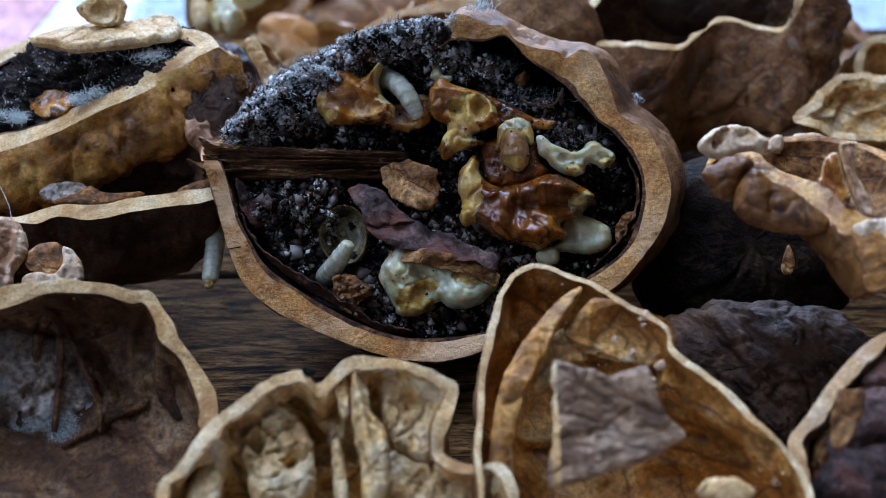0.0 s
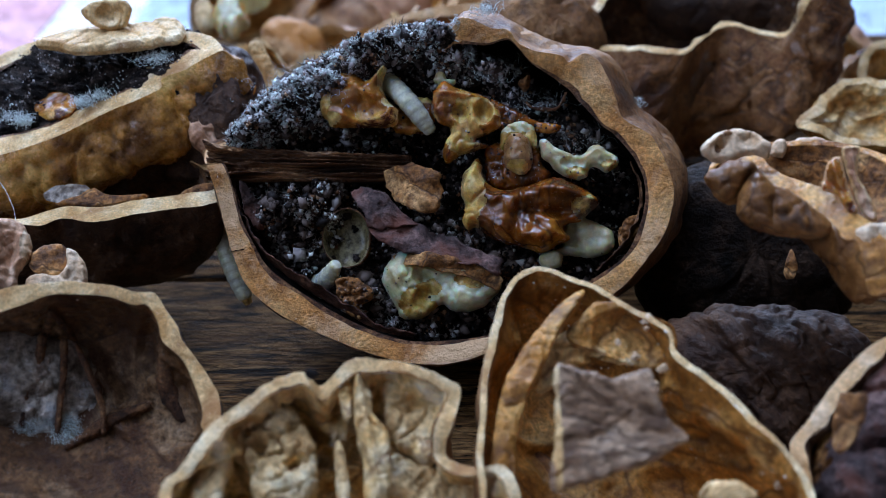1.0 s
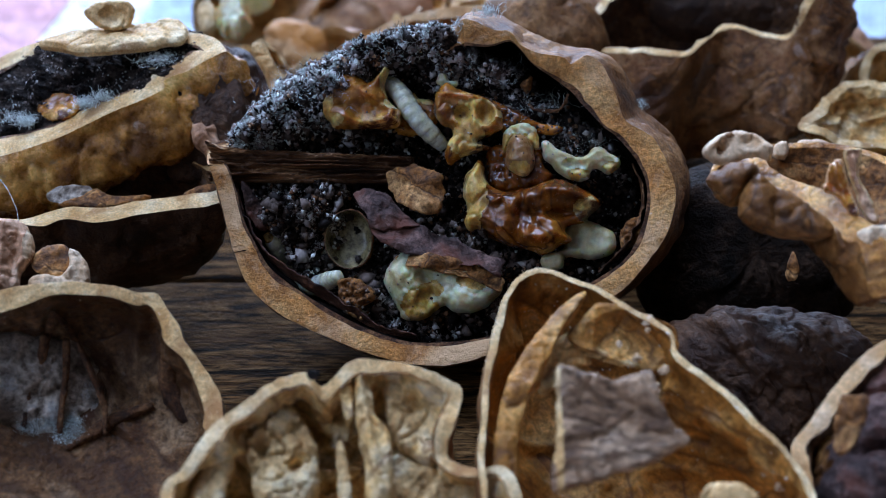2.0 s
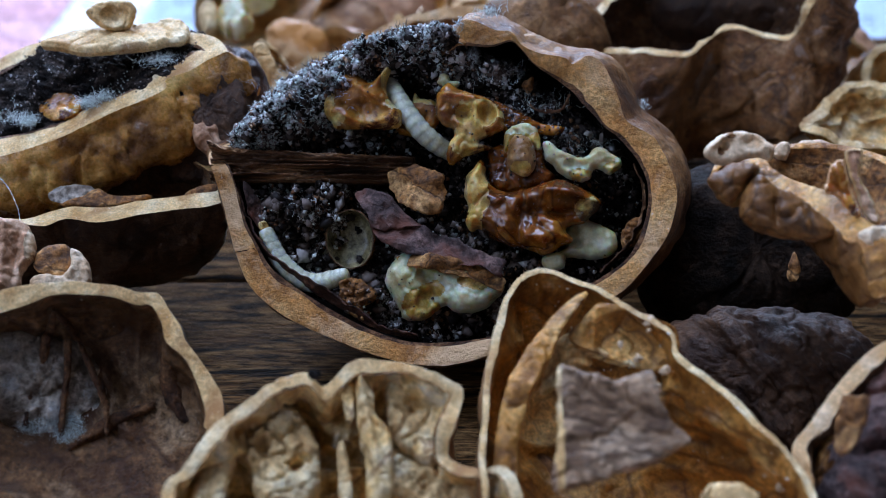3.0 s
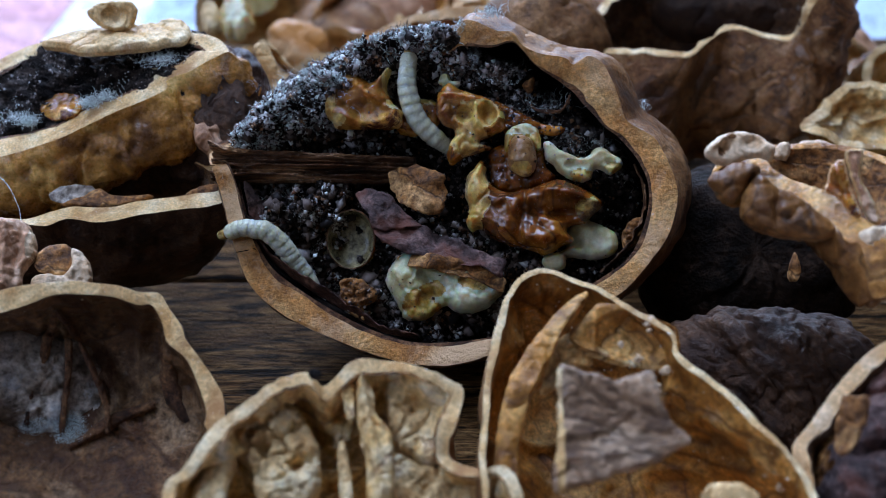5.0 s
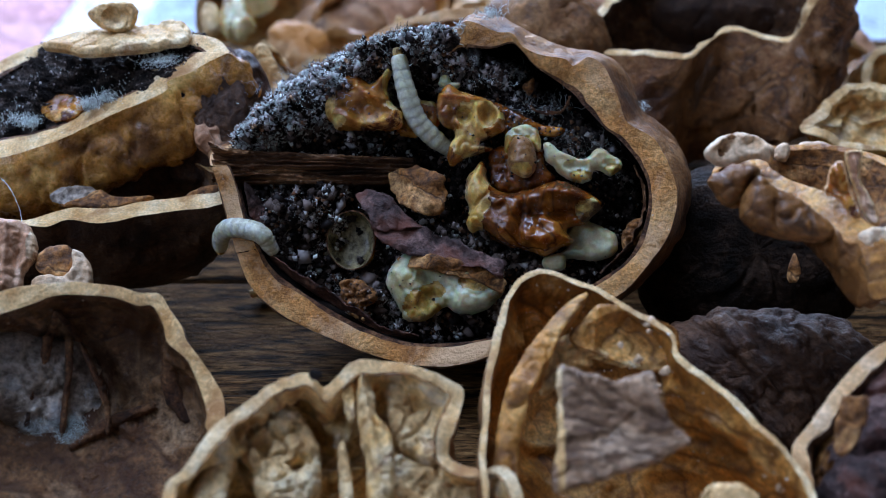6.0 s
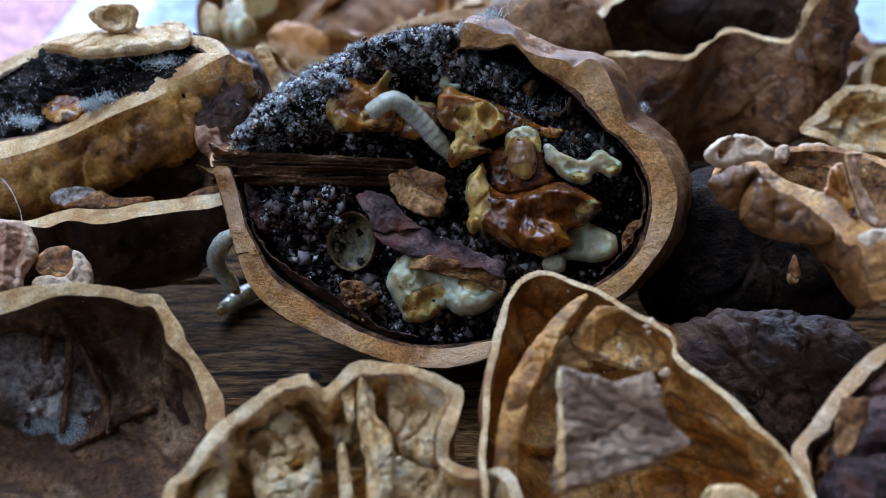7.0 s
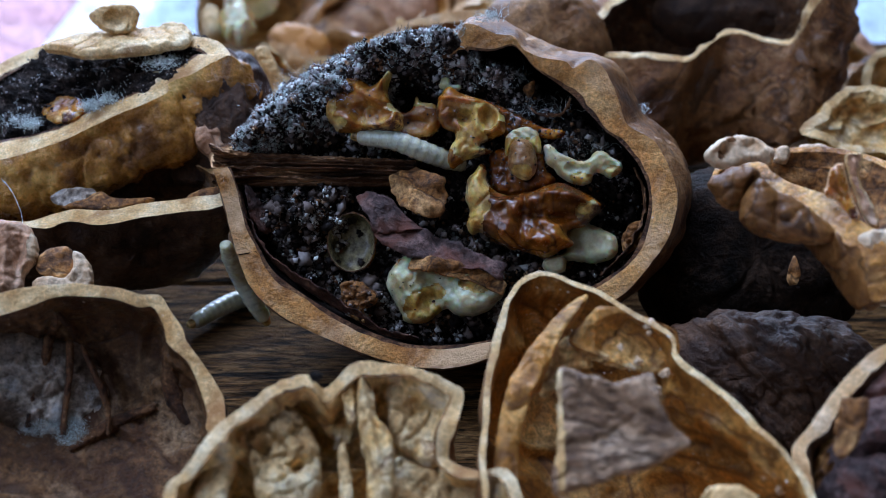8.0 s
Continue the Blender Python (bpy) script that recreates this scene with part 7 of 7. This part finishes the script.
def mouldy_fill():
    m = facing((-33.3, 15.0, 22.2), (-0.25, -0.28, 0.92))
    r = random.Random(9)
    pts, sizes, white, ws = [], [], [], []
    bm = bmesh.new()
    bmesh.ops.create_icosphere(bm, subdivisions=6, radius=1)
    for v in bm.verts:
        p = Vector((v.co.x * 12.4 - 2, v.co.y * 6.6 + 1.6, v.co.z * 2.0 - 1.6))
        v.co = p + v.co * (1.5 * rough_at(p, 0.35, 5, 94) + 1.2 * abs(rough_at(p, 0.6, 4, 96)))
        if v.co.z > -1 and r.random() < 0.5:
            pts.append(v.co + Vector((r.uniform(-0.3, 0.3), r.uniform(-0.3, 0.3), 0.1)))
            sizes.append(r.uniform(0.05, 0.16))
            if rough_at(v.co, 0.3, 3, 95) > 0.34 and r.random() < 0.5:
                white.append(v.co + Vector((0, 0, 0.35)))
                ws.append(r.uniform(0.04, 0.10))
        v.co *= 0.001
    solid("frass_bed", bm, FRASS, m, "black mould filling the golden walnut half", "frass", kind="stuff")
    solid("frass_crumbs", grain_mesh(pts, sizes, 10), CRUMBS, m, "dark crumbs on the black mould", "frass", kind="stuff")
    solid("mould_crumbs", grain_mesh(white, ws, 11), MOULD, m, "bluish white flecks of mould", "mould", kind="stuff")


mouldy_fill()
for x, y, z, spread_by, n in ((-39.0, 10.0, 19.7, 0.45, 260), (-33.2, 10.3, 21.4, 0.5, 220), (-31.7, 10.7, 21.9, 0.5, 160), (-27.0, 14.1, 24.4, 0.9, 300), (-40.9, 11.6, 19.4, 0.6, 90)):
    mould_tuft(x, y, z, spread_by, n, int(500 + x * 3), "bluish white fluff of mould in the golden walnut half", 0.035, 0.8)
slab("kernel_piece", (-36.3, 11.6, 20.7), (-0.25, -0.28, 0.92), [(-2.3, 0.5), (-1.4, 2.0), (0.7, 1.7), (2.3, -0.0), (2.1, -1.6), (0.4, -2.2), (-1.3, -1.2)], 0.25, AMBER, AMBER_FLESH, "amber bit of kernel in the black mould", seed=120, edge=0.6, low=0.8)

# ---- larvae ----


class Crawl:
    """A larva's spine, head first, at one time after another."""

    def __init__(self):
        self.times = []

    def at(self, t, *pts):
        self.times.append((t, np.array(pts, float)))


def spine_points(ctrl, length, n):
    k = len(ctrl)
    out = []
    for i in range(k - 1):
        a, b, d, e = ctrl[max(i - 1, 0)], ctrl[i], ctrl[i + 1], ctrl[min(i + 2, k - 1)]
        for s in np.linspace(0, 1, 16, endpoint=False):
            out.append(0.5 * (2 * b + (d - a) * s + (2 * a - 5 * b + 4 * d - e) * s * s + (3 * b - a - 3 * d + e) * s ** 3))
    out.append(ctrl[-1])
    out.append(ctrl[-1] + (ctrl[-1] - out[-2]) / (np.linalg.norm(ctrl[-1] - out[-2]) + 1e-9) * 6)
    out = np.array(out)
    s = np.concatenate([[0], np.cumsum(np.linalg.norm(np.diff(out, axis=0), axis=1))])
    at = np.linspace(0, length, n)
    return np.stack([np.interp(at, s, out[:, i]) for i in range(3)], 1)


def segment_mesh(radius, length, taper, seed, n=20, rows=12):
    """One body ring: a barrel with rounded ends and small folds."""
    V, Fc = [], []
    for i in range(rows + 1):
        u = math.pi * i / rows
        z = -math.cos(u) * length * 0.5
        r0 = radius * math.sin(u) ** 0.32 * (1 + taper * z / length)
        for j in range(n):
            a = 2 * math.pi * j / n
            r = r0 * (1 + 0.02 * math.sin(5 * a + seed))
            V.append((r * math.cos(a), r * math.sin(a), z))
    for i in range(rows):
        for j in range(n):
            a, b = i * n + j, i * n + (j + 1) % n
            Fc.append((a, b, b + n, a + n))
    return mesh_of("body_ring", np.array(V) * 0.001, Fc)


def larva(crawl, length, radius, label, rings=24):
    first = spine_points(crawl.times[0][1], length, rings)
    base = pose(*(first[rings // 2] * 0.001))
    top = thing("larva", base, label, "larva", "larvae")
    segs = []
    step = length / (rings - 1)
    for i in range(rings):
        e = i / (rings - 1)
        r = radius * (0.55 + 0.45 * math.sin(math.pi * min(1, 0.14 + e * 0.64)) ** 0.8) if i else radius * 0.50
        r *= (1.0, 0.955)[i % 2] if 2 < i < rings - 2 else 1.0
        if i > rings - 4:
            r *= 1 - 0.05 * (i - rings + 4) ** 1.3
        me = segment_mesh(r, step * (3.0 if i else 2.8), 0.1 if i < 3 else 0.0, i * 0.35)
        segs.append(part("head" if i == 0 else "body_ring", me, HEAD if i == 0 else WORM, top, "amber brown head capsule" if i == 0 else ""))
    return top, segs, crawl, length, rings, base.inverted()


def key_larva(top, segs, crawl, length, rings, back):
    rows = [[] for s in segs]
    last = [None] * rings
    for t, ctrl in crawl.times:
        p = spine_points(ctrl, length, rings)
        d = np.gradient(p, axis=0)
        p[0] = p[0] - d[0] * 0.7
        for i in range(rings):
            q = Vector(d[i]).normalized()
            if last[i] is None:
                r = q.to_track_quat("Z", "Y")
            else:
                r = last[i][0].rotation_difference(q) @ last[i][1]
            last[i] = (q, r)
            rows[i].append((t, back @ Matrix.Translation(Vector(p[i]) * 0.001) @ r.to_matrix().to_4x4()))
    for s, r in zip(segs, rows):
        walk(s, r)


def upper_crawl():
    crawl = Crawl()
    crawl.at(0, (-7.1, 11.7, 22.3), (-4.7, 8.6, 24.2), (-2.7, 6.3, 23.8), (-1.2, 5.2, 21.0))
    crawl.at(0.5, (-6.7, 11.4, 22.8), (-4.7, 8.5, 24.2), (-2.7, 5.9, 23.3), (-0.6, 4.8, 20.4))
    crawl.at(1, (-6.5, 11.0, 23.1), (-4.8, 8.5, 24.2), (-2.6, 5.8, 23.2), (-0.6, 4.9, 20.7))
    crawl.at(1.5, (-6.2, 10.5, 23.3), (-4.7, 8.4, 24.3), (-2.7, 5.9, 23.3), (-0.2, 4.8, 20.2))
    crawl.at(2.8, (-4.9, 8.4, 24.1), (-4.0, 6.7, 23.8), (-1.9, 4.5, 21.1), (0.4, 4.5, 19.2))
    crawl.at(3.2, (-4.8, 8.2, 24.4), (-3.5, 5.7, 22.9), (-1.6, 4.4, 21.1), (0.5, 4.6, 19.3))
    crawl.at(3.6, (-4.4, 7.8, 24.6), (-3.5, 5.7, 23.2), (-2.0, 4.6, 21.3), (0.5, 4.6, 19.4))
    crawl.at(4, (-3.3, 7.4, 25.9), (-3.1, 5.5, 23.3), (-2.0, 4.6, 21.3), (0.4, 4.5, 19.3))
    crawl.at(4.4, (-3.6, 7.4, 26.6), (-3.4, 5.9, 24.2), (-2.3, 4.9, 21.7), (0.4, 4.6, 19.4))
    crawl.at(4.7, (-3.0, 7.4, 27.3), (-3.2, 6.0, 24.7), (-2.3, 5.0, 22.1), (0.4, 4.7, 19.5))
    crawl.at(5.8, (-3.7, 7.5, 27.4), (-3.1, 5.7, 24.4), (-2.1, 4.8, 21.9), (0.5, 4.7, 19.5))
    crawl.at(6.2, (-4.5, 6.1, 27.2), (-3.5, 5.3, 24.7), (-2.2, 5.0, 22.1), (0.5, 4.7, 19.4))
    crawl.at(6.6, (-6.0, 3.6, 25.1), (-4.5, 4.3, 25.2), (-2.5, 4.8, 22.9), (0.5, 4.7, 19.5))
    crawl.at(7, (-6.5, 3.1, 23.9), (-4.4, 3.9, 24.7), (-2.5, 4.7, 22.8), (0.5, 4.5, 19.3))
    crawl.at(7.4, (-7.0, 2.3, 22.4), (-5.0, 3.4, 24.0), (-2.6, 4.4, 22.4), (0.5, 4.5, 19.2))
    crawl.at(7.8, (-7.3, 4.3, 21.0), (-4.1, 3.9, 21.3), (-2.0, 3.5, 20.2), (0.8, 4.1, 18.7))
    crawl.at(8, (-7.5, 4.4, 21.1), (-4.2, 3.6, 21.0), (-1.9, 3.4, 20.1), (1.0, 4.0, 18.7))
    return crawl


def rim_crawl():
    crawl = Crawl()
    crawl.at(0, (-11.4, 3.0, 6.0), (-11.0, 1.9, 6.5), (-9.3, -1.5, 10.1), (-7.9, -2.3, 12.7), (-7.0, -1.5, 14.6))
    crawl.at(0.5, (-12.8, 4.1, 6.0), (-12.3, 3.1, 6.1), (-10.6, -1.6, 8.8), (-9.0, -3.0, 11.2), (-7.6, -2.9, 12.6))
    crawl.at(1, (-12.8, 4.2, 5.8), (-12.3, 3.1, 6.1), (-10.5, -1.3, 8.8), (-9.1, -2.7, 11.5), (-8.1, -2.4, 13.2))
    crawl.at(1.5, (-14.8, 2.9, 9.4), (-13.2, 2.5, 7.1), (-11.2, -0.1, 7.9), (-9.4, -2.8, 10.4), (-8.1, -3.2, 11.8))
    crawl.at(2.8, (-15.8, 0.1, 12.9), (-14.0, -1.4, 10.4), (-11.7, -2.4, 9.4), (-8.7, -2.9, 10.7))
    crawl.at(3.2, (-16.1, 0.3, 13.8), (-14.6, -1.2, 11.3), (-12.0, -2.5, 9.6), (-8.8, -3.0, 10.5))
    crawl.at(3.6, (-16.7, 0.0, 13.9), (-14.6, -1.1, 11.7), (-12.4, -2.3, 9.9), (-9.8, -3.1, 9.9))
    crawl.at(4, (-17.2, -0.3, 14.1), (-15.1, -0.8, 12.8), (-13.0, -2.0, 10.6), (-10.0, -3.0, 9.3))
    crawl.at(4.4, (-17.8, -0.9, 14.9), (-15.7, -1.2, 14.0), (-14.0, -1.7, 11.8), (-12.1, -2.2, 9.4))
    crawl.at(4.7, (-18.4, -1.4, 14.4), (-15.9, -1.6, 14.5), (-14.0, -1.8, 12.0), (-12.0, -2.2, 9.4))
    crawl.at(5.8, (-20.4, 0.1, 12.7), (-18.2, -1.3, 15.0), (-15.5, -1.5, 14.2), (-13.9, -1.9, 11.2))
    crawl.at(6.2, (-20.4, 2.4, 9.6), (-20.5, 1.6, 11.6), (-17.9, -1.7, 15.0), (-15.6, -1.4, 13.3))
    crawl.at(6.6, (-20.5, 2.9, 8.6), (-21.0, 2.0, 10.8), (-18.3, -1.8, 14.7), (-16.1, -1.6, 14.5))
    crawl.at(7, (-20.2, 4.1, 5.3), (-21.4, 3.4, 8.4), (-20.4, 1.4, 11.4), (-19.4, 0.4, 12.8))
    crawl.at(7.4, (-17.5, 3.2, 2.9), (-18.7, 3.2, 5.1), (-19.6, 2.8, 7.9), (-19.3, 0.9, 11.4))
    crawl.at(7.8, (-17.4, 3.4, 2.3), (-18.3, 3.3, 4.5), (-19.2, 3.3, 6.9), (-19.7, 2.0, 9.8))
    crawl.at(8, (-17.4, 3.4, 2.3), (-18.3, 3.2, 4.4), (-19.2, 3.2, 6.8), (-19.7, 2.1, 9.7))
    return crawl


def board_crawl():
    crawl = Crawl()
    crawl.at(0, (-21.0, 1.1, 7.3), (-20.8, 3.6, 9.0), (-20.6, 6.7, 11.5), (-20.3, 8.6, 12.4))
    crawl.at(0.5, (-20.8, 2.5, 7.5), (-20.6, 4.9, 9.1), (-20.4, 7.2, 10.6), (-19.8, 9.2, 11.7))
    crawl.at(1, (-18.4, 2.7, 4.7), (-19.7, 4.1, 7.3), (-20.6, 6.4, 9.4), (-20.1, 9.6, 10.4))
    crawl.at(1.5, (-18.4, 4.4, 5.3), (-19.5, 4.8, 6.6), (-19.5, 7.1, 7.2), (-18.7, 10.3, 8.3))
    crawl.at(2.8, (-17.7, 11.5, 1.0), (-16.8, 13.8, 1.0), (-17.1, 16.1, 1.0), (-18.0, 18.6, 1.0))
    crawl.at(4.7, (-16.5, 11.5, 1.0), (-15.6, 13.8, 1.0), (-15.3, 16.1, 1.0), (-15.5, 18.6, 1.0))
    crawl.at(5.8, (-18.1, 10.4, 1.0), (-16.0, 11.5, 1.0), (-14.4, 13.8, 1.0), (-14.1, 16.1, 1.0))
    crawl.at(6.6, (-21.3, 7.8, 1.0), (-19.3, 10.3, 1.0), (-17.2, 12.0, 1.0), (-15.1, 14.3, 1.0))
    crawl.at(7.4, (-22.4, 6.1, 1.0), (-20.3, 9.1, 1.0), (-18.2, 10.8, 1.0), (-16.2, 13.3, 1.0))
    crawl.at(8, (-24.5, 4.6, 1.0), (-21.8, 7.9, 1.0), (-19.5, 9.8, 1.0), (-17.2, 12.3, 1.0))
    return crawl


upper = larva(upper_crawl(), 9.6, 0.95, "pale cream larva with an amber head among the kernels")
climber = larva(rim_crawl(), 9.6, 0.92, "pale bluish larva crawling over the walnut rim")
walker = larva(board_crawl(), 8.6, 0.95, "pale larva crawling round the walnut on the board")


def motions():
    for worm in (upper, climber, walker):
        key_larva(*worm)


motions()
